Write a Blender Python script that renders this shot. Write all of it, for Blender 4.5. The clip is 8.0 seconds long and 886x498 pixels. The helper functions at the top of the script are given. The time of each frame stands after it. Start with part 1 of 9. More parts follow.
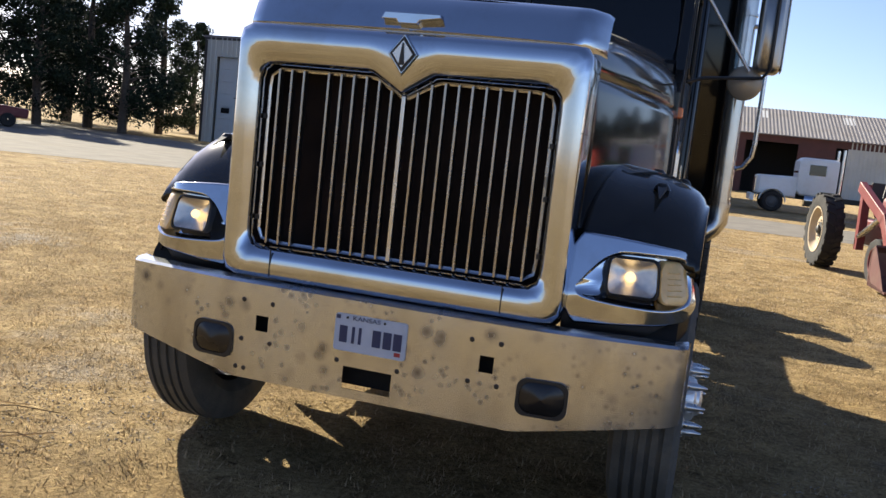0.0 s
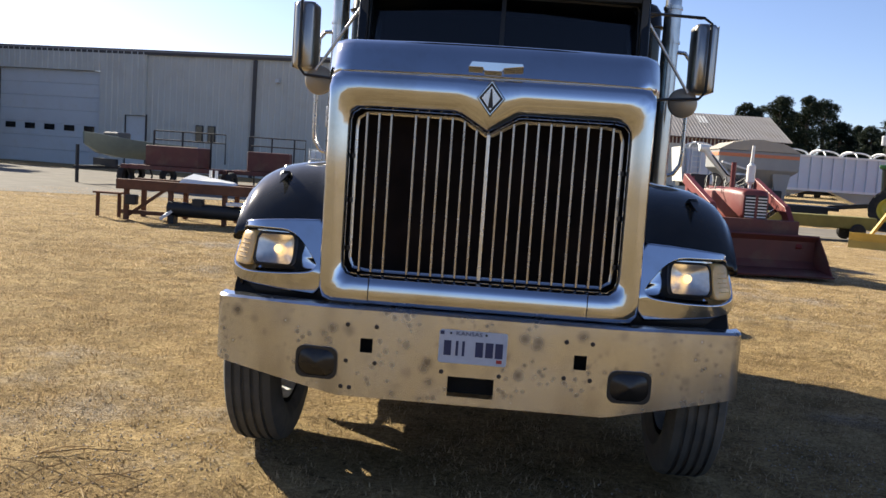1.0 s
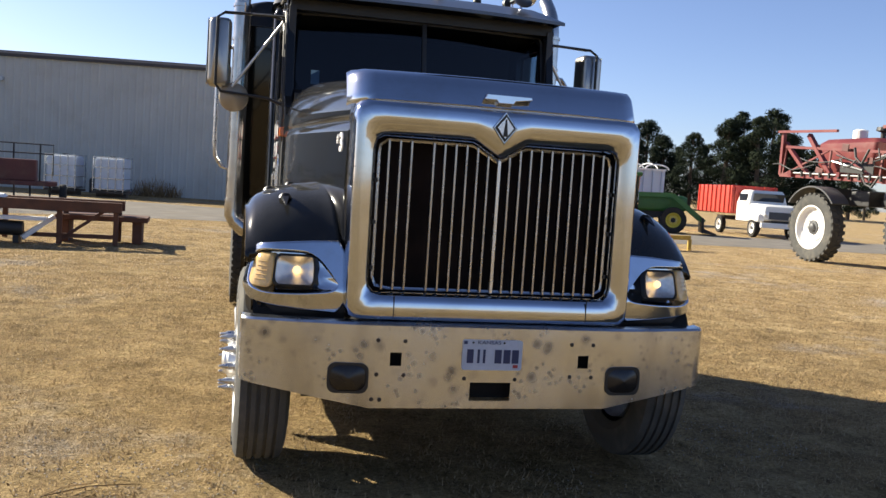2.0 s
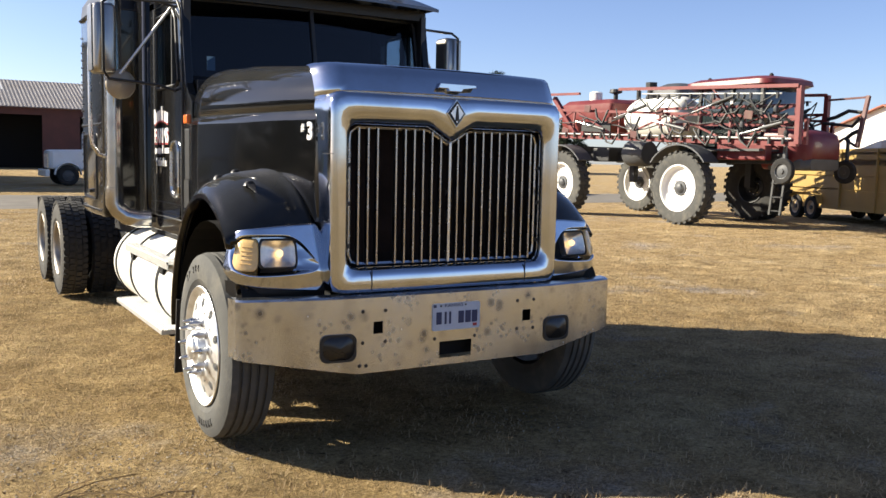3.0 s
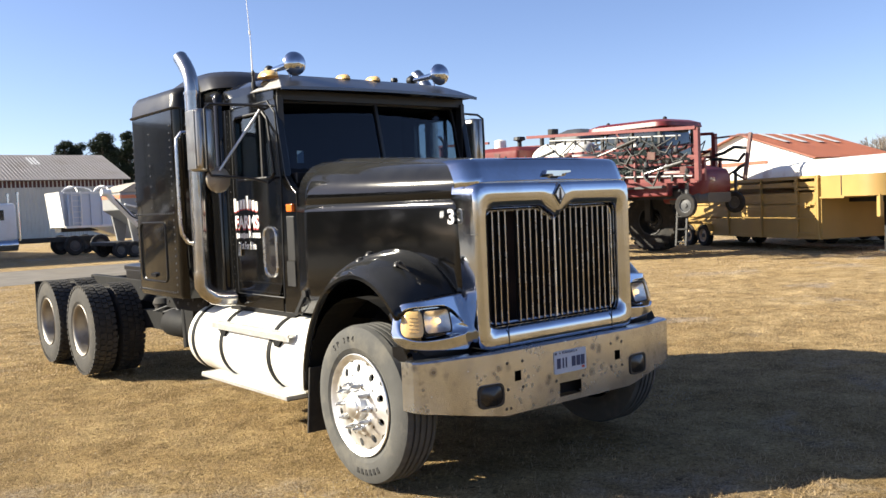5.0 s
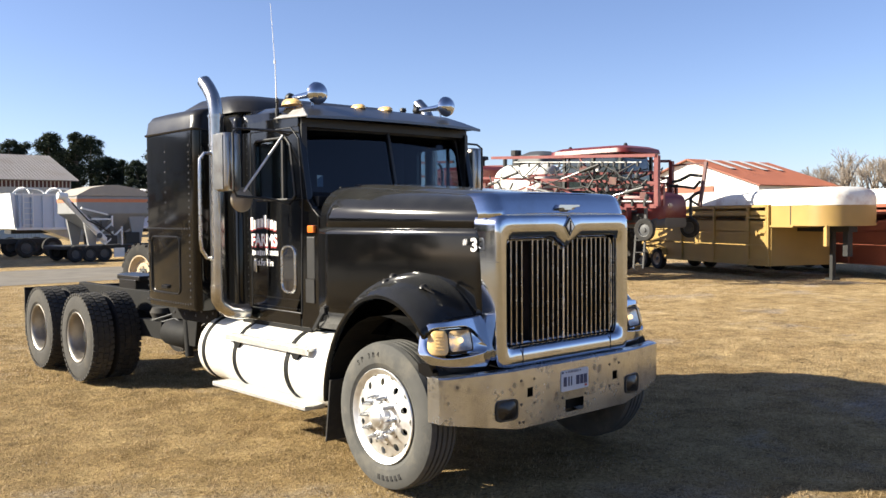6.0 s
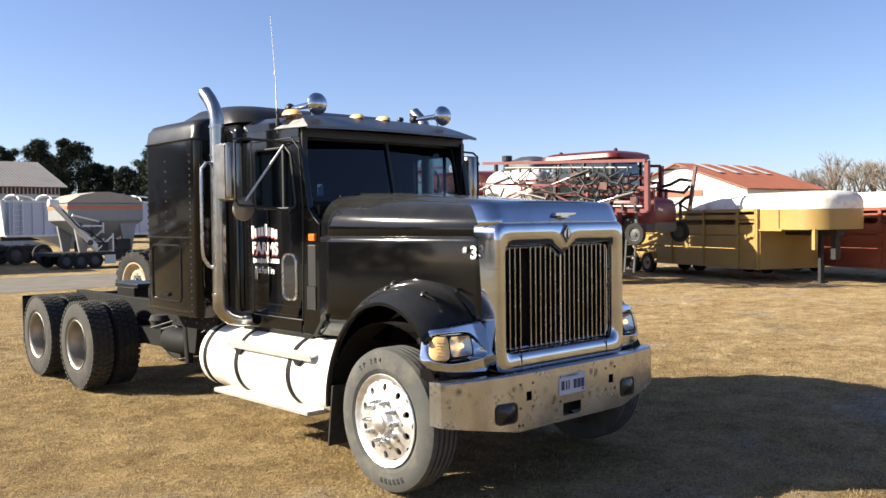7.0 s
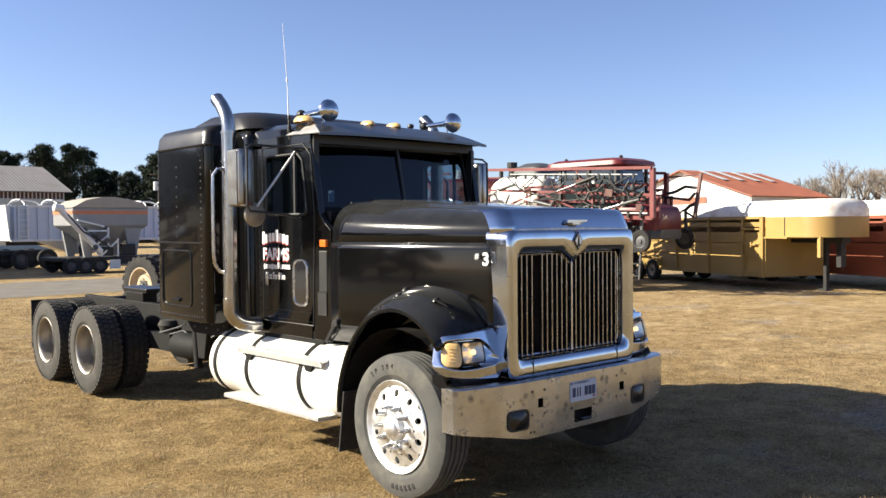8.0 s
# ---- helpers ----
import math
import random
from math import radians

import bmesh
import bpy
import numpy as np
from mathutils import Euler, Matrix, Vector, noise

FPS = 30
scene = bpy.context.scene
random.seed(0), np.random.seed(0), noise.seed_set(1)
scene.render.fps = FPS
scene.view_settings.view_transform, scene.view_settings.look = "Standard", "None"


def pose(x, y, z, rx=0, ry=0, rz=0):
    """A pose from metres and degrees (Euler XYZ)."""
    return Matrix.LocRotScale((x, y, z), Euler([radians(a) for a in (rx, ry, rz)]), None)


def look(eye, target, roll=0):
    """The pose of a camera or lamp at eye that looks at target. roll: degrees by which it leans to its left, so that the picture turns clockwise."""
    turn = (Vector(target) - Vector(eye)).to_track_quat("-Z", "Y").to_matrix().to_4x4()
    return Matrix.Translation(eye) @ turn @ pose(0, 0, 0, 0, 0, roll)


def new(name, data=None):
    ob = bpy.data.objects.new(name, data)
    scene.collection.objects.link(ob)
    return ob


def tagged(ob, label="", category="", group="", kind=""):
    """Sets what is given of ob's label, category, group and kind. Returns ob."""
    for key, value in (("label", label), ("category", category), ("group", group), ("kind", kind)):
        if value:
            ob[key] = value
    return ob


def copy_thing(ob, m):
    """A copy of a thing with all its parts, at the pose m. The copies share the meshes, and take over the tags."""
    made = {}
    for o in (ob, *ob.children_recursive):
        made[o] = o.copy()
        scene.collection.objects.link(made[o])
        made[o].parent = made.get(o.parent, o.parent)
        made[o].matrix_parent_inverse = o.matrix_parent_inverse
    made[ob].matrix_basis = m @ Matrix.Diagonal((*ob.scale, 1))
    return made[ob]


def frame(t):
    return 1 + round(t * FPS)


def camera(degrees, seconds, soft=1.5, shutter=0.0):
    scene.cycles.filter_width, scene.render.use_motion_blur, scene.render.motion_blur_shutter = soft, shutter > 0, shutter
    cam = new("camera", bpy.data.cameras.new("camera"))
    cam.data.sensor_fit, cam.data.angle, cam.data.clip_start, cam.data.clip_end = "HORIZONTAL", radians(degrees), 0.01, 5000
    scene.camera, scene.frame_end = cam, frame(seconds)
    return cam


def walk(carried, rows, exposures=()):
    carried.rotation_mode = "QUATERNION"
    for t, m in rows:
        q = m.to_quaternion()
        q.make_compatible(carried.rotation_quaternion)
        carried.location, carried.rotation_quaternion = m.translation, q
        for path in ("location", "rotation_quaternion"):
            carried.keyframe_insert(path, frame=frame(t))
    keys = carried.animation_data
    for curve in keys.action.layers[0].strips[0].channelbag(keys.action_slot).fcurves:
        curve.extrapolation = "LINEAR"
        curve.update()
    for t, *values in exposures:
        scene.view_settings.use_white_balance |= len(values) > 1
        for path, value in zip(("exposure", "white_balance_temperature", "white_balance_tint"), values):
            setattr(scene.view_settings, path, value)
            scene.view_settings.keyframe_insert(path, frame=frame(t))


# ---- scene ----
cam = camera(53.0, 8.0, soft=1.5)
PATH = [
    (0, (1.273, -3.370, 1.568), (0.705, -1.467, 1.332), 6.28),
    (0.5, (0.668, -3.743, 1.599), (0.269, -1.787, 1.473), 5.09),
    (1, (0.084, -4.080, 1.599), (-0.040, -2.093, 1.404), 3.90),
    (1.2, (-0.157, -4.168, 1.600), (-0.176, -2.178, 1.404), 3.76),
    (2.3, (-1.781, -4.343, 1.613), (-1.135, -2.455, 1.473), 3.38),
    (2.5, (-2.041, -4.380, 1.622), (-1.294, -2.532, 1.462), 2.97),
    (3, (-2.654, -4.305, 1.635), (-1.637, -2.595, 1.437), 1.23),
    (3.5, (-3.137, -4.265, 1.666), (-1.908, -2.700, 1.464), 0.16),
    (4, (-3.574, -4.274, 1.739), (-2.312, -2.733, 1.559), -1.75),
    (4.5, (-4.027, -4.324, 1.771), (-2.794, -2.754, 1.643), -2.97),
    (4.7, (-4.203, -4.272, 1.802), (-2.973, -2.699, 1.691), -2.90),
    (5.8, (-5.150, -4.209, 1.992), (-3.810, -2.726, 1.913), -0.34),
    (6, (-5.225, -4.280, 1.990), (-3.880, -2.802, 1.915), -0.42),
    (6.5, (-5.301, -4.338, 2.013), (-3.946, -2.870, 1.941), -0.82),
    (7, (-5.381, -4.336, 2.019), (-4.018, -2.873, 1.954), -0.70),
    (7.5, (-5.423, -4.322, 2.022), (-4.061, -2.859, 1.965), -0.56),
    (8, (-5.444, -4.303, 2.023), (-4.086, -2.836, 1.972), -0.48),
]
walk(cam, [(t, look(eye, target, roll)) for t, eye, target, roll in PATH], [(0.0, 1.47), (0.8, 1.3), (1.2, 1.32), (2.5, 1.25), (3.5, 1.45), (4.5, 1.46), (8.0, 1.34)])

# ---- world and sun ----
SUN_DIR = Vector((-0.77, 0.64, 0.535)).normalized()
world = bpy.data.worlds.new("sky")
scene.world = world
world.use_nodes = True
wn = world.node_tree.nodes
sky = wn.new("ShaderNodeTexSky")
sky.sky_type = "NISHITA"
sky.sun_disc = False
sky.sun_elevation = math.asin(SUN_DIR.z)
sky.sun_rotation = math.atan2(SUN_DIR.x, SUN_DIR.y)
sky.air_density, sky.dust_density, sky.ozone_density = 0.75, 0.5, 2.2
wn["Background"].inputs["Strength"].default_value = 0.066
tint = wn.new("ShaderNodeMix")
tint.data_type, tint.blend_type = "RGBA", "MULTIPLY"
tint.inputs[0].default_value = 1.0
tint.inputs[7].default_value = (1.02, 0.975, 1.09, 1)
world.node_tree.links.new(sky.outputs["Color"], tint.inputs[6])
world.node_tree.links.new(tint.outputs[2], wn["Background"].inputs["Color"])
sun = new("sun", bpy.data.lights.new("sun", "SUN"))
sun.data.energy = 5.0
sun.data.angle = radians(0.53)
sun.data.color = (1.0, 0.92, 0.75)
sun.matrix_world = look(SUN_DIR * 60, (0, 0, 0))


# ---- helpers ----
def mat(name, color, rough=0.5, metal=0.0, vary=0.12, scale=6.0, bump=0.0, bscale=60.0, color2=None, spec=0.5, coat=0.0, dirt=None, dirt_amt=0.0, dirt_scale=2.0, space="Object", rvary=0.1, ior=1.5, dust_sheen=None, dust_sheen_amt=0.0):
    """A painted, metal or mineral surface: two scales of colour variation, stains, uneven gloss and fine relief."""
    m = bpy.data.materials.new(name)
    m.use_nodes = True
    nt = m.node_tree
    N, L = nt.nodes, nt.links
    b = N["Principled BSDF"]
    tc = N.new("ShaderNodeTexCoord")
    n1 = N.new("ShaderNodeTexNoise")
    n1.inputs["Scale"].default_value, n1.inputs["Detail"].default_value = scale, 6
    L.new(tc.outputs[space], n1.inputs["Vector"])
    c2 = color2 or tuple(max(0.0, c * (1 - vary)) for c in color)
    mix = N.new("ShaderNodeMix")
    mix.data_type = "RGBA"
    ramp = N.new("ShaderNodeMapRange")
    ramp.inputs[1].default_value, ramp.inputs[2].default_value = 0.3, 0.7
    L.new(n1.outputs["Fac"], ramp.inputs[0])
    L.new(ramp.outputs[0], mix.inputs[0])
    mix.inputs[6].default_value = (*c2, 1)
    mix.inputs[7].default_value = (*color, 1)
    out = mix.outputs[2]
    if dirt:
        n2 = N.new("ShaderNodeTexNoise")
        n2.inputs["Scale"].default_value, n2.inputs["Detail"].default_value, n2.inputs["Roughness"].default_value = dirt_scale, 8, 0.65
        L.new(tc.outputs[space], n2.inputs["Vector"])
        r2 = N.new("ShaderNodeMapRange")
        r2.inputs[1].default_value, r2.inputs[2].default_value, r2.inputs[4].default_value = 0.5, 0.68, dirt_amt
        L.new(n2.outputs["Fac"], r2.inputs[0])
        m2 = N.new("ShaderNodeMix")
        m2.data_type = "RGBA"
        L.new(r2.outputs[0], m2.inputs[0])
        L.new(out, m2.inputs[6])
        m2.inputs[7].default_value = (*dirt, 1)
        out = m2.outputs[2]
    # up-facing faces: dust plus a bright sheen painted into the base colour
    if dust_sheen:
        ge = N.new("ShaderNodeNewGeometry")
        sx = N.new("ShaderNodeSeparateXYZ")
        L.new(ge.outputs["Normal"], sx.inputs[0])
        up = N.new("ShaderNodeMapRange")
        up.inputs[1].default_value, up.inputs[2].default_value, up.inputs[4].default_value = 0.12, 0.85, dust_sheen_amt
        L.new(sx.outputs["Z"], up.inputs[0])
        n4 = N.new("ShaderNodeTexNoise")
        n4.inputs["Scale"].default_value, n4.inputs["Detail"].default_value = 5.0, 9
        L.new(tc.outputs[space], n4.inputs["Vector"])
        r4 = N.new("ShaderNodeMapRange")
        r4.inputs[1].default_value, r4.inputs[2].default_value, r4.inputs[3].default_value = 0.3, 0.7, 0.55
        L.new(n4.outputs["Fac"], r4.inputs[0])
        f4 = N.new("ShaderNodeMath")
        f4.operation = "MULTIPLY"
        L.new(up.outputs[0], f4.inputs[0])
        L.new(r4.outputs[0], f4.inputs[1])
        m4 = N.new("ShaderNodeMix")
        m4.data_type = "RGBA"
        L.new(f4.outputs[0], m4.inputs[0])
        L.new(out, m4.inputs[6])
        m4.inputs[7].default_value = (*dust_sheen, 1)
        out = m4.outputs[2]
    L.new(out, b.inputs["Base Color"])
    rr = N.new("ShaderNodeMapRange")
    rr.inputs[3].default_value, rr.inputs[4].default_value = max(0.02, rough - rvary * 0.5), min(1, rough + rvary)
    L.new(n1.outputs["Fac"], rr.inputs[0])
    L.new(rr.outputs[0], b.inputs["Roughness"])
    b.inputs["Metallic"].default_value = metal
    b.inputs["Specular IOR Level"].default_value = spec
    b.inputs["Coat Weight"].default_value = coat
    b.inputs["Coat Roughness"].default_value = 0.035
    b.inputs["IOR"].default_value = ior
    if bump:
        n3 = N.new("ShaderNodeTexNoise")
        n3.inputs["Scale"].default_value, n3.inputs["Detail"].default_value = bscale, 4
        L.new(tc.outputs[space], n3.inputs["Vector"])
        bp = N.new("ShaderNodeBump")
        bp.inputs["Strength"].default_value, bp.inputs["Distance"].default_value = bump, 0.01
        L.new(n3.outputs["Fac"], bp.inputs["Height"])
        L.new(bp.outputs[0], b.inputs["Normal"])
    return m


def glass_mat(name, tint, alpha, rough=0.02):
    m = bpy.data.materials.new(name)
    m.use_nodes = True
    N, L = m.node_tree.nodes, m.node_tree.links
    N.clear()
    o = N.new("ShaderNodeOutputMaterial")
    g = N.new("ShaderNodeBsdfGlossy")
    g.inputs["Roughness"].default_value = rough
    t = N.new("ShaderNodeBsdfTransparent")
    t.inputs["Color"].default_value = (*tint, 1)
    lw = N.new("ShaderNodeLayerWeight")
    lw.inputs["Blend"].default_value = 0.5
    pw = N.new("ShaderNodeMath")
    pw.operation = "POWER"
    pw.inputs[1].default_value = 5.0
    L.new(lw.outputs["Facing"], pw.inputs[0])
    fr = N.new("ShaderNodeMapRange")
    fr.inputs[3].default_value, fr.inputs[4].default_value = 0.045, 1.0
    L.new(pw.outputs[0], fr.inputs[0])
    mx = N.new("ShaderNodeMixShader")
    L.new(fr.outputs[0], mx.inputs[0])
    L.new(t.outputs[0], mx.inputs[1])
    L.new(g.outputs[0], mx.inputs[2])
    L.new(mx.outputs[0], o.inputs["Surface"])
    return m


def glow_mat(name, color, strength):
    m = bpy.data.materials.new(name)
    m.use_nodes = True
    b = m.node_tree.nodes["Principled BSDF"]
    b.inputs["Base Color"].default_value = (*color, 1)
    b.inputs["Emission Color"].default_value = (*color, 1)
    b.inputs["Emission Strength"].default_value = strength
    return m


def thing(name, label, category, at=(0, 0, 0), rz=0.0, group="", kind="", size=1.0):
    ob = new(name)
    ob.empty_display_size = 0.2
    ob.matrix_basis = pose(*at, 0, 0, rz) @ Matrix.Scale(size, 4)
    return tagged(ob, label, category, group, kind)


def part(name, bm, material, parent=None, label="", smooth=False, at=None, bevel=0.0, angle=35):
    me = bpy.data.meshes.new(name)
    bm.normal_update()
    bm.to_mesh(me)
    bm.free()
    for mm in material if isinstance(material, (list, tuple)) else (material,):
        me.materials.append(mm)
    ob = new(name, me)
    ob.parent = parent
    if at is not None:
        ob.matrix_basis = at
    if smooth:
        me.shade_smooth()
        me.set_sharp_from_angle(angle=radians(angle))
    if bevel:
        md = ob.modifiers.new("bevel", "BEVEL")
        md.width, md.segments, md.limit_method, md.angle_limit = bevel, 2, "ANGLE", radians(40)
        md.harden_normals = False
    return tagged(ob, label)


def faces_of(bm, verts, faces, mi=0):
    vs = [bm.verts.new(v) for v in verts]
    for f in faces:
        try:
            bm.faces.new([vs[i] for i in f]).material_index = mi
        except ValueError:
            pass
    return vs


def box(bm, c, s, rx=0, ry=0, rz=0, mi=0):
    """A box by its centre and size."""
    R = Euler((radians(rx), radians(ry), radians(rz))).to_matrix()
    v = [Vector(c) + R @ Vector((a * s[0] / 2, b * s[1] / 2, d * s[2] / 2)) for a in (-1, 1) for b in (-1, 1) for d in (-1, 1)]
    faces_of(bm, v, [(0, 1, 3, 2), (4, 6, 7, 5), (0, 4, 5, 1), (2, 3, 7, 6), (0, 2, 6, 4), (1, 5, 7, 3)], mi)
    return bm


def B():
    return bmesh.new()


def bx(c, s, rx=0, ry=0, rz=0):
    return box(bmesh.new(), c, s, rx, ry, rz)


def beam(bm, p, q, w, h=None, mi=0):
    """A square bar from p to q."""
    p, q = Vector(p), Vector(q)
    d = q - p
    z = d.normalized()
    up = Vector((0, 0, 1)) if abs(z.z) < 0.95 else Vector((0, 1, 0))
    x = z.cross(up).normalized()
    y = x.cross(z).normalized()
    h = h or w
    v = []
    for o in (p, q):
        for a, b in ((-1, -1), (1, -1), (1, 1), (-1, 1)):
            v.append(o + x * a * w / 2 + y * b * h / 2)
    faces_of(bm, v, [(3, 2, 1, 0), (4, 5, 6, 7), (0, 1, 5, 4), (1, 2, 6, 5), (2, 3, 7, 6), (3, 0, 4, 7)], mi)
    return bm


def rod(bm, p, q, r, r2=None, seg=12, caps=True, mi=0):
    return tube(bm, [p, q], r, seg, caps, [r, r if r2 is None else r2], mi)


def tube(bm, pts, r, seg=10, caps=True, radii=None, mi=0):
    """A round bar along a path."""
    pts = [Vector(p) for p in pts]
    rings = []
    x = None
    for i, p in enumerate(pts):
        d = (pts[min(i + 1, len(pts) - 1)] - pts[max(i - 1, 0)]).normalized()
        if x is None:
            up = Vector((0, 0, 1)) if abs(d.z) < 0.9 else Vector((1, 0, 0))
            x = d.cross(up).normalized()
        else:
            x = (x - d * x.dot(d)).normalized()
        y = d.cross(x)
        rr = radii[i] if radii else r
        rings.append([bm.verts.new(p + (x * math.cos(a) + y * math.sin(a)) * rr) for a in (2 * math.pi * k / seg for k in range(seg))])
    for a, b in zip(rings, rings[1:]):
        for k in range(seg):
            bm.faces.new((a[k], a[(k + 1) % seg], b[(k + 1) % seg], b[k])).material_index = mi
    if caps:
        for ring, flip in ((rings[0], True), (rings[-1], False)):
            bm.faces.new(ring[::-1] if flip else ring).material_index = mi
    return bm


def arc(c, r, a0, a1, n, plane="yz"):
    """Points on an arc; degrees."""
    out = []
    for i in range(n + 1):
        a = radians(a0 + (a1 - a0) * i / n)
        u, v = r * math.cos(a), r * math.sin(a)
        out.append({"yz": (c[0], c[1] + u, c[2] + v), "xz": (c[0] + u, c[1], c[2] + v), "xy": (c[0] + u, c[1] + v, c[2])}[plane])
    return out


def lathe(bm, prof, c=(0, 0, 0), axis="x", seg=40, mi=0, a0=0.0, closed=True):
    """Turns a profile of (radius, along) round an axis through c."""
    c = Vector(c)
    rings = []
    for k in range(seg):
        a = a0 + 2 * math.pi * k / seg
        co, si = math.cos(a), math.sin(a)
        ring = []
        for r, h in prof:
            p = {"x": (h, r * co, r * si), "y": (r * si, h, r * co), "z": (r * co, r * si, h)}[axis]
            ring.append(bm.verts.new(c + Vector(p)))
        rings.append(ring)
    for k in range(seg):
        a, b = rings[k], rings[(k + 1) % seg]
        for i in range(len(prof) - 1):
            bm.faces.new((a[i], b[i], b[i + 1], a[i + 1])).material_index = mi
    return bm


def skin(bm, rows, close=False, mi=0):
    """A sheet through rows of points."""
    g = [[bm.verts.new(p) for p in r] for r in rows]
    for a, b in zip(g, g[1:]):
        n = len(a)
        for i in range(n if close else n - 1):
            j = (i + 1) % n
            try:
                bm.faces.new((a[i], a[j], b[j], b[i])).material_index = mi
            except ValueError:
                pass
    return g


def solid(bm, rows, mi=0):
    """A closed loft through rings, with end caps."""
    g = skin(bm, rows, True, mi)
    bm.faces.new(g[0][::-1]).material_index = mi
    bm.faces.new(g[-1]).material_index = mi
    return bm


def prism(bm, poly, lo, hi, axis="y", mi=0):
    """A flat outline drawn out along an axis."""
    def put(u, v, h):
        return {"x": (h, u, v), "y": (u, h, v), "z": (u, v, h)}[axis]
    return solid(bm, [[put(u, v, lo) for u, v in poly], [put(u, v, hi) for u, v in poly]], mi)


def rrect(w, h, r, n=4, cx=0.0, cy=0.0):
    """A rectangle outline with round corners."""
    out = []
    for sx, sy, a0 in ((1, 1, 0), (-1, 1, 90), (-1, -1, 180), (1, -1, 270)):
        for i in range(n + 1):
            a = radians(a0 + 90 * i / n)
            out.append((cx + sx * (w / 2 - r) + r * math.cos(a), cy + sy * (h / 2 - r) + r * math.sin(a)))
    return out


def thick(ob, t, offset=-1.0):
    md = ob.modifiers.new("solidify", "SOLIDIFY")
    md.thickness, md.offset = t, offset
    if ob.data.polygons and ob.data.polygons[0].use_smooth:
        es = ob.modifiers.new("split", "EDGE_SPLIT")
        es.split_angle = radians(50)
    return ob


def face_to(bm, d):
    """Turns an open sheet so that it faces d."""
    fix(bm)
    bm.normal_update()
    if sum((f.normal.dot(Vector(d)) * f.calc_area() for f in bm.faces), 0.0) < 0:
        bmesh.ops.reverse_faces(bm, faces=bm.faces)
    return bm


def fix(bm):
    bmesh.ops.recalc_face_normals(bm, faces=bm.faces)
    return bm

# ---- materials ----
BLACK = mat("black_truck_paint", (0.0022, 0.0023, 0.0026), 0.09, vary=0.3, scale=3, spec=0.3, coat=0.16, dirt=(0.02, 0.0197, 0.019), dirt_amt=0.06, dirt_scale=1.3, rvary=0.05, dust_sheen=(0.09, 0.09, 0.086), dust_sheen_amt=0.3)
BLACK.node_tree.nodes["Principled BSDF"].inputs["Sheen Weight"].default_value = 0.06
BLACK.node_tree.nodes["Principled BSDF"].inputs["Sheen Roughness"].default_value = 0.35
BLACK_DULL = mat("weathered_black_paint", (0.006, 0.006, 0.007), 0.3, vary=0.3, scale=3, spec=0.4, dirt=(0.04, 0.035, 0.03), dirt_amt=0.25, rvary=0.15, dust_sheen=(0.06, 0.053, 0.042), dust_sheen_amt=0.35)
CHROME = mat("chrome", (0.5, 0.53, 0.585), 0.055, 1.0, vary=0.08, scale=4, dirt=(0.36, 0.35, 0.34), dirt_amt=0.35, dirt_scale=5, rvary=0.12)
STEEL = mat("polished_steel", (0.6, 0.6, 0.6), 0.22, 1.0, vary=0.15, scale=9, rvary=0.15)
ALU = mat("polished_aluminium_wheel", (0.86, 0.86, 0.85), 0.4, 1.0, vary=0.12, scale=20, rvary=0.2, dirt=(0.45, 0.42, 0.36), dirt_amt=0.4, dirt_scale=9)
BAR_CHROME = mat("tarnished_grille_bar", (0.42, 0.40, 0.38), 0.2, 1.0, vary=0.25, scale=14, rvary=0.2, dirt=(0.12, 0.095, 0.075), dirt_amt=0.5, dirt_scale=7)
LUG = mat("dulled_lug_covers", (0.6, 0.6, 0.6), 0.25, 1.0, vary=0.2, scale=20, rvary=0.2)
BOLT = mat("rust_dark_bolt_heads", (0.05, 0.04, 0.033), 0.5, 0.4, vary=0.3, scale=30)
WORN_ALU = mat("worn_bare_metal", (0.72, 0.71, 0.69), 0.45, 0.85, vary=0.2, scale=12, dirt=(0.4, 0.37, 0.33), dirt_amt=0.4, dirt_scale=8)
STACK = mat("heat_dulled_chrome", (0.52, 0.505, 0.48), 0.17, 1.0, vary=0.2, scale=5, rvary=0.15, dirt=(0.2, 0.17, 0.13), dirt_amt=0.4, dirt_scale=4)
STAINLESS = mat("stained_stainless", (0.4, 0.38, 0.34), 0.3, 1.0, vary=0.2, scale=9, dirt=(0.16, 0.13, 0.1), dirt_amt=0.5, dirt_scale=7)
TREAD = mat("ribbed_aluminium_tread", (0.78, 0.78, 0.77), 0.4, 0.9, vary=0.15, scale=20)
RUBBER = mat("dusty_tyre_rubber", (0.075, 0.074, 0.068), 0.85, vary=0.25, scale=8, bump=0.3, bscale=90, dirt=(0.15, 0.135, 0.105), dirt_amt=0.5, dirt_scale=4)
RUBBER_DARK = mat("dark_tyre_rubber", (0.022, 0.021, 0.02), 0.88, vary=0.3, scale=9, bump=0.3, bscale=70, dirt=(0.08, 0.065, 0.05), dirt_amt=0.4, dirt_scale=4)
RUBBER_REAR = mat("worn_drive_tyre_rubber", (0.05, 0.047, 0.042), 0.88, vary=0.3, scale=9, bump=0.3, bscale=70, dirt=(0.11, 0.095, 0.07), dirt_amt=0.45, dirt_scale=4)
DISH = mat("dusty_dished_rim_metal", (0.36, 0.33, 0.29), 0.42, 0.75, vary=0.2, scale=8, rvary=0.15, dirt=(0.2, 0.16, 0.11), dirt_amt=0.55, dirt_scale=6)
RIVET = mat("worn_black_rivet_heads", (0.035, 0.035, 0.037), 0.3, vary=0.3, scale=20, dirt=(0.1, 0.095, 0.085), dirt_amt=0.4, dirt_scale=9)
PLASTIC = mat("black_plastic", (0.012, 0.012, 0.012), 0.45, vary=0.2, scale=10)
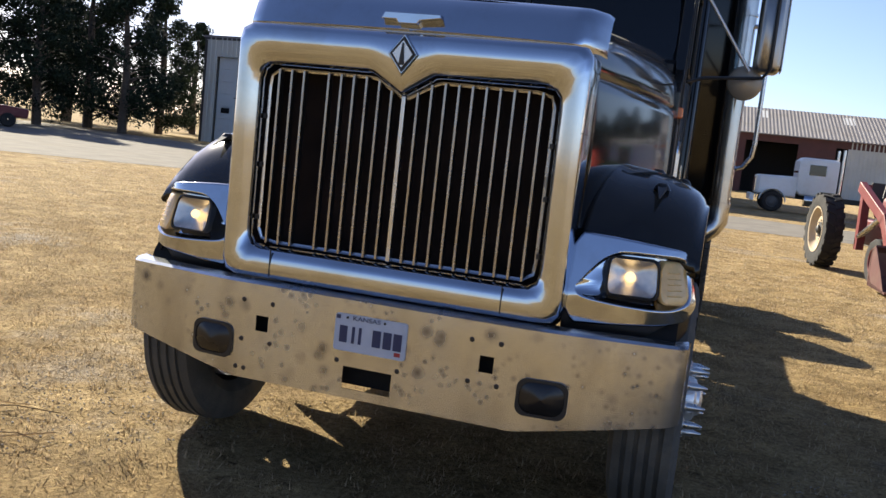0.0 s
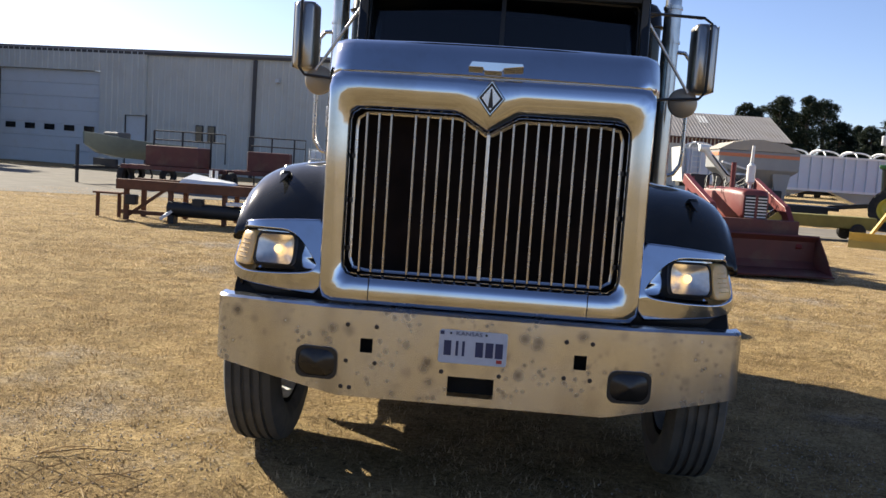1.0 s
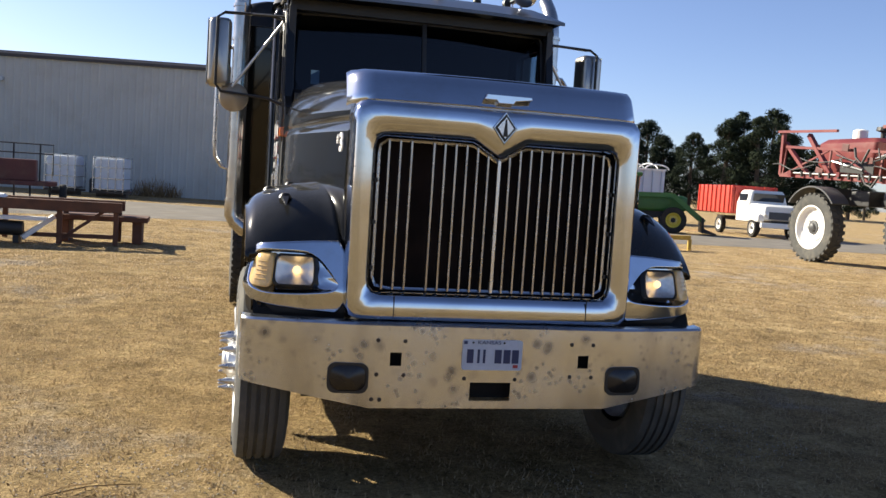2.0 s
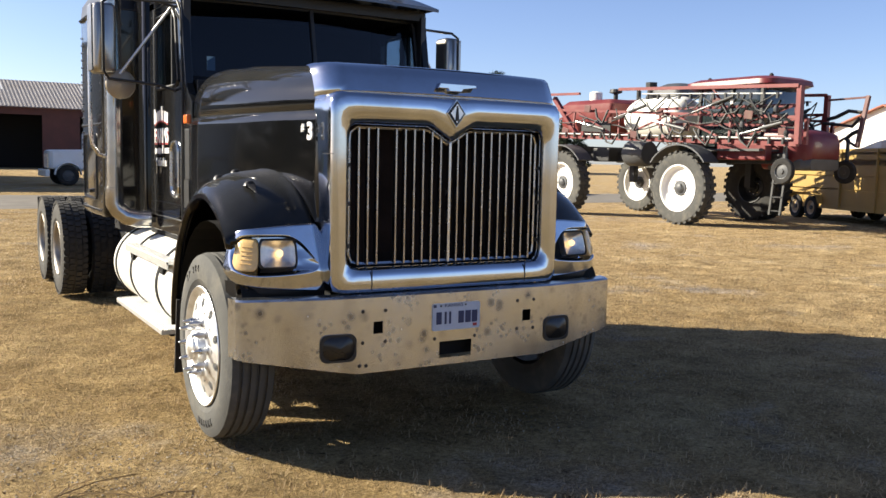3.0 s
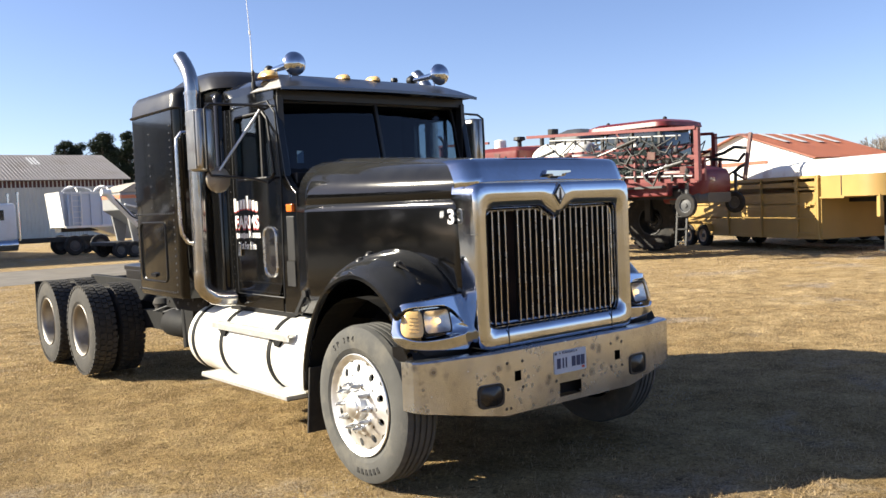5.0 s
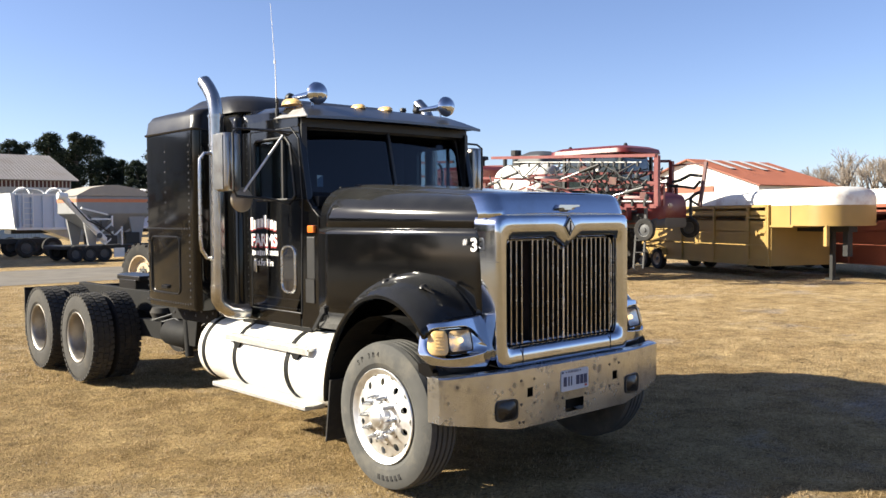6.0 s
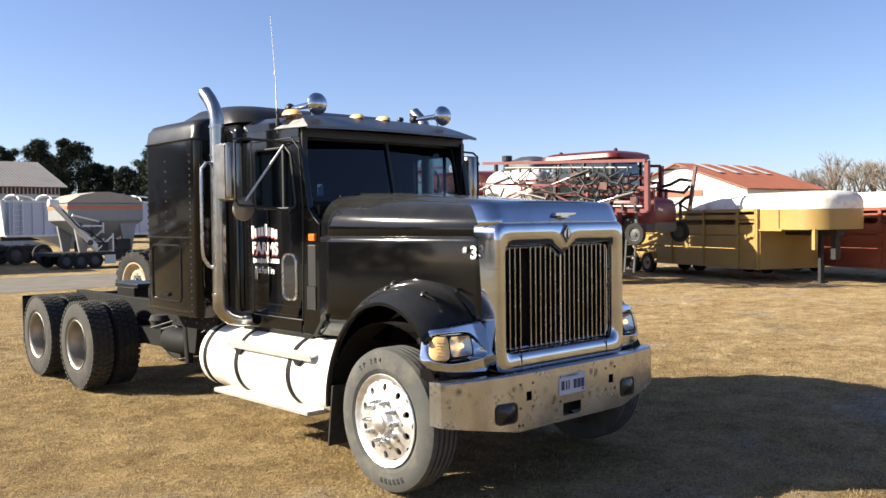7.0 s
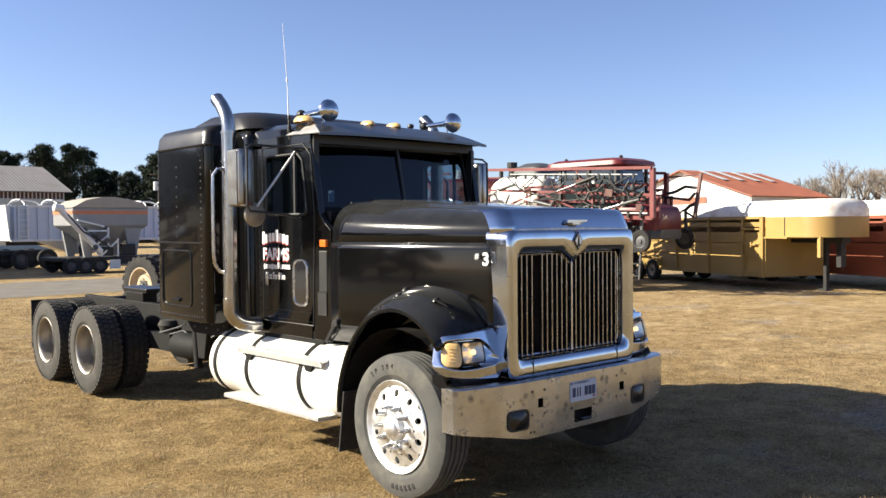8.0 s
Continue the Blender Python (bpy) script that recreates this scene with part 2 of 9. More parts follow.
FRAME_BLACK = mat("grimy_black_chassis", (0.009, 0.009, 0.009), 0.7, vary=0.4, scale=5, dirt=(0.03, 0.024, 0.018), dirt_amt=0.5, bump=0.2, spec=0.2)
TANK = mat("cream_white_tank_paint", (0.78, 0.76, 0.69), 0.42, vary=0.06, scale=2, dirt=(0.5, 0.43, 0.3), dirt_amt=0.3, dirt_scale=3)
VISOR_M = mat("satin_black_visor", (0.12, 0.122, 0.13), 0.28, 0.8, vary=0.2, scale=4, rvary=0.12, dirt=(0.09, 0.085, 0.075), dirt_amt=0.3)
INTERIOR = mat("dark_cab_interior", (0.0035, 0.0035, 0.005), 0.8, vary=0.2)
WHITE_DECAL = mat("white_vinyl_lettering", (0.78, 0.76, 0.74), 0.5, vary=0.08, scale=30)
RED_DECAL = mat("red_vinyl_shadow", (0.35, 0.03, 0.03), 0.5, vary=0.1, scale=30)
PLATE_M = mat("pale_blue_plate", (0.45, 0.5, 0.6), 0.4, vary=0.1, scale=30)
PLATE_INK = mat("dark_blue_plate_ink", (0.02, 0.03, 0.09), 0.5, vary=0.1, scale=30)
AMBER = mat("amber_lens", (0.8, 0.17, 0.02), 0.2, vary=0.15, scale=40, coat=0.5)
AMBER_PALE = mat("faded_amber_signal_lens", (0.76, 0.5, 0.19), 0.22, vary=0.15, scale=40, coat=0.6)
CLEAR_LENS = glass_mat("clear_lens", (0.92, 0.92, 0.9), 0.1)
REFLECT = mat("headlamp_reflector", (0.75, 0.72, 0.68), 0.3, 1.0, vary=0.2, scale=40)
BULB = glow_mat("warm_headlamp_bulb", (1.0, 0.68, 0.32), 0.8)
GLASS = glass_mat("tinted_cab_glass", (0.24, 0.31, 0.42), 0.1)
GLASS_SIDE = glass_mat("side_window_glass", (0.78, 0.84, 0.82), 0.1)
MIRROR = mat("mirror_glass", (0.85, 0.87, 0.88), 0.02, 1.0, vary=0.02, rvary=0.0)


def spotted_chrome():
    """Old bumper plate: hazy chrome with brown pits in two sizes, scuffs and dulled streaks."""
    m = bpy.data.materials.new("pitted_bumper_chrome")
    m.use_nodes = True
    N, L = m.node_tree.nodes, m.node_tree.links
    b = N["Principled BSDF"]
    tc = N.new("ShaderNodeTexCoord")

    def noise_tex(scale, detail, stretch=None):
        q = N.new("ShaderNodeTexNoise")
        q.inputs["Scale"].default_value, q.inputs["Detail"].default_value = scale, detail
        src = tc.outputs["Object"]
        if stretch:
            mp = N.new("ShaderNodeMapping")
            mp.inputs["Scale"].default_value = stretch
            L.new(src, mp.inputs["Vector"])
            src = mp.outputs[0]
        L.new(src, q.inputs["Vector"])
        return q.outputs["Fac"]

    def rng_map(f, a0, a1, b0=0.0, b1=1.0):
        r = N.new("ShaderNodeMapRange")
        for k, q in enumerate((a0, a1, b0, b1)):
            r.inputs[k + 1].default_value = q
        L.new(f, r.inputs[0])
        return r.outputs[0]

    def op(kind, f, g):
        q = N.new("ShaderNodeMath")
        q.operation = kind
        for k, v in ((0, f), (1, g)):
            if isinstance(v, float):
                q.inputs[k].default_value = v
            else:
                L.new(v, q.inputs[k])
        return q.outputs[0]

    def spots(scale, lo, hi, gate_scale, g0, g1):
        v = N.new("ShaderNodeTexVoronoi")
        v.inputs["Scale"].default_value = scale
        L.new(tc.outputs["Object"], v.inputs["Vector"])
        return op("MULTIPLY", rng_map(v.outputs["Distance"], lo, hi, 1.0, 0.0), rng_map(noise_tex(gate_scale, 5), g0, g1))
    pits = op("MAXIMUM", op("MULTIPLY", spots(11, 0.06, 0.44, 3.1, 0.46, 0.58), 0.78), op("MULTIPLY", spots(26, 0.08, 0.44, 4.3, 0.48, 0.6), 0.62))
    smear = rng_map(noise_tex(4.0, 8, (1, 1, 0.35)), 0.52, 0.75, 0.0, 0.5)
    mix = N.new("ShaderNodeMix")
    mix.data_type = "RGBA"
    mix.inputs[6].default_value = (0.54, 0.565, 0.60, 1)
    mix.inputs[7].default_value = (0.07, 0.052, 0.036, 1)
    L.new(op("MAXIMUM", pits, smear), mix.inputs[0])
    L.new(mix.outputs[2], b.inputs["Base Color"])
    L.new(op("ADD", rng_map(noise_tex(2.2, 5), 0.2, 0.8, 0.14, 0.32), op("MULTIPLY", pits, 0.12)), b.inputs["Roughness"])
    b.inputs["Metallic"].default_value = 0.96
    bp = N.new("ShaderNodeBump")
    bp.inputs["Strength"].default_value, bp.inputs["Distance"].default_value = 0.16, 0.02
    L.new(noise_tex(2.6, 2), bp.inputs["Height"])
    L.new(bp.outputs[0], b.inputs["Normal"])
    return m


BUMPER_M = spotted_chrome()

# ---- the black semi truck ----
truck = thing("semi_truck", "black sleeper semi tractor with chrome grille parked on dry grass", "truck", at=(0, 0, 0.04))


def smooth_interp(table, x):
    """Cubic through a table."""
    xs = [p[0] for p in table]
    i = min(max(sum(1 for q in xs if q <= x) - 1, 0), len(xs) - 2)
    (x1, y1), (x2, y2) = table[i], table[i + 1]
    x0, y0 = table[i - 1] if i > 0 else (2 * x1 - x2, 2 * y1 - y2)
    x3, y3 = table[i + 2] if i + 2 < len(xs) else (2 * x2 - x1, 2 * y2 - y1)
    t = (x - x1) / (x2 - x1)
    m1 = (y2 - y0) / (x2 - x0) * (x2 - x1)
    m2 = (y3 - y1) / (x3 - x1) * (x2 - x1)
    return (2 * t ** 3 - 3 * t * t + 1) * y1 + (t ** 3 - 2 * t * t + t) * m1 + (-2 * t ** 3 + 3 * t * t) * y2 + (t ** 3 - t * t) * m2


# bumper: flat middle, swept ends, holes for tow pins, hitch and fog lamps
def bump_y(x):
    a = abs(x)
    if a < 0.64:
        return 0.0
    if a < 1.2:
        u = (a - 0.64) / 0.56
        return 0.09 * u ** 1.3
    return 0.09 + 0.05 * ((a - 1.2) / 0.05) ** 1.5


def bump_low(x):
    a = abs(x)
    return 0.43 if a < 0.62 else 0.43 + 0.11 * (a - 0.62) / 0.62


half = [0.0, 0.108, 0.3, 0.47, 0.528, 0.62, 0.645, 0.7, 0.76, 0.822, 0.9, 1.0, 1.1, 1.18, 1.215, 1.238, 1.248]
xs = [-a for a in half[:0:-1]] + half
zs = [0.0, 0.47, 0.515, 0.565, 0.645, 0.712, 0.80, 0.842, 0.85]
bm = B()
grid = {}
for i, x in enumerate(xs):
    for j, z in enumerate(zs):
        zz = bump_low(x) if j == 0 else max(z, bump_low(x) + 0.006 * j)
        grid[i, j] = bm.verts.new((x, bump_y(x) + (0.012 if j == 8 else 0), zz))
for i in range(len(xs) - 1):
    for j in range(len(zs) - 1):
        xm, zm = (xs[i] + xs[i + 1]) / 2, (zs[j] + zs[j + 1]) / 2
        a = abs(xm)
        if 0.47 < a < 0.528 and 0.645 < zm < 0.712:
            continue
        if a < 0.108 and 0.47 < zm < 0.565:
            continue
        if 0.645 < a < 0.822 and 0.515 < zm < 0.645:
            continue
        bm.faces.new((grid[i, j], grid[i + 1, j], grid[i + 1, j + 1], grid[i, j + 1]))
for i in range(len(xs) - 1):
    a, b = grid[i, 8], grid[i + 1, 8]
    c = bm.verts.new(b.co + Vector((0, 0.07, 0.004)))
    d = bm.verts.new(a.co + Vector((0, 0.07, 0.004)))
    bm.faces.new((a, b, c, d))
for s, i in ((-1, 0), (1, len(xs) - 1)):
    for j in range(len(zs) - 1):
        a, b = grid[i, j], grid[i, j + 1]
        c = bm.verts.new(b.co + Vector((s * 0.004, 0.11, 0)))
        d = bm.verts.new(a.co + Vector((s * 0.004, 0.11, 0)))
        bm.faces.new((a, b, c, d))
bmesh.ops.remove_doubles(bm, verts=bm.verts, dist=0.0005)
bumper = thick(part("front_bumper", fix(bm), BUMPER_M, truck, "swept chrome bumper with brown pitting", smooth=True, angle=30), 0.006, 1)
part("bumper_bracket", box(box(box(B(), (0, 0.32, 0.62), (1.9, 0.5, 0.3)), (-0.45, 0.6, 0.7), (0.12, 0.5, 0.2)), (0.45, 0.6, 0.7), (0.12, 0.5, 0.2)), FRAME_BLACK, truck)
for x, z in ((-0.592, 0.772), (-0.455, 0.77), (-0.592, 0.6), (-0.455, 0.598), (0.43, 0.77), (0.55, 0.77), (0.43, 0.6), (0.55, 0.598), (-0.61, 0.475), (-0.57, 0.473), (-0.14, 0.585), (0.13, 0.583)):
    part("bolt", lathe(B(), [(0.0, -0.008), (0.009, -0.006), (0.013, 0.0), (0.013, 0.004)], (x, -0.003, z), "y", 12), BOLT, bumper, smooth=True)
for s in (-1, 1):
    o = rrect(0.202, 0.152, 0.04, 6)
    i_ = rrect(0.178, 0.128, 0.05, 6)
    cx, yb = s * 0.733, 0.002
    tilt = s * 0.09
    rows = [[(cx + u, yb + tilt * u + dy, 0.58 + v) for u, v in ring] for ring, dy in ((o, 0.004), (o, -0.008), (i_, -0.008), (i_, 0.06))]
    bm = B()
    skin(bm, rows, True)
    fog = part("fog_lamp", fix(bm), PLASTIC, truck, "dark rectangular fog lamp in the bumper", smooth=True)
    bm = B()
    rings = []
    for k, f in ((0, 1.0), (1, 0.85), (2, 0.5), (3, 0.02)):
        rings.append([(cx + u * f, yb - 0.004 + tilt * u * f - 0.02 * (1 - f * f), 0.58 + v * f) for u, v in i_])
    skin(bm, rings, True)
    part("lens", fix(bm), mat("dark_fog_lens", (0.012, 0.011, 0.011), 0.26, spec=0.4, coat=0.15, dirt=(0.05, 0.045, 0.035), dirt_amt=0.3, dirt_scale=12) if s < 0 else bpy.data.materials["dark_fog_lens"], fog, smooth=True)

# number plate with bars in place of its number
plate = part("license_plate", prism(B(), rrect(0.318, 0.155, 0.012, 3, 0.0, 0.708), -0.012, -0.007), PLATE_M, bumper, "pale blue number plate")
for x, w, h in ((-0.118, 0.034, 0.07), (-0.074, 0.012, 0.07), (-0.044, 0.012, 0.07), (0.03, 0.036, 0.07), (0.077, 0.036, 0.07), (0.122, 0.036, 0.07)):
    part("plate_bar", bx((x, -0.0135, 0.702), (w, 0.003, h)), PLATE_INK, plate)
part("plate_bar", bx((-0.145, -0.0135, 0.772), (0.018, 0.003, 0.016)), PLATE_INK, plate)
part("sticker", box(B(), (0.125, -0.0135, 0.652), (0.026, 0.003, 0.016)), RED_DECAL, plate)
for x in (-0.105, 0.06):
    part("screw", lathe(B(), [(0, -0.017), (0.005, -0.016), (0.006, -0.012)], (x, 0, 0.772), "y", 8), PLASTIC, plate)
part("patch", prism(B(), rrect(0.062, 0.062, 0.008, 2, 0.235, 0.71), -0.003, 0.001), mat("grey_tape_patch", (0.42, 0.45, 0.42), 0.6), bumper, "grey tape square")


def lettering(name, text, size, m, parent, at, depth=0.0015, sx=1.0, bold=0.0):
    """Words in the built-in font as a mesh."""
    cu = bpy.data.curves.new(name, "FONT")
    cu.body, cu.size, cu.extrude, cu.align_x, cu.align_y, cu.offset = text, size, depth, "CENTER", "CENTER", bold
    tmp = bpy.data.objects.new(name + "_curve", cu)
    me = bpy.data.meshes.new_from_object(tmp)
    bpy.data.objects.remove(tmp)
    me.transform(Matrix.Diagonal((sx, 1, 1, 1)))
    me.materials.append(m)
    ob = new(name, me)
    ob.parent = parent
    ob.matrix_basis = at
    return ob


lettering("plate_word", "KANSAS", 0.026, PLATE_INK, plate, pose(-0.02, -0.0135, 0.772, 90, 0, 0), 0.001, 1.3)


# grille surround, star-shaped rings round the middle of the opening
def opening(u):
    """Upper edge of the grille opening at x = u, with the notch for the emblem."""
    a = abs(u)
    return 1.795 if a > 0.13 else 1.795 - 0.085 * (1 - a / 0.13)


def ring_points(w, zlo, zhi, r, n=120, notch=False):
    pts = []
    cz = 1.39
    poly = rrect(2 * w, zhi - zlo, r, 8, 0, (zhi + zlo) / 2)
    m = len(poly)
    for k in range(n):
        a = 2 * math.pi * k / n + 0.0131
        d = (math.cos(a), math.sin(a))
        best = None
        for i in range(m):
            (x0, z0), (x1, z1) = poly[i], poly[(i + 1) % m]
            ex, ez = x1 - x0, z1 - z0
            det = d[0] * -ez + d[1] * ex
            if abs(det) < 1e-9:
                continue
            bx_, bz_ = x0, z0 - cz
            t = (bx_ * -ez + bz_ * ex) / det
            s = (d[0] * bz_ - d[1] * bx_) / det
            if t > 0 and -1e-6 <= s <= 1 + 1e-6:
                best = t
        x, z = d[0] * best, cz + d[1] * best
        if notch and z > 1.5 and abs(x) < 0.14:
            z -= notch * (1 - abs(x) / 0.14)
        pts.append((x, z))
    return pts


ring_spec = [  # half width, low, high, corner, y, notch
    (0.640, 1.005, 1.775, 0.05, 0.16, 0.085), (0.645, 1.0, 1.782, 0.05, 0.10, 0.085), (0.652, 0.992, 1.790, 0.055, 0.078, 0.085),
    (0.660, 0.983, 1.800, 0.055, 0.066, 0.085), (0.684, 0.95, 1.835, 0.06, 0.05, 0.072), (0.712, 0.915, 1.878, 0.065, 0.046, 0.037), (0.738, 0.882, 1.922, 0.065, 0.048, 0.01),
    (0.752, 0.866, 1.946, 0.06, 0.06, 0), (0.757, 0.861, 1.956, 0.06, 0.09, 0), (0.759, 0.86, 1.962, 0.06, 0.2, 0), (0.76, 0.86, 1.965, 0.06, 0.29, 0)]
bm = B()
skin(bm, [[(x, (0.056 if 0.05 < y < 0.07 and z < 0.99 and abs(x) < 0.68 else y), z) for x, z in ring_points(w, lo, hi, r, 128, nt)] for w, lo, hi, r, y, nt in ring_spec], True)
surround = part("grille_surround", fix(bm), CHROME, truck, "wide chrome grille surround", smooth=True, angle=60)
for s in (-1, 1):
    part("seam", bx((s * 0.515, 0.047, 0.935), (0.004, 0.006, 0.115)), PLASTIC, surround)
    part("seam", bx((s * 0.742, 0.11, 1.62), (0.034, 0.11, 0.004)), PLASTIC, surround)
part("radiator_screen", bx((0, 0.235, 1.39), (1.36, 0.02, 0.86)), mat("black_radiator_screen", (0.010, 0.0075, 0.007), 0.8, bump=0.6, bscale=240, spec=0.15, color2=(0.022, 0.015, 0.013)), truck)
grille = part("grille_frame", B(), STEEL, truck, "thin bright inner grille frame")
bm = B()
fr = [(x, 0.125, z) for x, z in ring_points(0.622, 1.018, 1.765, 0.05, 96, 0.08)]
tube(bm, fr + fr[:2], 0.008, 6, False)
bm.to_mesh(grille.data)
bm.free()
bars = [k for k in range(-10, 11) if k not in (0, -7)]
for k in bars:
    x = k * 0.0575
    top = opening(x) - 0.03
    bm = B()
    # black web behind each chrome strip stands in for shade between the bars
    for x0, x1, y0, y1, mi in ((-0.0035, 0.0035, 0.113, 0.142, 1), (-0.0055, 0.0055, 0.104, 0.113, 0)):
        prism(bm, [(x + x0, y0 + 0.002), (x + x0 + 0.001, y0), (x + x1 - 0.001, y0), (x + x1, y0 + 0.002), (x + x1, y1), (x + x0, y1)], 1.012, top, "z", mi)
    part("bar", fix(bm), (BAR_CHROME, PLASTIC), grille)
bm = B()
box(bm, (0, 0.112, 1.355), (0.018, 0.03, 0.69))
part("centre_bar", bm, STEEL, grille, bevel=0.004)
for s in (-1, 1):
    for z in (1.12, 1.35, 1.56):
        part("clip", bx((s * 0.63, 0.115, z), (0.014, 0.02, 0.02)), PLASTIC, grille)


# diamond emblem and the handle above it
def diamond(f, y):
    return [(0, y, 1.862 + 0.085 * f), (0.066 * f, y, 1.862), (0, y, 1.862 - 0.085 * f), (-0.066 * f, y, 1.862)]


bm = B()
solid(bm, [diamond(1, 0.07), diamond(1, 0.045), diamond(0.9, 0.038)])
emblem = part("emblem", fix(bm), CHROME, truck, "diamond-shaped chrome and black emblem")
bm = B()
solid(bm, [diamond(0.84, 0.04), diamond(0.84, 0.034)])
part("field", fix(bm), PLASTIC, emblem)
bm = B()
solid(bm, [diamond(0.66, 0.036), diamond(0.64, 0.03)])
part("plate", fix(bm), STEEL, emblem)
bm = B()
solid(bm, [[(-0.012, y, 1.818), (0.012, y, 1.818), (0.003, y, 1.905), (-0.003, y, 1.905)] for y in (0.032, 0.026)])
part("spike", fix(bm), PLASTIC, emblem)

# stainless panel over the grille, folded back at the sides
prof = [(1.945, 0.085), (1.965, 0.072), (2.0, 0.085), (2.05, 0.108), (2.092, 0.132), (2.113, 0.165), (2.12, 0.2)]
rows = []
for z, y in prof:
    row = []
    for u in [i / 14 for i in range(-14, 15)]:
        a = abs(u)
        w = 0.765
        x = u * w
        back = 0.0 if a < 0.9 else ((a - 0.9) / 0.1) ** 2 * 0.10
        row.append((x, y + back, z - 0.012 * a * a))
    rows.append([(-0.785, y + 0.15, z - 0.02)] + row + [(0.785, y + 0.15, z - 0.02)])
bm = B()
skin(bm, rows)
shield = thick(part("hood_shield", fix(bm), CHROME, truck, "stainless steel hood shield above the grille", smooth=True, angle=50), 0.004, 0)
bm = B()
solid(bm, [[(-0.115, y, 2.0), (-0.1, y, 2.028), (0.135, y, 2.028), (0.14, y, 2.012), (0.05, y, 2.0), (0.04, y, 1.985), (-0.04, y, 1.985), (-0.05, y, 2.0)] for y in (0.1, 0.052)])
part("hood_handle", fix(bm), CHROME, shield, bevel=0.003)
for x in (-0.52, -0.3, 0.3, 0.52):
    part("rivet", lathe(B(), [(0, -0.004), (0.005, -0.003), (0.007, 0)], (x, 0.105, 2.03), "y", 8), PLASTIC, shield)

# hood: two-step shoulder, creased sides
def hood_half(y):
    t = (y - 0.2) / 1.68
    top = 2.105 + 0.12 * t
    wp = 0.50 + 0.10 * t
    ws = 0.70 + 0.13 * t
    wc = 0.742 + 0.248 * (t + 0.4 * t * (1 - t))
    arc_ = [(wp + 0.05 + (wc - 0.006 - wp - 0.05) * math.sin(radians(a)) ** 0.9, 1.885 + (top - 0.02 - 1.885) * math.cos(radians(a)) ** 0.9) for a in range(0, 90, 9)]
    return [(0, top + 0.012), (wp * 0.6, top + 0.01), (wp, top), (wp + 0.022, top - 0.016)] + arc_ + [
            (wc - 0.005, 1.87), (wc - 0.014, 1.858), (wc + 0.004, 1.846), (wc + 0.008, 1.80), (wc + 0.012, 1.55), (wc + 0.014, 1.3), (wc + 0.012, 1.02)]


rows = []
for k in range(15):
    y = 0.155 + 1.725 * k / 14
    h = hood_half(y)
    rows.append([(-x, y, z) for x, z in h[::-1]] + [(x, y, z) for x, z in h[1:]])
bm = B()
skin(bm, rows)
hood = thick(part("hood", fix(bm), BLACK, truck, "glossy black creased engine hood", smooth=True, angle=60), 0.012)
hood.modifiers.remove(hood.modifiers["split"])
part("engine_bay", bx((0, 0.95, 1.35), (1.3, 1.3, 1.2)), FRAME_BLACK, truck)


def star_outline(poly, cu, cz, n, rounds):
    """Round the corners of an outline and sample it evenly by angle about its middle."""
    for _ in range(rounds):
        q = []
        for i, a in enumerate(poly):
            b = poly[(i + 1) % len(poly)]
            q += [(a[0] * 0.8 + b[0] * 0.2, a[1] * 0.8 + b[1] * 0.2), (a[0] * 0.2 + b[0] * 0.8, a[1] * 0.2 + b[1] * 0.8)]
        poly = q
    out = []
    for k in range(n):
        ang = 2 * math.pi * k / n
        d = Vector((math.cos(ang), math.sin(ang) * 0.38))
        best = 0.0
        for i, a in enumerate(poly):
            b = poly[(i + 1) % len(poly)]
            e = Vector((b[0] - a[0], b[1] - a[1]))
            w = Vector((a[0] - cu, a[1] - cz))
            den = d.x * e.y - d.y * e.x
            if abs(den) < 1e-9:
                continue
            t = (w.x * e.y - w.y * e.x) / den
            v = (w.x * d.y - w.y * d.x) / den
            if t > best and -1e-6 <= v <= 1 + 1e-6:
                best = t
        out.append((cu + d.x * best, cz + d.y * best))
    return out


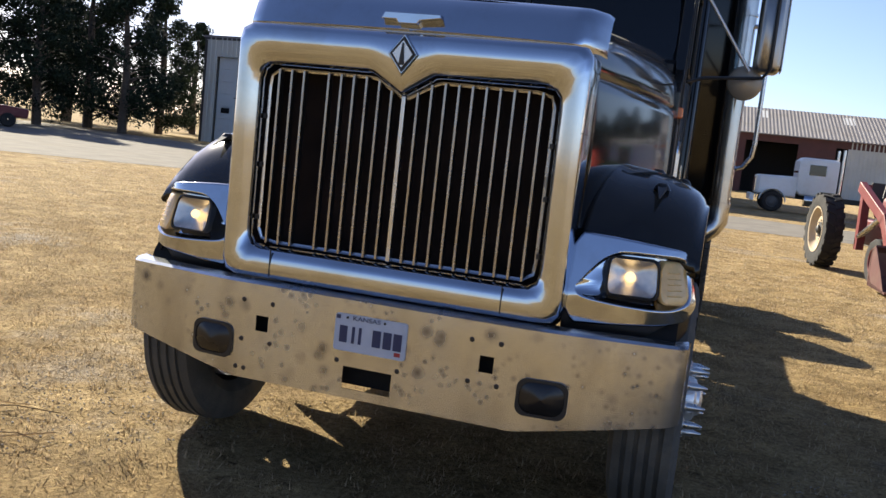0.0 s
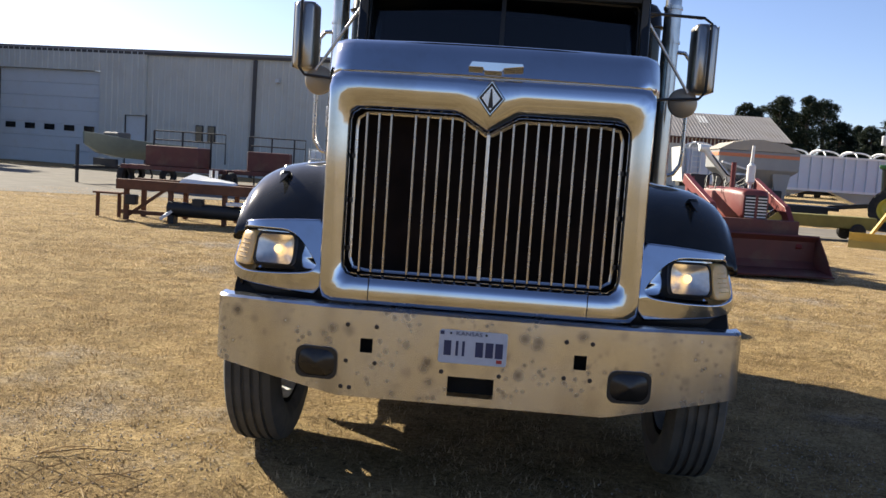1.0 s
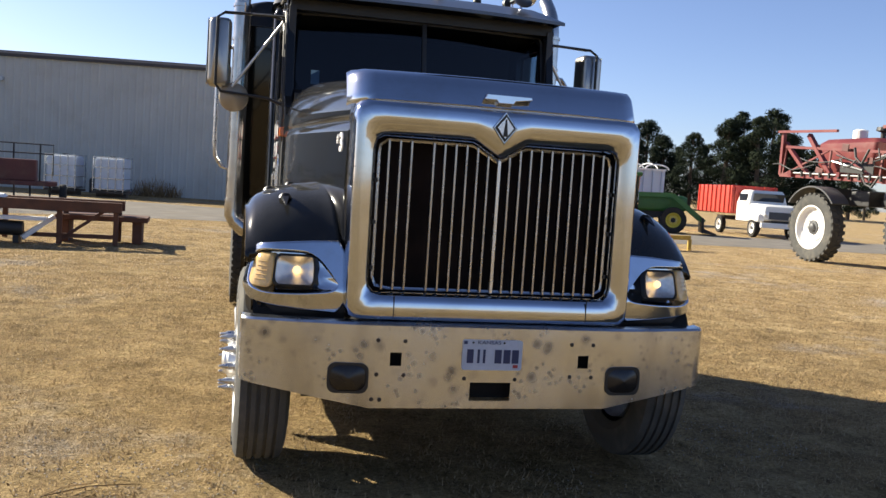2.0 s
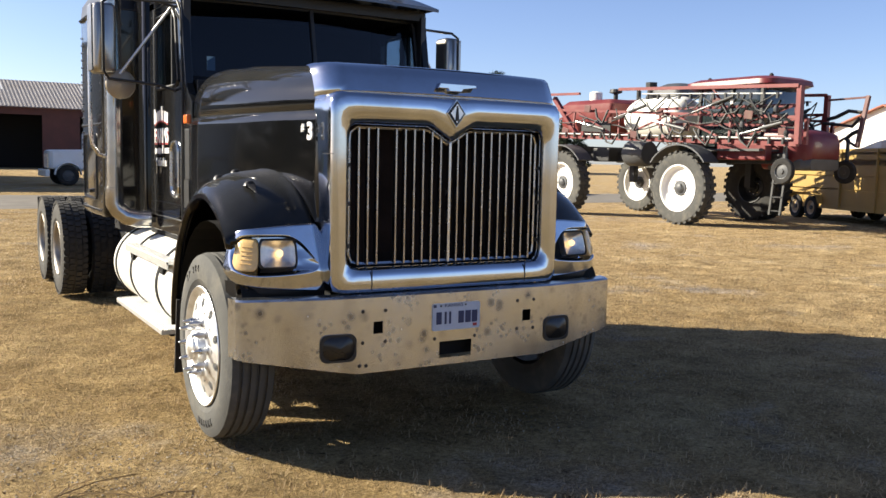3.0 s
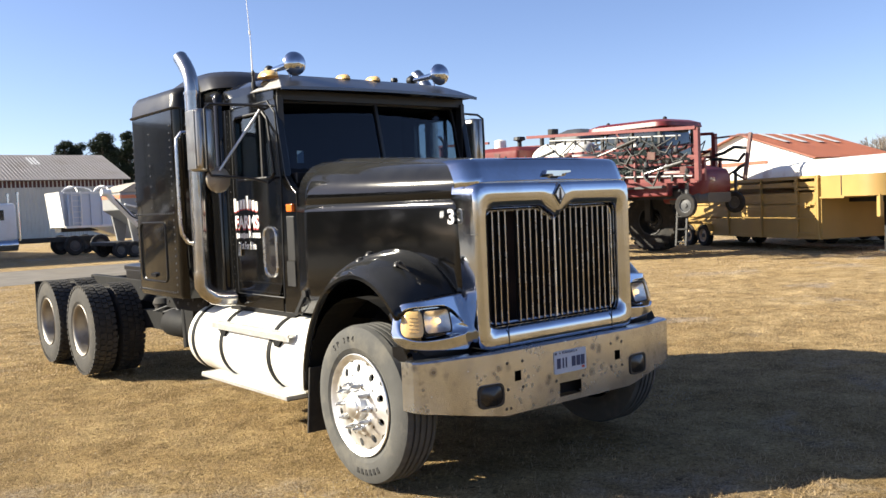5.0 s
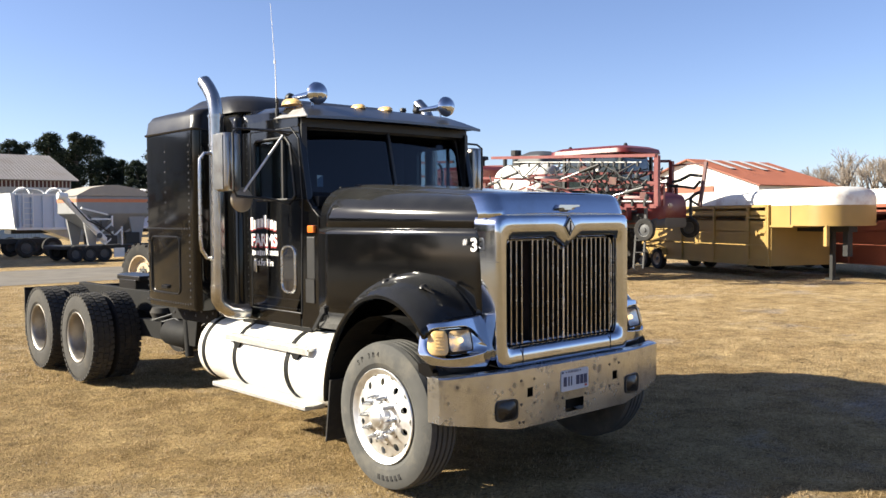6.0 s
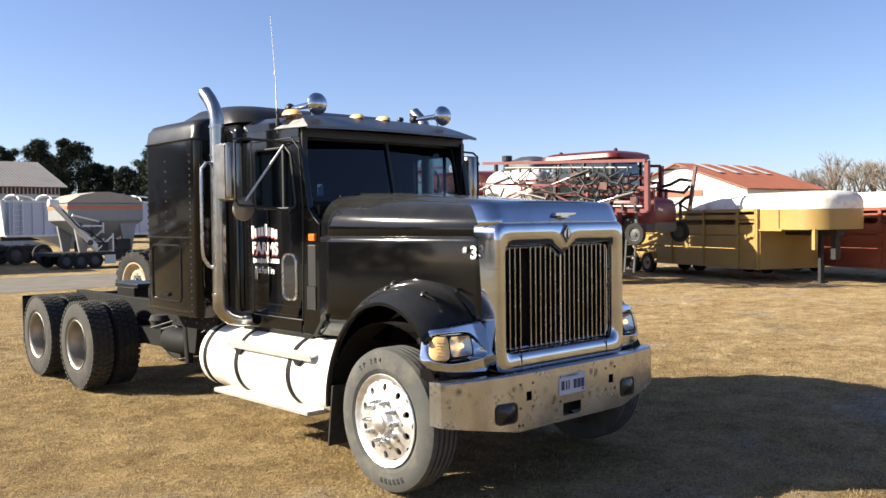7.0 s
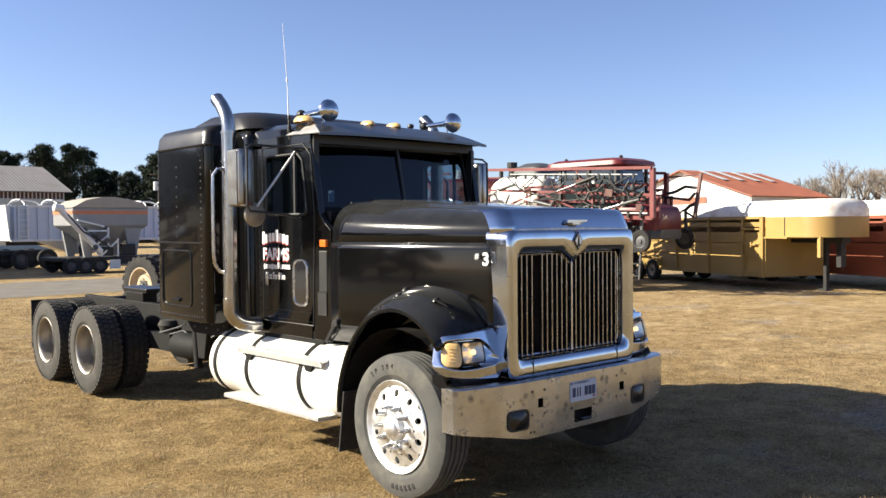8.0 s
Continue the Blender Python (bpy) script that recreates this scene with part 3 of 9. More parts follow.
# fenders, drawn as ribs round the front wheel
R_OUT = [(30, 0.735), (40, 0.775), (52, 0.835), (65, 0.905), (80, 0.955), (92, 0.965), (105, 0.945), (120, 0.875), (135, 0.80), (150, 0.745), (165, 0.715), (182, 0.70)]
R_IN = [(30, 0.735), (45, 0.755), (60, 0.79), (75, 0.825), (90, 0.835), (110, 0.805), (130, 0.75), (150, 0.705), (182, 0.68)]
WC = (0.80, 0.52)
for s in (-1, 1):
    rows = []
    for k in range(29):
        th = 50 + 132 * k / 28
        a = radians(th)
        ro, ri = smooth_interp(R_OUT, th), smooth_interp(R_IN, th)
        cy, cz = -math.cos(a), math.sin(a)

        def at(x, r):
            return (s * x, WC[0] + cy * r, WC[1] + cz * r)
        d = ro - ri
        inner = (0.772 + 0.215 * min(1.0, max(0.0, (WC[0] + cy * ro - 0.2) / 1.68))) - 0.012
        rows.append([at(inner, ro + 0.05), at(inner + 0.025, ro + 0.036), at(inner + 0.08, ro + 0.027), at(0.98, ro + 0.02), at(1.07, ro + 0.004), at(1.145, ro - min(0.03, d * 0.2)), at(1.195, ro - min(0.075, d * 0.42)), at(1.222, ro - min(0.12, d * 0.62)), at(1.232, ri + 0.025), at(1.245, ri + 0.018), at(1.246, ri), at(1.225, ri - 0.006), at(1.2, ri + 0.008)])
    bm = B()
    skin(bm, rows)
    lip = []
    for th in (28, 34, 40, 46, 52):
        a = radians(th)
        ri = smooth_interp(R_IN, max(th, 30))
        cy, cz = -math.cos(a), math.sin(a)
        lip.append([(s * x, WC[0] + cy * r + 0.1, WC[1] + cz * r) for x, r in ((1.16, ri + 0.06), (1.185, ri + 0.035), (1.195, ri + 0.02), (1.205, ri + 0.014), (1.206, ri), (1.185, ri - 0.006))])
    if s < 0:
        skin(bm, lip)
    fender = thick(part("fender", fix(bm), BLACK, truck, "rounded glossy black front fender", smooth=True, angle=40), 0.01, 0)
    fender.modifiers.remove(fender.modifiers["split"])
    bm = B()
    skin(bm, [[(s * x, WC[0] - math.cos(radians(th)) * 0.70, WC[1] + math.sin(radians(th)) * 0.70) for x in (0.75, 1.0, 1.2)] for th in range(20, 185, 12)])
    part("wheel_well", fix(bm), FRAME_BLACK, fender)
    part("splash_panel", bx((s * 0.97, 0.335, 1.03), (0.42, 0.1, 0.2)), FRAME_BLACK, fender)
    for px, py, pz in ((1.0, 0.92, 1.487), (1.12, 0.86, 1.455), (1.05, 0.52, 1.43)):
        bm = B()
        lathe(bm, [(0.0, 0.028), (0.018, 0.026), (0.03, 0.014), (0.036, 0.0)], (s * px, py, pz + 0.002), "z", 12)
        if py < 0.6:
            solid(bm, [[(s * px - 0.02, py - 0.02, pz + 0.018), (s * px + 0.02, py - 0.02, pz + 0.018), (s * px + 0.02, py - 0.02, pz), (s * px - 0.02, py - 0.02, pz)], [(s * px - 0.002, py - 0.12, pz - 0.028), (s * px + 0.002, py - 0.12, pz - 0.028), (s * px + 0.002, py - 0.12, pz - 0.034), (s * px - 0.002, py - 0.12, pz - 0.034)]])
        part("mounting_cap", fix(bm), BLACK_DULL, fender, smooth=True)
    flap = part("mud_flap", bx((s * 1.08, 1.47, 0.42), (0.3, 0.015, 0.5), 8), RUBBER_DARK, truck)

    # headlamp bezel, wrapped round the corner, with a scooped opening
    plan = [(0.0, 0.745, 0.132), (0.35, 0.9, 0.136), (0.62, 1.02, 0.146), (0.78, 1.115, 0.165), (0.88, 1.18, 0.203), (0.95, 1.23, 0.26), (1.0, 1.262, 0.36)]

    def on(u, z, depth=0.0):
        x = smooth_interp([(p[0], p[1]) for p in plan], u)
        y = smooth_interp([(p[0], p[2]) for p in plan], u)
        x2 = smooth_interp([(p[0], p[1]) for p in plan], min(u + 0.02, 1))
        y2 = smooth_interp([(p[0], p[2]) for p in plan], min(u + 0.02, 1))
        x1 = smooth_interp([(p[0], p[1]) for p in plan], max(u - 0.02, 0))
        y1 = smooth_interp([(p[0], p[2]) for p in plan], max(u - 0.02, 0))
        n = Vector((y2 - y1, -(x2 - x1), 0)).normalized()
        depth += 0.26 * max(0.0, z - 0.985) - 0.1 * min(0.0, z - 0.985)
        return (s * (x - n.x * depth), y - n.y * depth, z)
    CU, CZ = 0.55, 1.07
    outer = star_outline([(0, 0.868), (0.5, 0.886), (0.85, 0.906), (0.96, 0.925), (1.0, 0.99), (1.0, 1.05), (1.0, 1.2), (0.9, 1.213), (0.5, 1.232), (0, 1.242)], CU, CZ, 72, 1)
    inner_ = star_outline([(0.09, 1.02), (0.16, 0.985), (0.5, 0.972), (0.85, 0.968), (0.955, 1.0), (0.975, 1.08), (0.965, 1.165), (0.9, 1.178), (0.45, 1.178), (0.3, 1.14), (0.14, 1.055)], CU, CZ, 72, 2)

    def shrink(loop, fu, fz):
        return [(CU + (u - CU) * fu, CZ + (z - CZ) * fz) for u, z in loop]

    def scoop(u, d):
        return d * min(1.0, max(0.12, (u - 0.06) / 0.3))
    loops = [[on(u, z, 0.17) for u, z in outer], [on(u, z, 0.012) for u, z in outer], [on(u, z, 0.004) for u, z in shrink(outer, 0.996, 0.988)], [on(u, z, 0.0) for u, z in shrink(outer, 0.985, 0.965)], [on(u, z, 0.0) for u, z in shrink(outer, 0.975, 0.94)],
             [on(u, z, -0.001) for u, z in shrink(inner_, 1.03, 1.08)], [on(u, z, -0.001) for u, z in shrink(inner_, 1.012, 1.03)], [on(u, z, 0.002) for u, z in shrink(inner_, 1.0, 1.0)], [on(u, z, scoop(u, 0.02)) for u, z in shrink(inner_, 0.985, 0.96)],
             [on(u, z, scoop(u, 0.05)) for u, z in shrink(inner_, 0.95, 0.88)], [on(u, z, scoop(u, 0.055)) for u, z in shrink(inner_, 0.6, 0.6)], [on(u, z, scoop(u, 0.055)) for u, z in shrink(inner_, 0.05, 0.05)]]
    bm = B()
    skin(bm, loops, True)
    bezel = part("headlamp_bezel", fix(bm), CHROME, truck, "chrome bezel round headlamp and signal", smooth=True, angle=50)
    LU, LZ = 0.575, 1.082
    lamp_loops = []
    for f, dep in ((1.1, 0.055), (1.1, 0.012), (1.0, 0.006), (1.0, 0.014), (0.86, 0.005), (0.5, 0.0), (0.03, -0.001)):
        lamp_loops.append([on(LU + uu * f, LZ + zz * f, dep) for uu, zz in rrect(0.40, 0.142, 0.04, 4)])
    bm = B()
    skin(bm, lamp_loops[:4], True)
    lamp = part("headlamp", fix(bm), PLASTIC, bezel, "lit square headlamp with black rim", smooth=True)
    bm = B()
    skin(bm, lamp_loops[3:], True)
    lens = part("lens", face_to(bm, (0, -1, 0)), CLEAR_LENS, lamp, smooth=True)
    lens.visible_shadow = False
    bm = B()
    skin(bm, [[on(LU + uu * f, LZ + zz * f, dep) for uu, zz in rrect(0.39, 0.138, 0.04, 4)] for f, dep in ((1, 0.014), (0.8, 0.032), (0.45, 0.046), (0.05, 0.049))], True)
    part("reflector", fix(bm), REFLECT, lamp, smooth=True)
    p = on(LU, LZ, 0.03)
    bm = B()
    lathe(bm, [(0.0, -0.02), (0.016, -0.014), (0.022, 0.0), (0.016, 0.014), (0.0, 0.02)], p, "y", 12)
    part("bulb", bm, BULB, lamp, smooth=True)
    sig = [[on(0.878 + uu * f, 1.075 + zz * f, dep) for uu, zz in rrect(0.18, 0.168, 0.05, 5)] for f, dep in ((1, 0.05), (1, 0.012), (0.92, 0.003), (0.6, -0.002), (0.03, -0.003))]
    bm = B()
    skin(bm, sig, True)
    signal = part("turn_signal", fix(bm), AMBER_PALE, bezel, "faded amber turn signal lens", smooth=True)
    for q in range(5):
        z = 1.03 + q * 0.022
        bm = B()
        tube(bm, [on(0.835 + 0.016 * i, z, -0.001) for i in range(6)], 0.0035, 6)
        part("rib", bm, AMBER_PALE, signal, smooth=True)
    bm = B()
    skin(bm, [[on(u, z, 0.02) for u in [i / 8 for i in range(9)]] for z in (0.93, 0.87, 0.80)] )
    part("valance", fix(bm), BLACK_DULL, truck, smooth=True)


# wheels
def tyre_profile(r, w, ribs=True, bead=0.292):
    """From the inner bead to the outer bead, along the axle."""
    d = bead - 0.292
    wall = [(bead, 0.36), (0.31 + d, 0.43), (0.343 + d, 0.474), (0.345 + d, 0.482), (0.37 + d * 0.8, 0.49), (0.43 + d * 0.4, 0.5), (r - 0.04, 0.46), (r - 0.012, 0.41)]
    out = [(q, -w * h) for q, h in wall]
    if ribs:
        for g in (-0.25, -0.085, 0.085, 0.25):
            out += [(r, w * (g - 0.035)), (r - 0.014, w * (g - 0.028)), (r - 0.014, w * (g + 0.028)), (r, w * (g + 0.035))]
    else:
        out += [(r - 0.012, -w * 0.3), (r - 0.012, w * 0.3)]
    return out + [(q, w * h) for q, h in wall[::-1]]


def disc_with_holes(bm, r0, r1, h0, h1, holes, hr, s, c, n=20):
    """An annulus about the x axis with round hand holes that pass through it."""
    for k in range(holes):
        am = 2 * math.pi * (k + 0.5) / holes
        da = math.pi / holes
        rm = (r0 + r1) / 2
        outl, hole = [], []
        for i in range(n):
            t = 2 * math.pi * i / n
            co, si = math.cos(t), math.sin(t)
            sq = 1 / max(abs(co), abs(si))
            outl.append((rm + (r1 - r0) / 2 * co * sq, am + da * si * sq))
            hole.append((rm + hr * co, am + hr * 0.8 * si / rm))

        def put(r, a, dh=0.0):
            h = h0 + (h1 - h0) * (r - r0) / (r1 - r0)
            return (c[0] + s * (h + dh), c[1] + r * math.cos(a), c[2] + r * math.sin(a))
        skin(bm, [[put(r, a) for r, a in outl], [put(r, a) for r, a in hole], [put(r, a, -0.02) for r, a in hole]], True)


def wheel_base(s, y, front):
    """One wheel at the origin of its hub."""
    x = s * 1.125
    c = (x, y, 0.5)
    wh = part("wheel", B(), FRAME_BLACK, truck, "polished front wheel with dusty tyre" if front else "dual rear wheel with dished rim")
    bm = B()
    back = -0.12 if front else -0.22
    lathe(bm, [(0.02, s * back), (0.2, s * back), (0.2, s * (back + 0.1)), (0.12, s * (back + 0.12)), (0.02, s * (back + 0.12))], c, "x", 24)
    bm.to_mesh(wh.data)
    bm.free()
    return wh, c


for s in (-1, 1):
    wh, c = wheel_base(s, WC[0] - 0.05, True)
    bm = B()
    lathe(bm, [(r, s * h) for r, h in tyre_profile(0.538, 0.285, bead=0.332)], c, "x", 72)
    part("tyre", fix(bm), RUBBER, wh, "dusty ribbed steer tyre", smooth=True, angle=40)
    bm = B()
    lathe(bm, [(0.306, s * -0.10), (0.311, s * 0.06), (0.325, s * 0.10), (0.342, s * 0.125), (0.348, s * 0.133), (0.343, s * 0.139), (0.332, s * 0.135), (0.316, s * 0.117), (0.3, s * 0.112)], c, "x", 64)
    disc_with_holes(bm, 0.2, 0.3, 0.135, 0.112, 10, 0.029, s, c)
    lathe(bm, [(0.2, s * 0.135), (0.19, s * 0.139), (0.105, s * 0.139), (0.1, s * 0.13)], c, "x", 64)
    rim = part("rim", fix(bm), ALU, wh, "polished aluminium rim with ten hand holes", smooth=True, angle=35)
    bm = B()
    lathe(bm, [(0.1, s * 0.125), (0.1, s * 0.16), (0.092, s * 0.178), (0.07, s * 0.188), (0.066, s * 0.2), (0.05, s * 0.21), (0.0, s * 0.214)], c, "x", 32)
    part("hub_cap", fix(bm), ALU, wh, smooth=True)
    for k in range(10):
        a = 2 * math.pi * k / 10
        p = (c[0], c[1] + 0.148 * math.cos(a), c[2] + 0.148 * math.sin(a))
        bm = B()
        lathe(bm, [(0.027, s * 0.138), (0.027, s * 0.147), (0.019, s * 0.151), (0.018, s * 0.185), (0.012, s * 0.198), (0.006, s * 0.225), (0.0, s * 0.23)], p, "x", 12)
        part("lug_cover", fix(bm), LUG, wh, smooth=True)
    # raised sidewall marks, left as plain bars
    for base, nb in ((262, 6),):
        for k in range(nb):
            a = radians(base + (k - nb / 2) * 6.2)
            for r0, r1, w in ((0.428, 0.464, 1.6),):
                q = []
                for rr, aa in ((r0, a - radians(w)), (r0, a + radians(w)), (r1, a + radians(w)), (r1, a - radians(w))):
                    q.append((c[0] + s * 0.1445, c[1] + rr * math.cos(aa), c[2] + rr * math.sin(aa)))
                q2 = [(v[0] - s * 0.006, v[1], v[2]) for v in q]
                part("sidewall_mark", fix(solid(B(), [q2, q])), RUBBER_DARK, wh)
    for k, ch in enumerate("SP384"):
        a = radians(54 + (k + (0.6 if k > 1 else 0)) * 7.0) if s < 0 else radians(126 - (k + (0.6 if k > 1 else 0)) * 7.0)
        lettering("tyre_digit", ch, 0.054, RUBBER_DARK, wh, pose(c[0] + s * 0.1425, c[1] + 0.446 * math.cos(a), c[2] + 0.446 * math.sin(a), 90, 0, s * 90) @ pose(0, 0, 0, 0, 0, (90 - math.degrees(a)) if s < 0 else (math.degrees(a) - 90)), 0.002)
    for y in (6.72, 8.1):
        wh, c = wheel_base(s, y, False)
        for dx, nm in ((0.02, "outer_tyre"), (-0.31, "inner_tyre")):
            cc = (c[0] + s * dx, c[1], c[2])
            bm = B()
            lathe(bm, [(r, s * h) for r, h in tyre_profile(0.53, 0.275, False)], cc, "x", 64)
            for k in range(46):
                a = 2 * math.pi * k / 46
                for side in (-1, 1):
                    for h0, h1, tw in ((0.075, 0.128, 0.0), (0.012, 0.066, 0.05)):
                        v = []
                        for rr in (0.508, 0.537):
                            for aa, hh in ((-0.048, h0), (0.048, h0), (0.048, h1), (-0.048, h1)):
                                ang = a + aa + tw + (0.03 if side > 0 else 0)
                                v.append((cc[0] + side * hh, cc[1] + rr * math.cos(ang), cc[2] + rr * math.sin(ang)))
                        faces_of(bm, v, [(4, 5, 6, 7), (0, 1, 5, 4), (1, 2, 6, 5), (2, 3, 7, 6), (3, 0, 4, 7)])
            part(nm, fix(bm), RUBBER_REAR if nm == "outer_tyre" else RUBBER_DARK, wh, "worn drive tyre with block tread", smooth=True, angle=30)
        bm = B()
        cc = (c[0] + s * 0.02, c[1], c[2])
        lathe(bm, [(0.292, s * 0.10), (0.305, s * 0.118), (0.309, s * 0.124), (0.304, s * 0.129), (0.29, s * 0.122), (0.278, s * 0.105), (0.268, s * 0.07), (0.262, s * -0.03), (0.25, s * -0.06)], cc, "x", 56)
        disc_with_holes(bm, 0.165, 0.25, -0.075, -0.06, 10, 0.026, s, cc)
        lathe(bm, [(0.165, s * -0.075), (0.11, s * -0.078)], cc, "x", 56)
        part("rim", fix(bm), DISH, wh, "deep dished dull metal rim", smooth=True, angle=40)
        bm = B()
        lathe(bm, [(0.11, s * -0.08), (0.108, s * -0.02), (0.1, s * -0.005), (0.085, s * 0.0), (0.08, s * 0.02), (0.0, s * 0.022)], cc, "x", 24)
        part("axle_hub", fix(bm), FRAME_BLACK, wh, smooth=True)
        for k in range(10):
            a = 2 * math.pi * k / 10
            part("lug_nut", lathe(B(), [(0.018, s * -0.078), (0.017, s * -0.045), (0.0, s * -0.043)], (cc[0], cc[1] + 0.143 * math.cos(a), cc[2] + 0.143 * math.sin(a)), "x", 6), STEEL, wh)

# chassis
bm = B()
for s in (-1, 1):
    box(bm, (s * 0.42, 4.6, 0.9), (0.09, 7.6, 0.26))
for y in (0.7, 3.0, 5.2, 6.9, 8.35):
    box(bm, (0, y, 0.88), (0.8, 0.12, 0.2))
part("chassis_frame", bm, FRAME_BLACK, truck, "grimy black frame rails", bevel=0.01)
part("axle", rod(B(), (-0.95, 0.79, 0.5), (0.95, 0.79, 0.5), 0.06), FRAME_BLACK, truck, smooth=True)
for y in (6.72, 8.1):
    bm = B()
    rod(bm, (-0.9, y, 0.52), (0.9, y, 0.52), 0.09)
    lathe(bm, [(0, -0.22), (0.17, -0.15), (0.22, 0), (0.17, 0.15), (0, 0.22)], (0, y, 0.52), "y", 20)
    part("axle", bm, FRAME_BLACK, truck, smooth=True)
for s in (-1, 1):
    part("leaf_spring", bx((s * 0.42, 0.79, 0.68), (0.1, 1.3, 0.05)), FRAME_BLACK, truck)
    part("spring_hanger", bx((s * 0.62, 5.7, 0.62), (0.12, 0.6, 0.2)), FRAME_BLACK, truck)
bm = B()
prism(bm, [(-0.46, 6.45), (0.46, 6.45), (0.46, 7.1), (0.3, 7.3), (0.1, 7.35), (0.06, 6.95), (-0.06, 6.95), (-0.1, 7.35), (-0.3, 7.3), (-0.46, 7.1)], 1.14, 1.2, "z")
box(bm, (-0.36, 6.8, 1.08), (0.2, 0.5, 0.14))
box(bm, (0.36, 6.8, 1.08), (0.2, 0.5, 0.14))
part("fifth_wheel", bm, mat("greased_steel", (0.03, 0.027, 0.025), 0.35, 0.6), truck, "greasy fifth wheel plate", bevel=0.01)
for s in (-1, 1):
    flap = part("mud_flap", bx((s * 1.0, 8.3, 0.65), (0.5, 0.015, 0.62)), RUBBER_DARK, truck)
    part("hanger_rod", rod(B(), (s * 0.4, 8.3, 0.98), (s * 1.25, 8.3, 0.98), 0.02), FRAME_BLACK, flap)
for s in (-1, 1):
    bm = B()
    lathe(bm, [(0, -0.3), (0.13, -0.29), (0.15, -0.25), (0.15, 0.25), (0.13, 0.29), (0, 0.3)], (s * 0.62, 5.0, 0.62), "y", 20)
    part("air_tank", bm, FRAME_BLACK, truck, smooth=True)
part("air_hose", tube(B(), [(-0.3, 4.75, 1.2), (-0.32, 5.0, 1.1), (-0.25, 5.3, 1.22), (-0.1, 5.5, 1.05)], 0.018, 8), PLASTIC, truck, smooth=True)
part("air_hose", tube(B(), [(0.1, 4.75, 1.25), (0.05, 5.05, 1.12), (0.1, 5.4, 1.2)], 0.018, 8), PLASTIC, truck, smooth=True)
part("battery_box", bx((-0.5, 5.0, 0.93), (0.3, 0.34, 0.2)), FRAME_BLACK, truck, bevel=0.01)
for hx, hy, hz in ((-0.35, 4.95, 1.2), (-0.2, 5.15, 1.25), (0.0, 5.05, 1.22)):
    part("air_hose", tube(B(), [(hx + 0.1 * math.cos(a * 0.9), hy + a * 0.035, hz - 0.05 - 0.08 * math.sin(a * 0.9)) for a in range(14)], 0.014, 6), PLASTIC, truck, smooth=True)
for s in (-1, 1):
    # perforated mount panel, hangers and lines under the sleeper
    panel = part("mount_panel", bx((s * 1.0, 4.0, 0.97), (0.02, 0.95, 0.17)), FRAME_BLACK, truck, "dark bolted panel under the sleeper", bevel=0.004)
    for k in range(8):
        part("bolt", lathe(B(), [(0, s * 0.02), (0.014, s * 0.017), (0.016, s * 0.008)], (s * 1.0, 3.6 + k * 0.115, 1.0 - 0.05 * (k % 2)), "x", 6), RIVET, panel)
    part("frame_bracket", prism(B(), [(4.35, 0.9), (4.6, 0.9), (4.55, 0.55), (4.42, 0.55)], s * 0.72, s * 0.78, "x"), FRAME_BLACK, truck, bevel=0.006)
    part("shock_absorber", rod(B(), (s * 0.7, 4.75, 0.98), (s * 0.74, 4.62, 0.42), 0.045), FRAME_BLACK, truck, smooth=True)
    part("air_spring", lathe(B(), [(0, 0.62), (0.11, 0.62), (0.14, 0.68), (0.11, 0.74), (0.14, 0.8), (0.11, 0.86), (0, 0.86)], (s * 0.5, 5.75, 0), "z", 16), RUBBER_DARK, truck, smooth=True)
    for k in range(3):
        part("brake_line", tube(B(), [(s * 0.55, 4.4, 0.95 - k * 0.05), (s * 0.68, 4.8, 0.8 - k * 0.09), (s * 0.6, 5.2, 0.84 - k * 0.06), (s * 0.66, 5.75, 0.7 - k * 0.05)], 0.014, 6), PLASTIC, truck, smooth=True)
part("deck_plate", bx((0, 5.3, 1.045), (0.8, 0.9, 0.02)), FRAME_BLACK, truck)

# cab shell, open for the windows
XC = 1.0


def side_panel(s, poly, hole=None):
    """A panel in the cab's side with an opening in it."""
    bm = B()
    n = 48

    def resample(pl):
        per = [0.0]
        for (a, b), (c_, d) in zip(pl, pl[1:] + pl[:1]):
            per.append(per[-1] + math.hypot(c_ - a, d - b))
        cx = sum(p[0] for p in hole) / len(hole)
        cz = sum(p[1] for p in hole) / len(hole)
        out = []
        for k in range(n):
            ang = 2 * math.pi * k / n + 0.01
            d = (math.cos(ang), math.sin(ang))
            best = None
            for (x0, z0), (x1, z1) in zip(pl, pl[1:] + pl[:1]):
                ex, ez = x1 - x0, z1 - z0
                det = -d[0] * ez + d[1] * ex
                if abs(det) < 1e-9:
                    continue
                bx_, bz_ = x0 - cx, z0 - cz
                t = (-bx_ * ez + bz_ * ex) / det
                q = (d[0] * bz_ - d[1] * bx_) / det
                if t > 0 and -1e-6 <= q <= 1 + 1e-6:
                    best = t if best is None else min(best, t)
            out.append((cx + d[0] * best, cz + d[1] * best))
        return out
    o, h = resample(poly), resample(hole)
    rows = [[(s * (XC - 0.05), u, v) for u, v in o], [(s * XC, u, v) for u, v in o], [(s * XC, u, v) for u, v in h], [(s * (XC - 0.05), u, v) for u, v in h], [(s * (XC - 0.05), u, v) for u, v in o]]
    skin(bm, rows, True)
    return fix(bm)


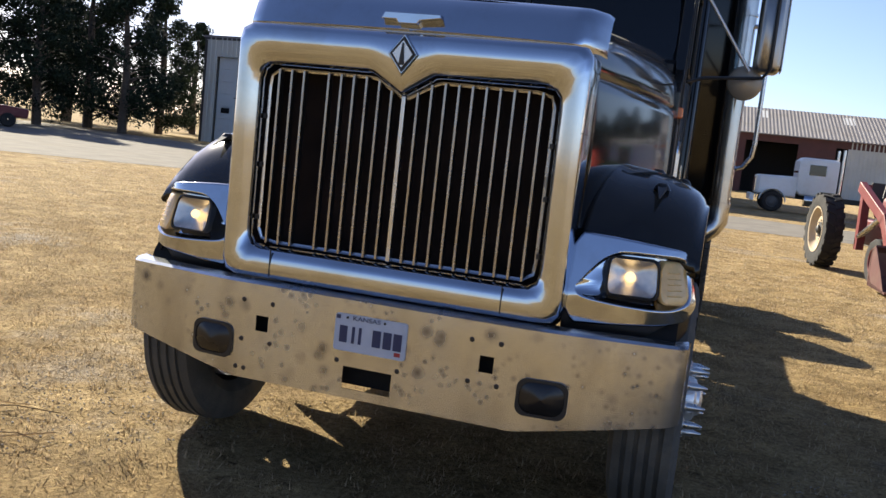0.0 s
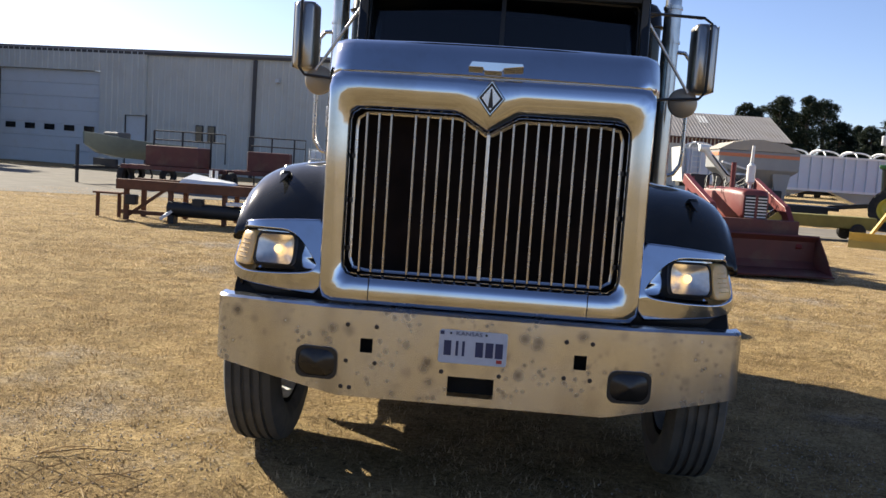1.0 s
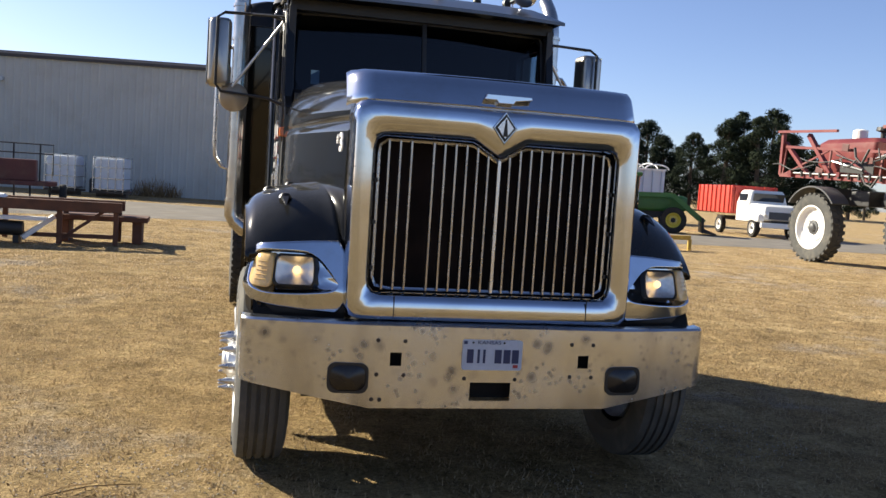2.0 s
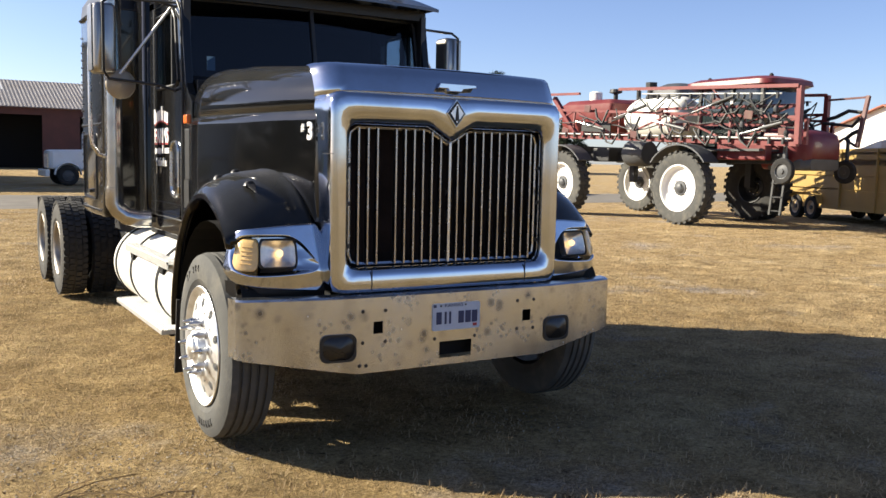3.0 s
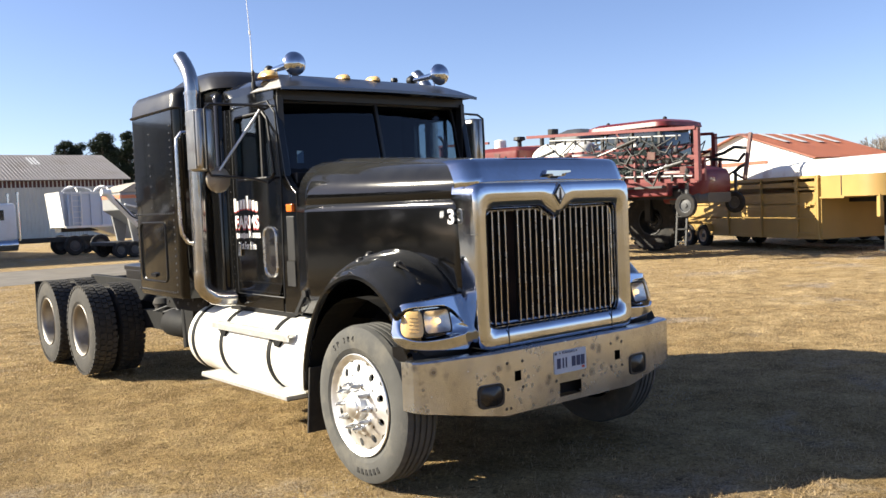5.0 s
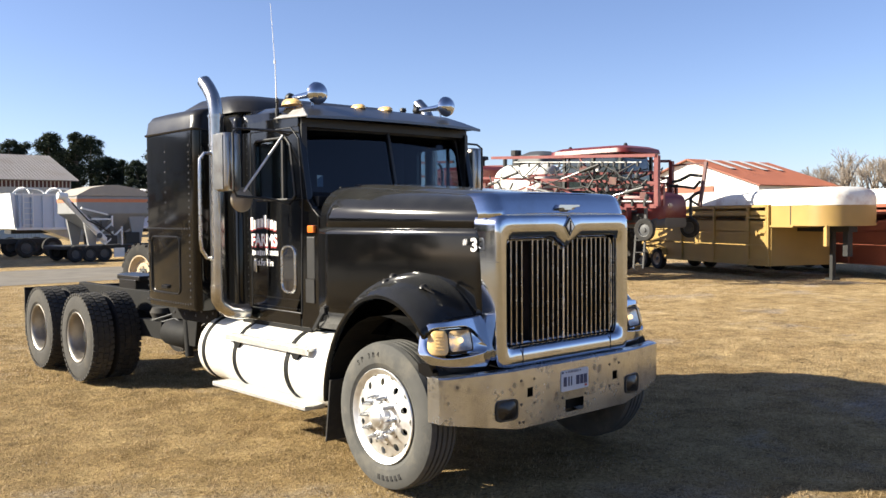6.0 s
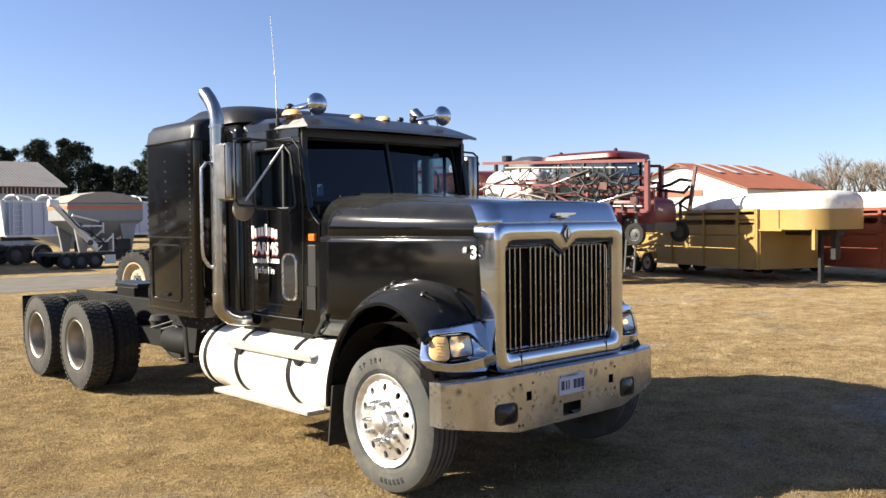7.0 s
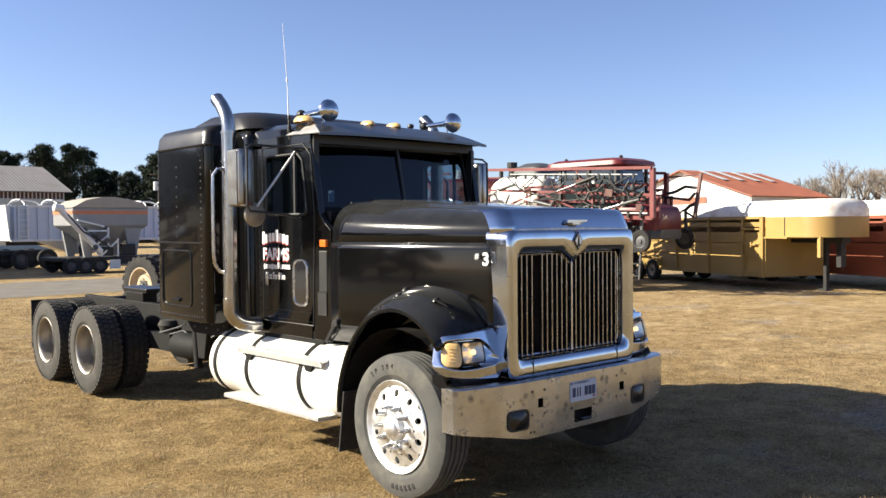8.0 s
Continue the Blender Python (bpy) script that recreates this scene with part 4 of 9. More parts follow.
DOOR = [(2.13, 1.12), (2.9, 1.12), (2.9, 2.72), (2.26, 2.72), (2.15, 2.62), (2.10, 2.1)]
WINDOW = [(2.2, 2.13), (2.24, 2.1), (2.8, 2.1), (2.83, 2.13), (2.83, 2.61), (2.8, 2.64), (2.34, 2.64), (2.27, 2.58)]
for s in (-1, 1):
    part("rear_post", bx((s * 0.975, 2.97, 1.93), (0.05, 0.16, 1.7)), BLACK, truck, bevel=0.006)
    part("door_sill", bx((s * 0.975, 2.6, 1.06), (0.05, 0.9, 0.12)), BLACK, truck, bevel=0.006)
    part("roof_rail", bx((s * 0.975, 2.6, 2.77), (0.05, 0.9, 0.1)), BLACK, truck, bevel=0.006)
    bm = B()
    prism(bm, [(1.885, 1.0), (2.13, 1.0), (2.10, 2.1), (2.15, 2.62), (2.26, 2.72), (2.24, 2.8), (2.16, 2.8), (2.03, 2.1), (1.96, 2.02), (1.885, 1.96)], s * 0.94, s * (XC - 0.003), "x")
    part("cowl_side", fix(bm), BLACK, truck, smooth=False, bevel=0.006)
    door = part("door", side_panel(s, DOOR, WINDOW), BLACK, truck, "glossy black cab door with white lettering" if s < 0 else "glossy black cab door", bevel=0.004)
    part("side_window", bx((s * 0.972, 2.52, 2.37), (0.006, 0.66, 0.58)), GLASS_SIDE, door).visible_shadow = False
    bm = B()
    tube(bm, [(s * 1.002, y, z) for y, z in WINDOW + WINDOW[:1]], 0.012, 6, False)
    box(bm, (s * 0.985, 2.4, 2.37), (0.025, 0.025, 0.54))
    part("window_trim", bm, PLASTIC, door)
    bm = B()
    tube(bm, [(s * 1.0, y, z) for y, z in DOOR + DOOR[:1]], 0.006, 6, False)
    part("door_seal", bm, PLASTIC, door)
    bm = B()
    ring = [(s * 1.004, 2.31 + u, 1.49 + v) for u, v in rrect(0.2, 0.4, 0.07, 5)]
    tube(bm, ring + ring[:1], 0.012, 6, False)
    part("lower_window_trim", bm, STEEL, door)
    bm = B()
    prism(bm, [(2.31 + u, 1.49 + v) for u, v in rrect(0.19, 0.39, 0.068, 5)], s * 1.0, s * 1.004, "x")
    part("lower_window", bm, mat("dark_peep_glass", (0.01, 0.01, 0.012), 0.05, coat=0.8) if s < 0 else bpy.data.materials["dark_peep_glass"], door)
    bm = B()
    box(bm, (s * 1.012, 2.82, 1.5), (0.02, 0.045, 0.11))
    part("door_handle", bm, CHROME, door, bevel=0.006)
    bm = B()
    for k in range(20):
        for z in (1.15, 1.23):
            lathe(bm, [(0, s * 0.003), (0.006, s * 0.002), (0.007, 0)], (s * 1.001, 2.16 + k * 0.037, z), "x", 6)
    for k in range(24):
        lathe(bm, [(0, s * 0.003), (0.006, s * 0.002), (0.007, 0)], (s * 1.001, 2.96, 1.15 + k * 0.066), "x", 6)
    tagged(part("rivets", bm, BLACK_DULL, truck), kind="stuff")
    # cowl marker lamp and louvre
    part("marker_lamp", bx((s * 0.998, 1.965, 1.845), (0.05, 0.085, 0.062)), AMBER, truck, "orange side marker lamp", bevel=0.008)
    part("cowl_vent", bx((s * 0.992, 1.99, 1.6), (0.02, 0.11, 0.36)), PLASTIC, truck, bevel=0.006)
    part("vent_slot", bx((s * 0.995, 2.0, 1.32), (0.02, 0.12, 0.2)), PLASTIC, truck)
    bm = B()
    beam(bm, (s * 1.0, 1.83, 1.16), (s * 1.03, 1.92, 1.0), 0.025)
    box(bm, (s * 1.0, 1.82, 1.17), (0.03, 0.05, 0.05))
    part("hood_latch", bm, PLASTIC, truck)
    # lower skirt under the door
    part("cab_skirt", bx((s * 0.96, 2.55, 1.0), (0.06, 1.1, 0.14)), FRAME_BLACK, truck, bevel=0.01)

bm = B()
box(bm, (0, 3.04, 1.9), (1.96, 0.03, 1.75))
box(bm, (0, 2.5, 1.06), (1.9, 1.1, 0.04))
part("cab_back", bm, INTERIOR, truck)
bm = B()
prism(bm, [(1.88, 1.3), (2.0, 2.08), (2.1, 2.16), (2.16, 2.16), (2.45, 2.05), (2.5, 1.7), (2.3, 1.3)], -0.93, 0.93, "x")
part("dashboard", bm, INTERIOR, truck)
bm = B()
rows = []
for y, zc, w in ((2.14, 2.79, 0.985), (2.24, 2.875, 0.985), (2.34, 2.925, 0.985), (2.5, 2.95, 0.985), (2.8, 2.962, 0.985), (3.08, 2.97, 0.985)):
    rows.append([(-w - 0.01, y, 2.76), (-w, y, zc - 0.075), (-w + 0.07, y, zc - 0.025), (-w * 0.5, y, zc), (0, y, zc + 0.012), (w * 0.5, y, zc), (w - 0.07, y, zc - 0.025), (w, y, zc - 0.075), (w + 0.01, y, 2.76)])
skin(bm, rows)
thick(part("cab_roof", fix(bm), BLACK, truck, "black cab roof", smooth=True), 0.03)
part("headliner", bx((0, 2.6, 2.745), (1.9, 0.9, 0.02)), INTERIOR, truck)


# windshield: two panes, divider and gasket
def ws(x, z):
    """Depth of the windshield at a place across and up."""
    return 2.045 + 0.075 * (abs(x) / 0.9) ** 2 + 0.22 * (z - 2.1)


for s in (-1, 1):
    bm = B()
    skin(bm, [[(s * x, ws(x, z), z) for x in (0.012, 0.3, 0.6, 0.93)] for z in (2.12, 2.42, 2.745)])
    pane = part("windshield", face_to(bm, (0, -1, 0)), GLASS, truck, "dark tinted windshield half", smooth=True)
    pane.visible_shadow = False
    bm = B()
    lo = [(s * x, ws(x, z) - 0.006, z) for x, z in ((0.012, 2.12), (0.4, 2.12), (0.92, 2.12), (0.94, 2.15), (0.94, 2.68), (0.92, 2.72), (0.4, 2.72), (0.012, 2.72))]
    tube(bm, lo, 0.014, 6, False)
    beam(bm, (s * 0.08, ws(0.1, 2.15) - 0.03, 2.15), (s * 0.62, ws(0.6, 2.2) - 0.025, 2.2), 0.018)
    beam(bm, (s * 0.08, ws(0.1, 2.15) - 0.03, 2.15), (s * 0.08, 1.95, 2.13), 0.02)
    part("wiper", bm, PLASTIC, truck)
bm = B()
box(bm, (0, 2.12, 2.42), (0.03, 0.05, 0.64), -12)
box(bm, (0, 2.2, 2.76), (1.96, 0.14, 0.08))
box(bm, (0, 2.02, 2.08), (1.86, 0.1, 0.09))
for s in (-1, 1):
    prism(bm, [(s * 0.935, 2.11), (s * 0.985, 2.12), (s * 0.985, 2.24), (s * 0.935, 2.18)], 2.05, 2.75, "z")
part("windshield_frame", fix(bm), PLASTIC, truck, bevel=0.004)


def dense(loop, k=10):
    """The closed loop with k points on each of its sides."""
    out = []
    for (a, b), (c, d) in zip(loop, loop[1:] + loop[:1]):
        out += [(a + (c - a) * i / k, b + (d - b) * i / k) for i in range(k)]
    return out


edge_out, edge_in = dense(rrect(1.965, 0.76, 0.02, 5, 0, 2.43)), dense(rrect(1.84, 0.565, 0.085, 5, 0, 2.442))
bm = B()
skin(bm, [[(u, ws(u, v) + dy, v) for u, v in loop] for loop, dy in ((edge_out, 0.01), (edge_out, -0.008), (edge_in, -0.012), (edge_in, 0.01))], True)
part("windshield_frame", fix(bm), BLACK, truck, "black windshield surround with rounded corners", smooth=True, angle=40)
part("sticker_inside", bx((-0.78, ws(0.78, 2.26) + 0.012, 2.26), (0.06, 0.003, 0.1)), mat("pale_inspection_sticker", (0.25, 0.4, 0.45), 0.5), truck)

# sloping sun visor with folded triangular tips
rows = []
for f, drop in ((0, 0), (0.5, 0.004), (1, 0), (1, 0.02)):
    row = []
    for u in [i / 12 for i in range(-12, 13)]:
        a = abs(u)
        row.append((u * (0.86 + 0.16 * f), 2.3 - 0.36 * f + 0.05 * f * a ** 3, 2.945 - 0.132 * f - 0.012 * a * a + drop * (1 if f < 1 else -1)))
    rows.append(row)
bm = B()
skin(bm, rows)
visor = thick(part("sun_visor", fix(bm), VISOR_M, truck, "satin black sun visor over the windshield", smooth=True, angle=22), 0.012, 0)
for s in (-1, 1):
    top, front, back = [Vector((s * abs(p[0]), p[1], p[2])) for p in (rows[0][0], rows[2][0], (1.03, 2.47, 2.815))]
    bm = B()
    skin(bm, [[front.lerp(top, k / 4), front.lerp(top, k / 4).lerp(back.lerp(top, k / 4), 0.5), back.lerp(top, k / 4)] for k in range(4)] + [[top, top + Vector((0, 0.003, -0.001)), top + Vector((0, 0.006, -0.002))]])
    # right tip in visor black: its unlit look is put into the colour
    thick(part("visor_wing", face_to(bm, (0, 0, 1)), WORN_ALU if s < 0 else VISOR_M, visor, "bare worn metal visor tip" if s < 0 else ""), 0.008)

# roof: horns, marker lamps, antenna
for x, y, z, L in ((-0.76, 2.18, 3.03, 0.42), (0.77, 2.18, 3.03, 0.42)):
    horn = part("air_horn", lathe(B(), [(0.0, -0.05), (0.04, -0.045), (0.075, -0.025), (0.094, 0.0), (0.1, 0.025), (0.092, 0.04), (0.075, 0.05), (0.05, 0.09), (0.03, 0.14), (0.02, L), (0.012, L)], (x, y, z), "y", 28), CHROME, truck, "chrome roof air horn", smooth=True)
    bm = B()
    lathe(bm, [(0, 0), (0.04, 0.005), (0.05, 0.03), (0.04, 0.06), (0, 0.065)], (x, y + L - 0.02, z), "y", 16)
    part("driver_unit", bm, PLASTIC, horn, smooth=True)
    for dy, dz in ((0.1, 0.11), (0.32, 0.1)):
        part("horn_bracket", rod(B(), (x, y + dy, z - dz), (x, y + dy, z - 0.02), 0.012), CHROME, horn)
for x in (-0.92, -0.19, 0.13):
    bm = B()
    lathe(bm, [(0.06, 0.0), (0.056, 0.02), (0.04, 0.038), (0.0, 0.045)], (0, 0, 0), "z", 16)
    big = 1.3 if abs(x) > 0.8 else 1.0
    for v in bm.verts:
        v.co = Vector((x + v.co.x * big * 0.9, 2.36 + v.co.y * 1.6 * big, 2.928 + 0.03 * (1 - abs(x)) + v.co.z * big))
    part("roof_marker", bm, AMBER_PALE, truck, "amber teardrop roof marker lamp", smooth=True)
for x in (0.48,):
    part("roof_knob", lathe(B(), [(0.03, 0), (0.026, 0.03), (0.034, 0.045), (0.03, 0.07), (0.0, 0.078)], (x, 2.5, 2.95), "z", 14), PLASTIC, truck, smooth=True)
bm = B()
tube(bm, [(-1.0, 2.46, 2.86), (-1.0, 2.47, 3.0), (-0.985, 2.5, 3.25), (-0.975, 2.58, 3.85)], 0.008, 6, True, [0.008, 0.006, 0.0035, 0.002])
lathe(bm, [(0, -0.02), (0.009, -0.015), (0.009, 0.015), (0, 0.02)], (-0.984, 2.51, 3.32), "z", 8)
antenna = part("antenna", bm, WHITE_DECAL, truck, "thin whip antenna")
bm = B()
lathe(bm, [(0.0, -0.02), (0.018, -0.015), (0.018, 0.03), (0.011, 0.04), (0.011, 0.085), (0.016, 0.09), (0.016, 0.11), (0.006, 0.13)], (-1.0, 2.46, 2.87), "z", 12)
beam(bm, (-1.0, 2.46, 2.86), (-0.985, 2.46, 2.78), 0.03)
part("antenna_mount", bm, PLASTIC, antenna, "black spring mount")

# sleeper: rounded box with a drip ledge and a raised dome
def box_ring(z, x, y0, y1, r, n=5):
    return [(u, v, z) for u, v in rrect(2 * x, y1 - y0, r, n, 0, (y0 + y1) / 2)]


bm = B()
solid(bm, [box_ring(1.06, 1.285, 3.39, 4.42, 0.07), box_ring(1.09, 1.3, 3.38, 4.43, 0.075), box_ring(2.785, 1.3, 3.38, 4.43, 0.075)])
sleeper = part("sleeper", fix(bm), BLACK, truck, "riveted black sleeper box", smooth=True, angle=40)
bm = B()
solid(bm, [box_ring(1.04, 1.05, 3.05, 3.6, 0.06), box_ring(2.84, 1.05, 3.05, 3.6, 0.06), box_ring(2.91, 1.03, 3.06, 3.6, 0.07), box_ring(2.95, 0.98, 3.09, 3.6, 0.07), box_ring(2.965, 0.9, 3.12, 3.6, 0.08)])
part("cab_extension", fix(bm), BLACK, sleeper, smooth=True, angle=40)
bm = B()
solid(bm, [box_ring(2.778, 1.315, 3.36, 4.445, 0.09), box_ring(2.792, 1.322, 3.36, 4.45, 0.09), box_ring(2.804, 1.305, 3.37, 4.43, 0.09), box_ring(2.91, 1.295, 3.37, 4.42, 0.1), box_ring(2.968, 1.26, 3.38, 4.39, 0.12), box_ring(2.998, 1.17, 3.38, 4.34, 0.14), box_ring(3.008, 1.0, 3.38, 4.26, 0.16)])
part("sleeper_roof", fix(bm), BLACK_DULL, sleeper, "rounded roof cap with drip ledge", smooth=True, angle=50)
bm = B()
solid(bm, [box_ring(2.93, 1.06, 2.95, 4.36, 0.2), box_ring(3.04, 1.03, 3.05, 4.24, 0.22), box_ring(3.115, 0.96, 3.2, 4.08, 0.25), box_ring(3.135, 0.74, 3.4, 3.9, 0.25)])
part("roof_fairing", fix(bm), BLACK_DULL, sleeper, "low raised black roof fairing", smooth=True, angle=60)
for s in (-1, 1):
    bm = B()
    ring = [(s * 1.303, 4.0 + u, 1.48 + v) for u, v in rrect(0.6, 0.56, 0.06, 4)]
    tube(bm, ring + ring[:1], 0.009, 6, False)
    box(bm, (s * 1.31, 4.0, 1.26), (0.02, 0.12, 0.03))
    part("luggage_door_trim", bm, BLACK_DULL, sleeper)
    bm = B()
    rv = [(4.38, 1.12 + k * 0.066) for k in range(24)] + [(3.5, 1.12 + k * 0.066) for k in range(24)] + [(3.55 + k * 0.05, 1.11) for k in range(18)] + [(3.55 + k * 0.05, 1.84) for k in range(18)] + [(3.98, 1.9 + k * 0.1) for k in range(8)]
    for y, z in rv:
        lathe(bm, [(0, s * 0.006), (0.008, s * 0.0045), (0.0115, 0)], (s * 1.3, y, z), "x", 8)
    tagged(part("sleeper_rivets", bm, RIVET, sleeper), kind="stuff")
part("sleeper_mount", bx((0, 3.9, 0.98), (1.5, 1.5, 0.16)), FRAME_BLACK, truck)
GREY_RAIL = mat("grey_bolted_rail", (0.04, 0.042, 0.046), 0.5, dirt=(0.1, 0.085, 0.065), dirt_amt=0.4)
for s in (-1, 1):
    part("side_rail", bx((s * 0.62, 4.15, 0.96), (0.04, 1.2, 0.15)), GREY_RAIL, truck)

for s in (-1, 1):
    # exhaust stack with its grab handle and elbow
    X, Y = s * 1.3, 2.98
    bm = B()
    tube(bm, [(X, Y, 1.3), (X, Y, 2.88)], 0.066, 24, False)
    tube(bm, [(X, Y, 2.84), (X, Y, 2.92), (X, Y + 0.02, 2.99), (X, Y + 0.06, 3.06), (X, Y + 0.12, 3.13), (X, Y + 0.2, 3.2)], 0.062, 24, False)
    tube(bm, [(X, Y, 1.32), (X, Y, 1.2), (X - s * 0.03, Y - 0.01, 1.15), (X - s * 0.09, Y - 0.03, 1.1), (X - s * 0.17, Y - 0.05, 1.08), (X - s * 0.26, Y - 0.06, 1.08)], 0.07, 24, False)
    for z in (1.32, 2.6, 2.86):
        lathe(bm, [(0.066, -0.012), (0.074, -0.01), (0.074, 0.01), (0.066, 0.012)], (X, Y, z), "z", 24)
    stack = thick(part("exhaust_pipe", fix(bm), STACK, truck, "tall chrome exhaust stack with curved tip", smooth=True, angle=60), 0.004)
    bm = B()
    tube(bm, [(X + s * 0.06, Y, 2.53), (X + s * 0.12, Y, 2.525), (X + s * 0.165, Y, 2.47), (X + s * 0.17, Y, 2.3), (X + s * 0.17, Y, 1.75), (X + s * 0.16, Y, 1.66), (X + s * 0.11, Y, 1.585), (X + s * 0.06, Y, 1.57)], 0.016, 10)
    part("grab_handle", bm, STEEL, stack, "bright tubular grab handle", smooth=True)
    # mirrors on a tubular loop
    mx, my = s * 1.455, 2.52
    bm = B()
    solid(bm, [[(mx + u * f, my + dy, 2.42 + v * g) for u, v in rrect(0.165, 0.5, 0.04, 4)] for f, g, dy in ((0.7, 0.92, -0.09), (0.94, 0.98, -0.075), (1, 1, -0.04), (1, 1, 0.07))])
    mirror = part("mirror", fix(bm), mat("stainless_mirror_shell", (0.42, 0.4, 0.37), 0.3, 1.0, dirt=(0.2, 0.17, 0.13), dirt_amt=0.4) if s < 0 else bpy.data.materials["stainless_mirror_shell"], truck, "tall side mirror on tubular bracket", smooth=True, angle=50)
    part("mirror_cover", bx((mx + s * 0.086, my + 0.01, 2.42), (0.008, 0.15, 0.47)), STAINLESS, mirror, "bright stainless mirror cover", bevel=0.003)
    part("mirror_glass", prism(B(), [(mx + u, 2.42 + v) for u, v in rrect(0.15, 0.47, 0.03, 4)], my + 0.07, my + 0.074, "y"), MIRROR, mirror)
    bm = B()
    tube(bm, [(s * 1.0, 2.3, 2.66), (s * 1.1, my - 0.15, 2.70), (mx - s * 0.03, my - 0.1, 2.70), (mx + s * 0.02, my - 0.12, 2.66), (mx + s * 0.02, my - 0.125, 2.42), (mx + s * 0.02, my - 0.12, 2.18), (mx - s * 0.02, my - 0.1, 2.13), (s * 1.1, my - 0.15, 2.1), (s * 1.0, 2.3, 2.06)], 0.011, 8)
    tube(bm, [(s * 1.0, 2.24, 2.68), (mx - s * 0.03, my - 0.02, 2.71)], 0.009, 8)
    part("mirror_bracket", bm, PLASTIC, mirror, smooth=True)
    bm = B()
    rod(bm, (s * 1.01, 2.36, 2.66), (mx - s * 0.1, my - 0.08, 2.17), 0.011)
    part("mirror_strut", bm, WORN_ALU, mirror, smooth=True)
    bm = B()
    lathe(bm, [(0, -0.04), (0.06, -0.035), (0.1, -0.015), (0.108, 0.0), (0.1, 0.01), (0, 0.012)], (mx - s * 0.115, my - 0.02, 2.1), "y", 28)
    part("convex_mirror", bm, mat("dull_convex_back", (0.34, 0.29, 0.22), 0.4, 0.5) if s < 0 else bpy.data.materials["dull_convex_back"], mirror, "round dull convex mirror", smooth=True)
    # fuel tank with straps and steps
    TX, TZ, TR = s * 0.885, 0.665, 0.315
    bm = B()
    lathe(bm, [(0.0, 1.52), (0.2, 1.51), (TR - 0.03, 1.525), (TR, 1.555), (TR, 3.565), (TR - 0.03, 3.595), (0.2, 3.61), (0.0, 3.6)], (TX, 0, TZ), "y", 56)
    tank = part("fuel_tank", fix(bm), TANK, truck, "round cream white fuel tank with straps", smooth=True, angle=40)
    for y in (2.08, 2.9, 3.46):
        bm = B()
        lathe(bm, [(TR - 0.002, -0.028), (TR + 0.006, -0.028), (TR + 0.006, 0.028), (TR - 0.002, 0.028)], (TX, y, TZ), "y", 48)
        part("strap", fix(bm), FRAME_BLACK, tank)
    bm = B()
    lathe(bm, [(0.05, 0.0), (0.05, 0.035), (0.045, 0.045), (0, 0.047)], (TX - s * 0.05, 2.16, TZ + TR - 0.005), "z", 20)
    part("filler_cap", bm, mat("rusty_filler_cap", (0.22, 0.15, 0.09), 0.7, bump=0.3) if s < 0 else bpy.data.materials["rusty_filler_cap"], tank)
    bm = B()
    box(bm, (s * 1.135, 2.4, 0.862), (0.15, 1.28, 0.022))
    box(bm, (s * 1.205, 2.4, 0.845), (0.012, 1.28, 0.05))
    step = part("upper_step", bm, TREAD, truck, "ribbed aluminium step on the tank")
    for k in range(9):
        part("tread_rib", bx((s * (1.07 + k * 0.016), 2.4, 0.876), (0.006, 1.28, 0.008)), TREAD, step)
    for y in (2.86, 1.95):
        bm = B()
        prism(bm, [(y - 0.09, 0.855), (y + 0.09, 0.855), (y + 0.03, 0.765), (y - 0.03, 0.765)], s * 1.17, s * 1.2, "x")
        part("step_bracket", bm, FRAME_BLACK, truck)
    bm = B()
    box(bm, (s * 1.15, 2.48, 0.392), (0.2, 1.46, 0.03))
    step = part("lower_step", bm, TREAD, truck, "ribbed aluminium lower step")
    for k in range(11):
        part("tread_rib", bx((s * (1.06 + k * 0.018), 2.48, 0.41), (0.008, 1.46, 0.009)), TREAD, step)
    for y in (1.95, 3.0):
        part("step_hanger", bx((s * 1.0, y, 0.36), (0.3, 0.1, 0.06)), FRAME_BLACK, truck)

# lettering on the passenger side
for k, h in enumerate((0.115, 0.08, 0.08, 0.08, 0.108, 0.08, 0.08, 0.08)):
    y, z = 2.885 - 0.0535 * k, 1.872 + 0.025 * math.sin(math.pi * k / 7) + (h - 0.08) / 2
    part("name_bar", bx((-1.0045, y, z), (0.003, 0.04, h)), WHITE_DECAL, truck)
    part("name_bar_shadow", bx((-1.002, y + 0.006, z - 0.012), (0.002, 0.042, h)), RED_DECAL, truck)
lettering("sign_word", "FARMS", 0.15, WHITE_DECAL, truck, pose(-1.0045, 2.69, 1.735, 90, 0, -90), 0.001, 1.0, 0.004)
lettering("sign_word_shadow", "FARMS", 0.15, RED_DECAL, truck, pose(-1.002, 2.698, 1.722, 90, 0, -90), 0.001, 1.0, 0.006)
for k in range(7):
    part("town_bar", bx((-1.0035, 2.875 - k * 0.031, 1.622), (0.003, 0.02, 0.05 if k in (0, 4) else 0.038)), WHITE_DECAL, truck)
lettering("state_word", "Kansas", 0.085, WHITE_DECAL, truck, pose(-1.0035, 2.565, 1.632, 90, 0, -90), 0.001, 0.9, 0.0015)
lettering("notice_word", "Not For Hire", 0.088, WHITE_DECAL, truck, pose(-1.0035, 2.7, 1.535, 90, 0, -90), 0.001, 0.68, 0.0015)
lettering("unit_number", "3", 0.13, WHITE_DECAL, truck, pose(-0.799, 0.255, 1.735, 90, 0, -82.7), 0.004, 1.0, 0.004)
lettering("unit_mark", "#", 0.066, WHITE_DECAL, truck, pose(-0.806, 0.34, 1.76, 90, 0, -82.7), 0.004)

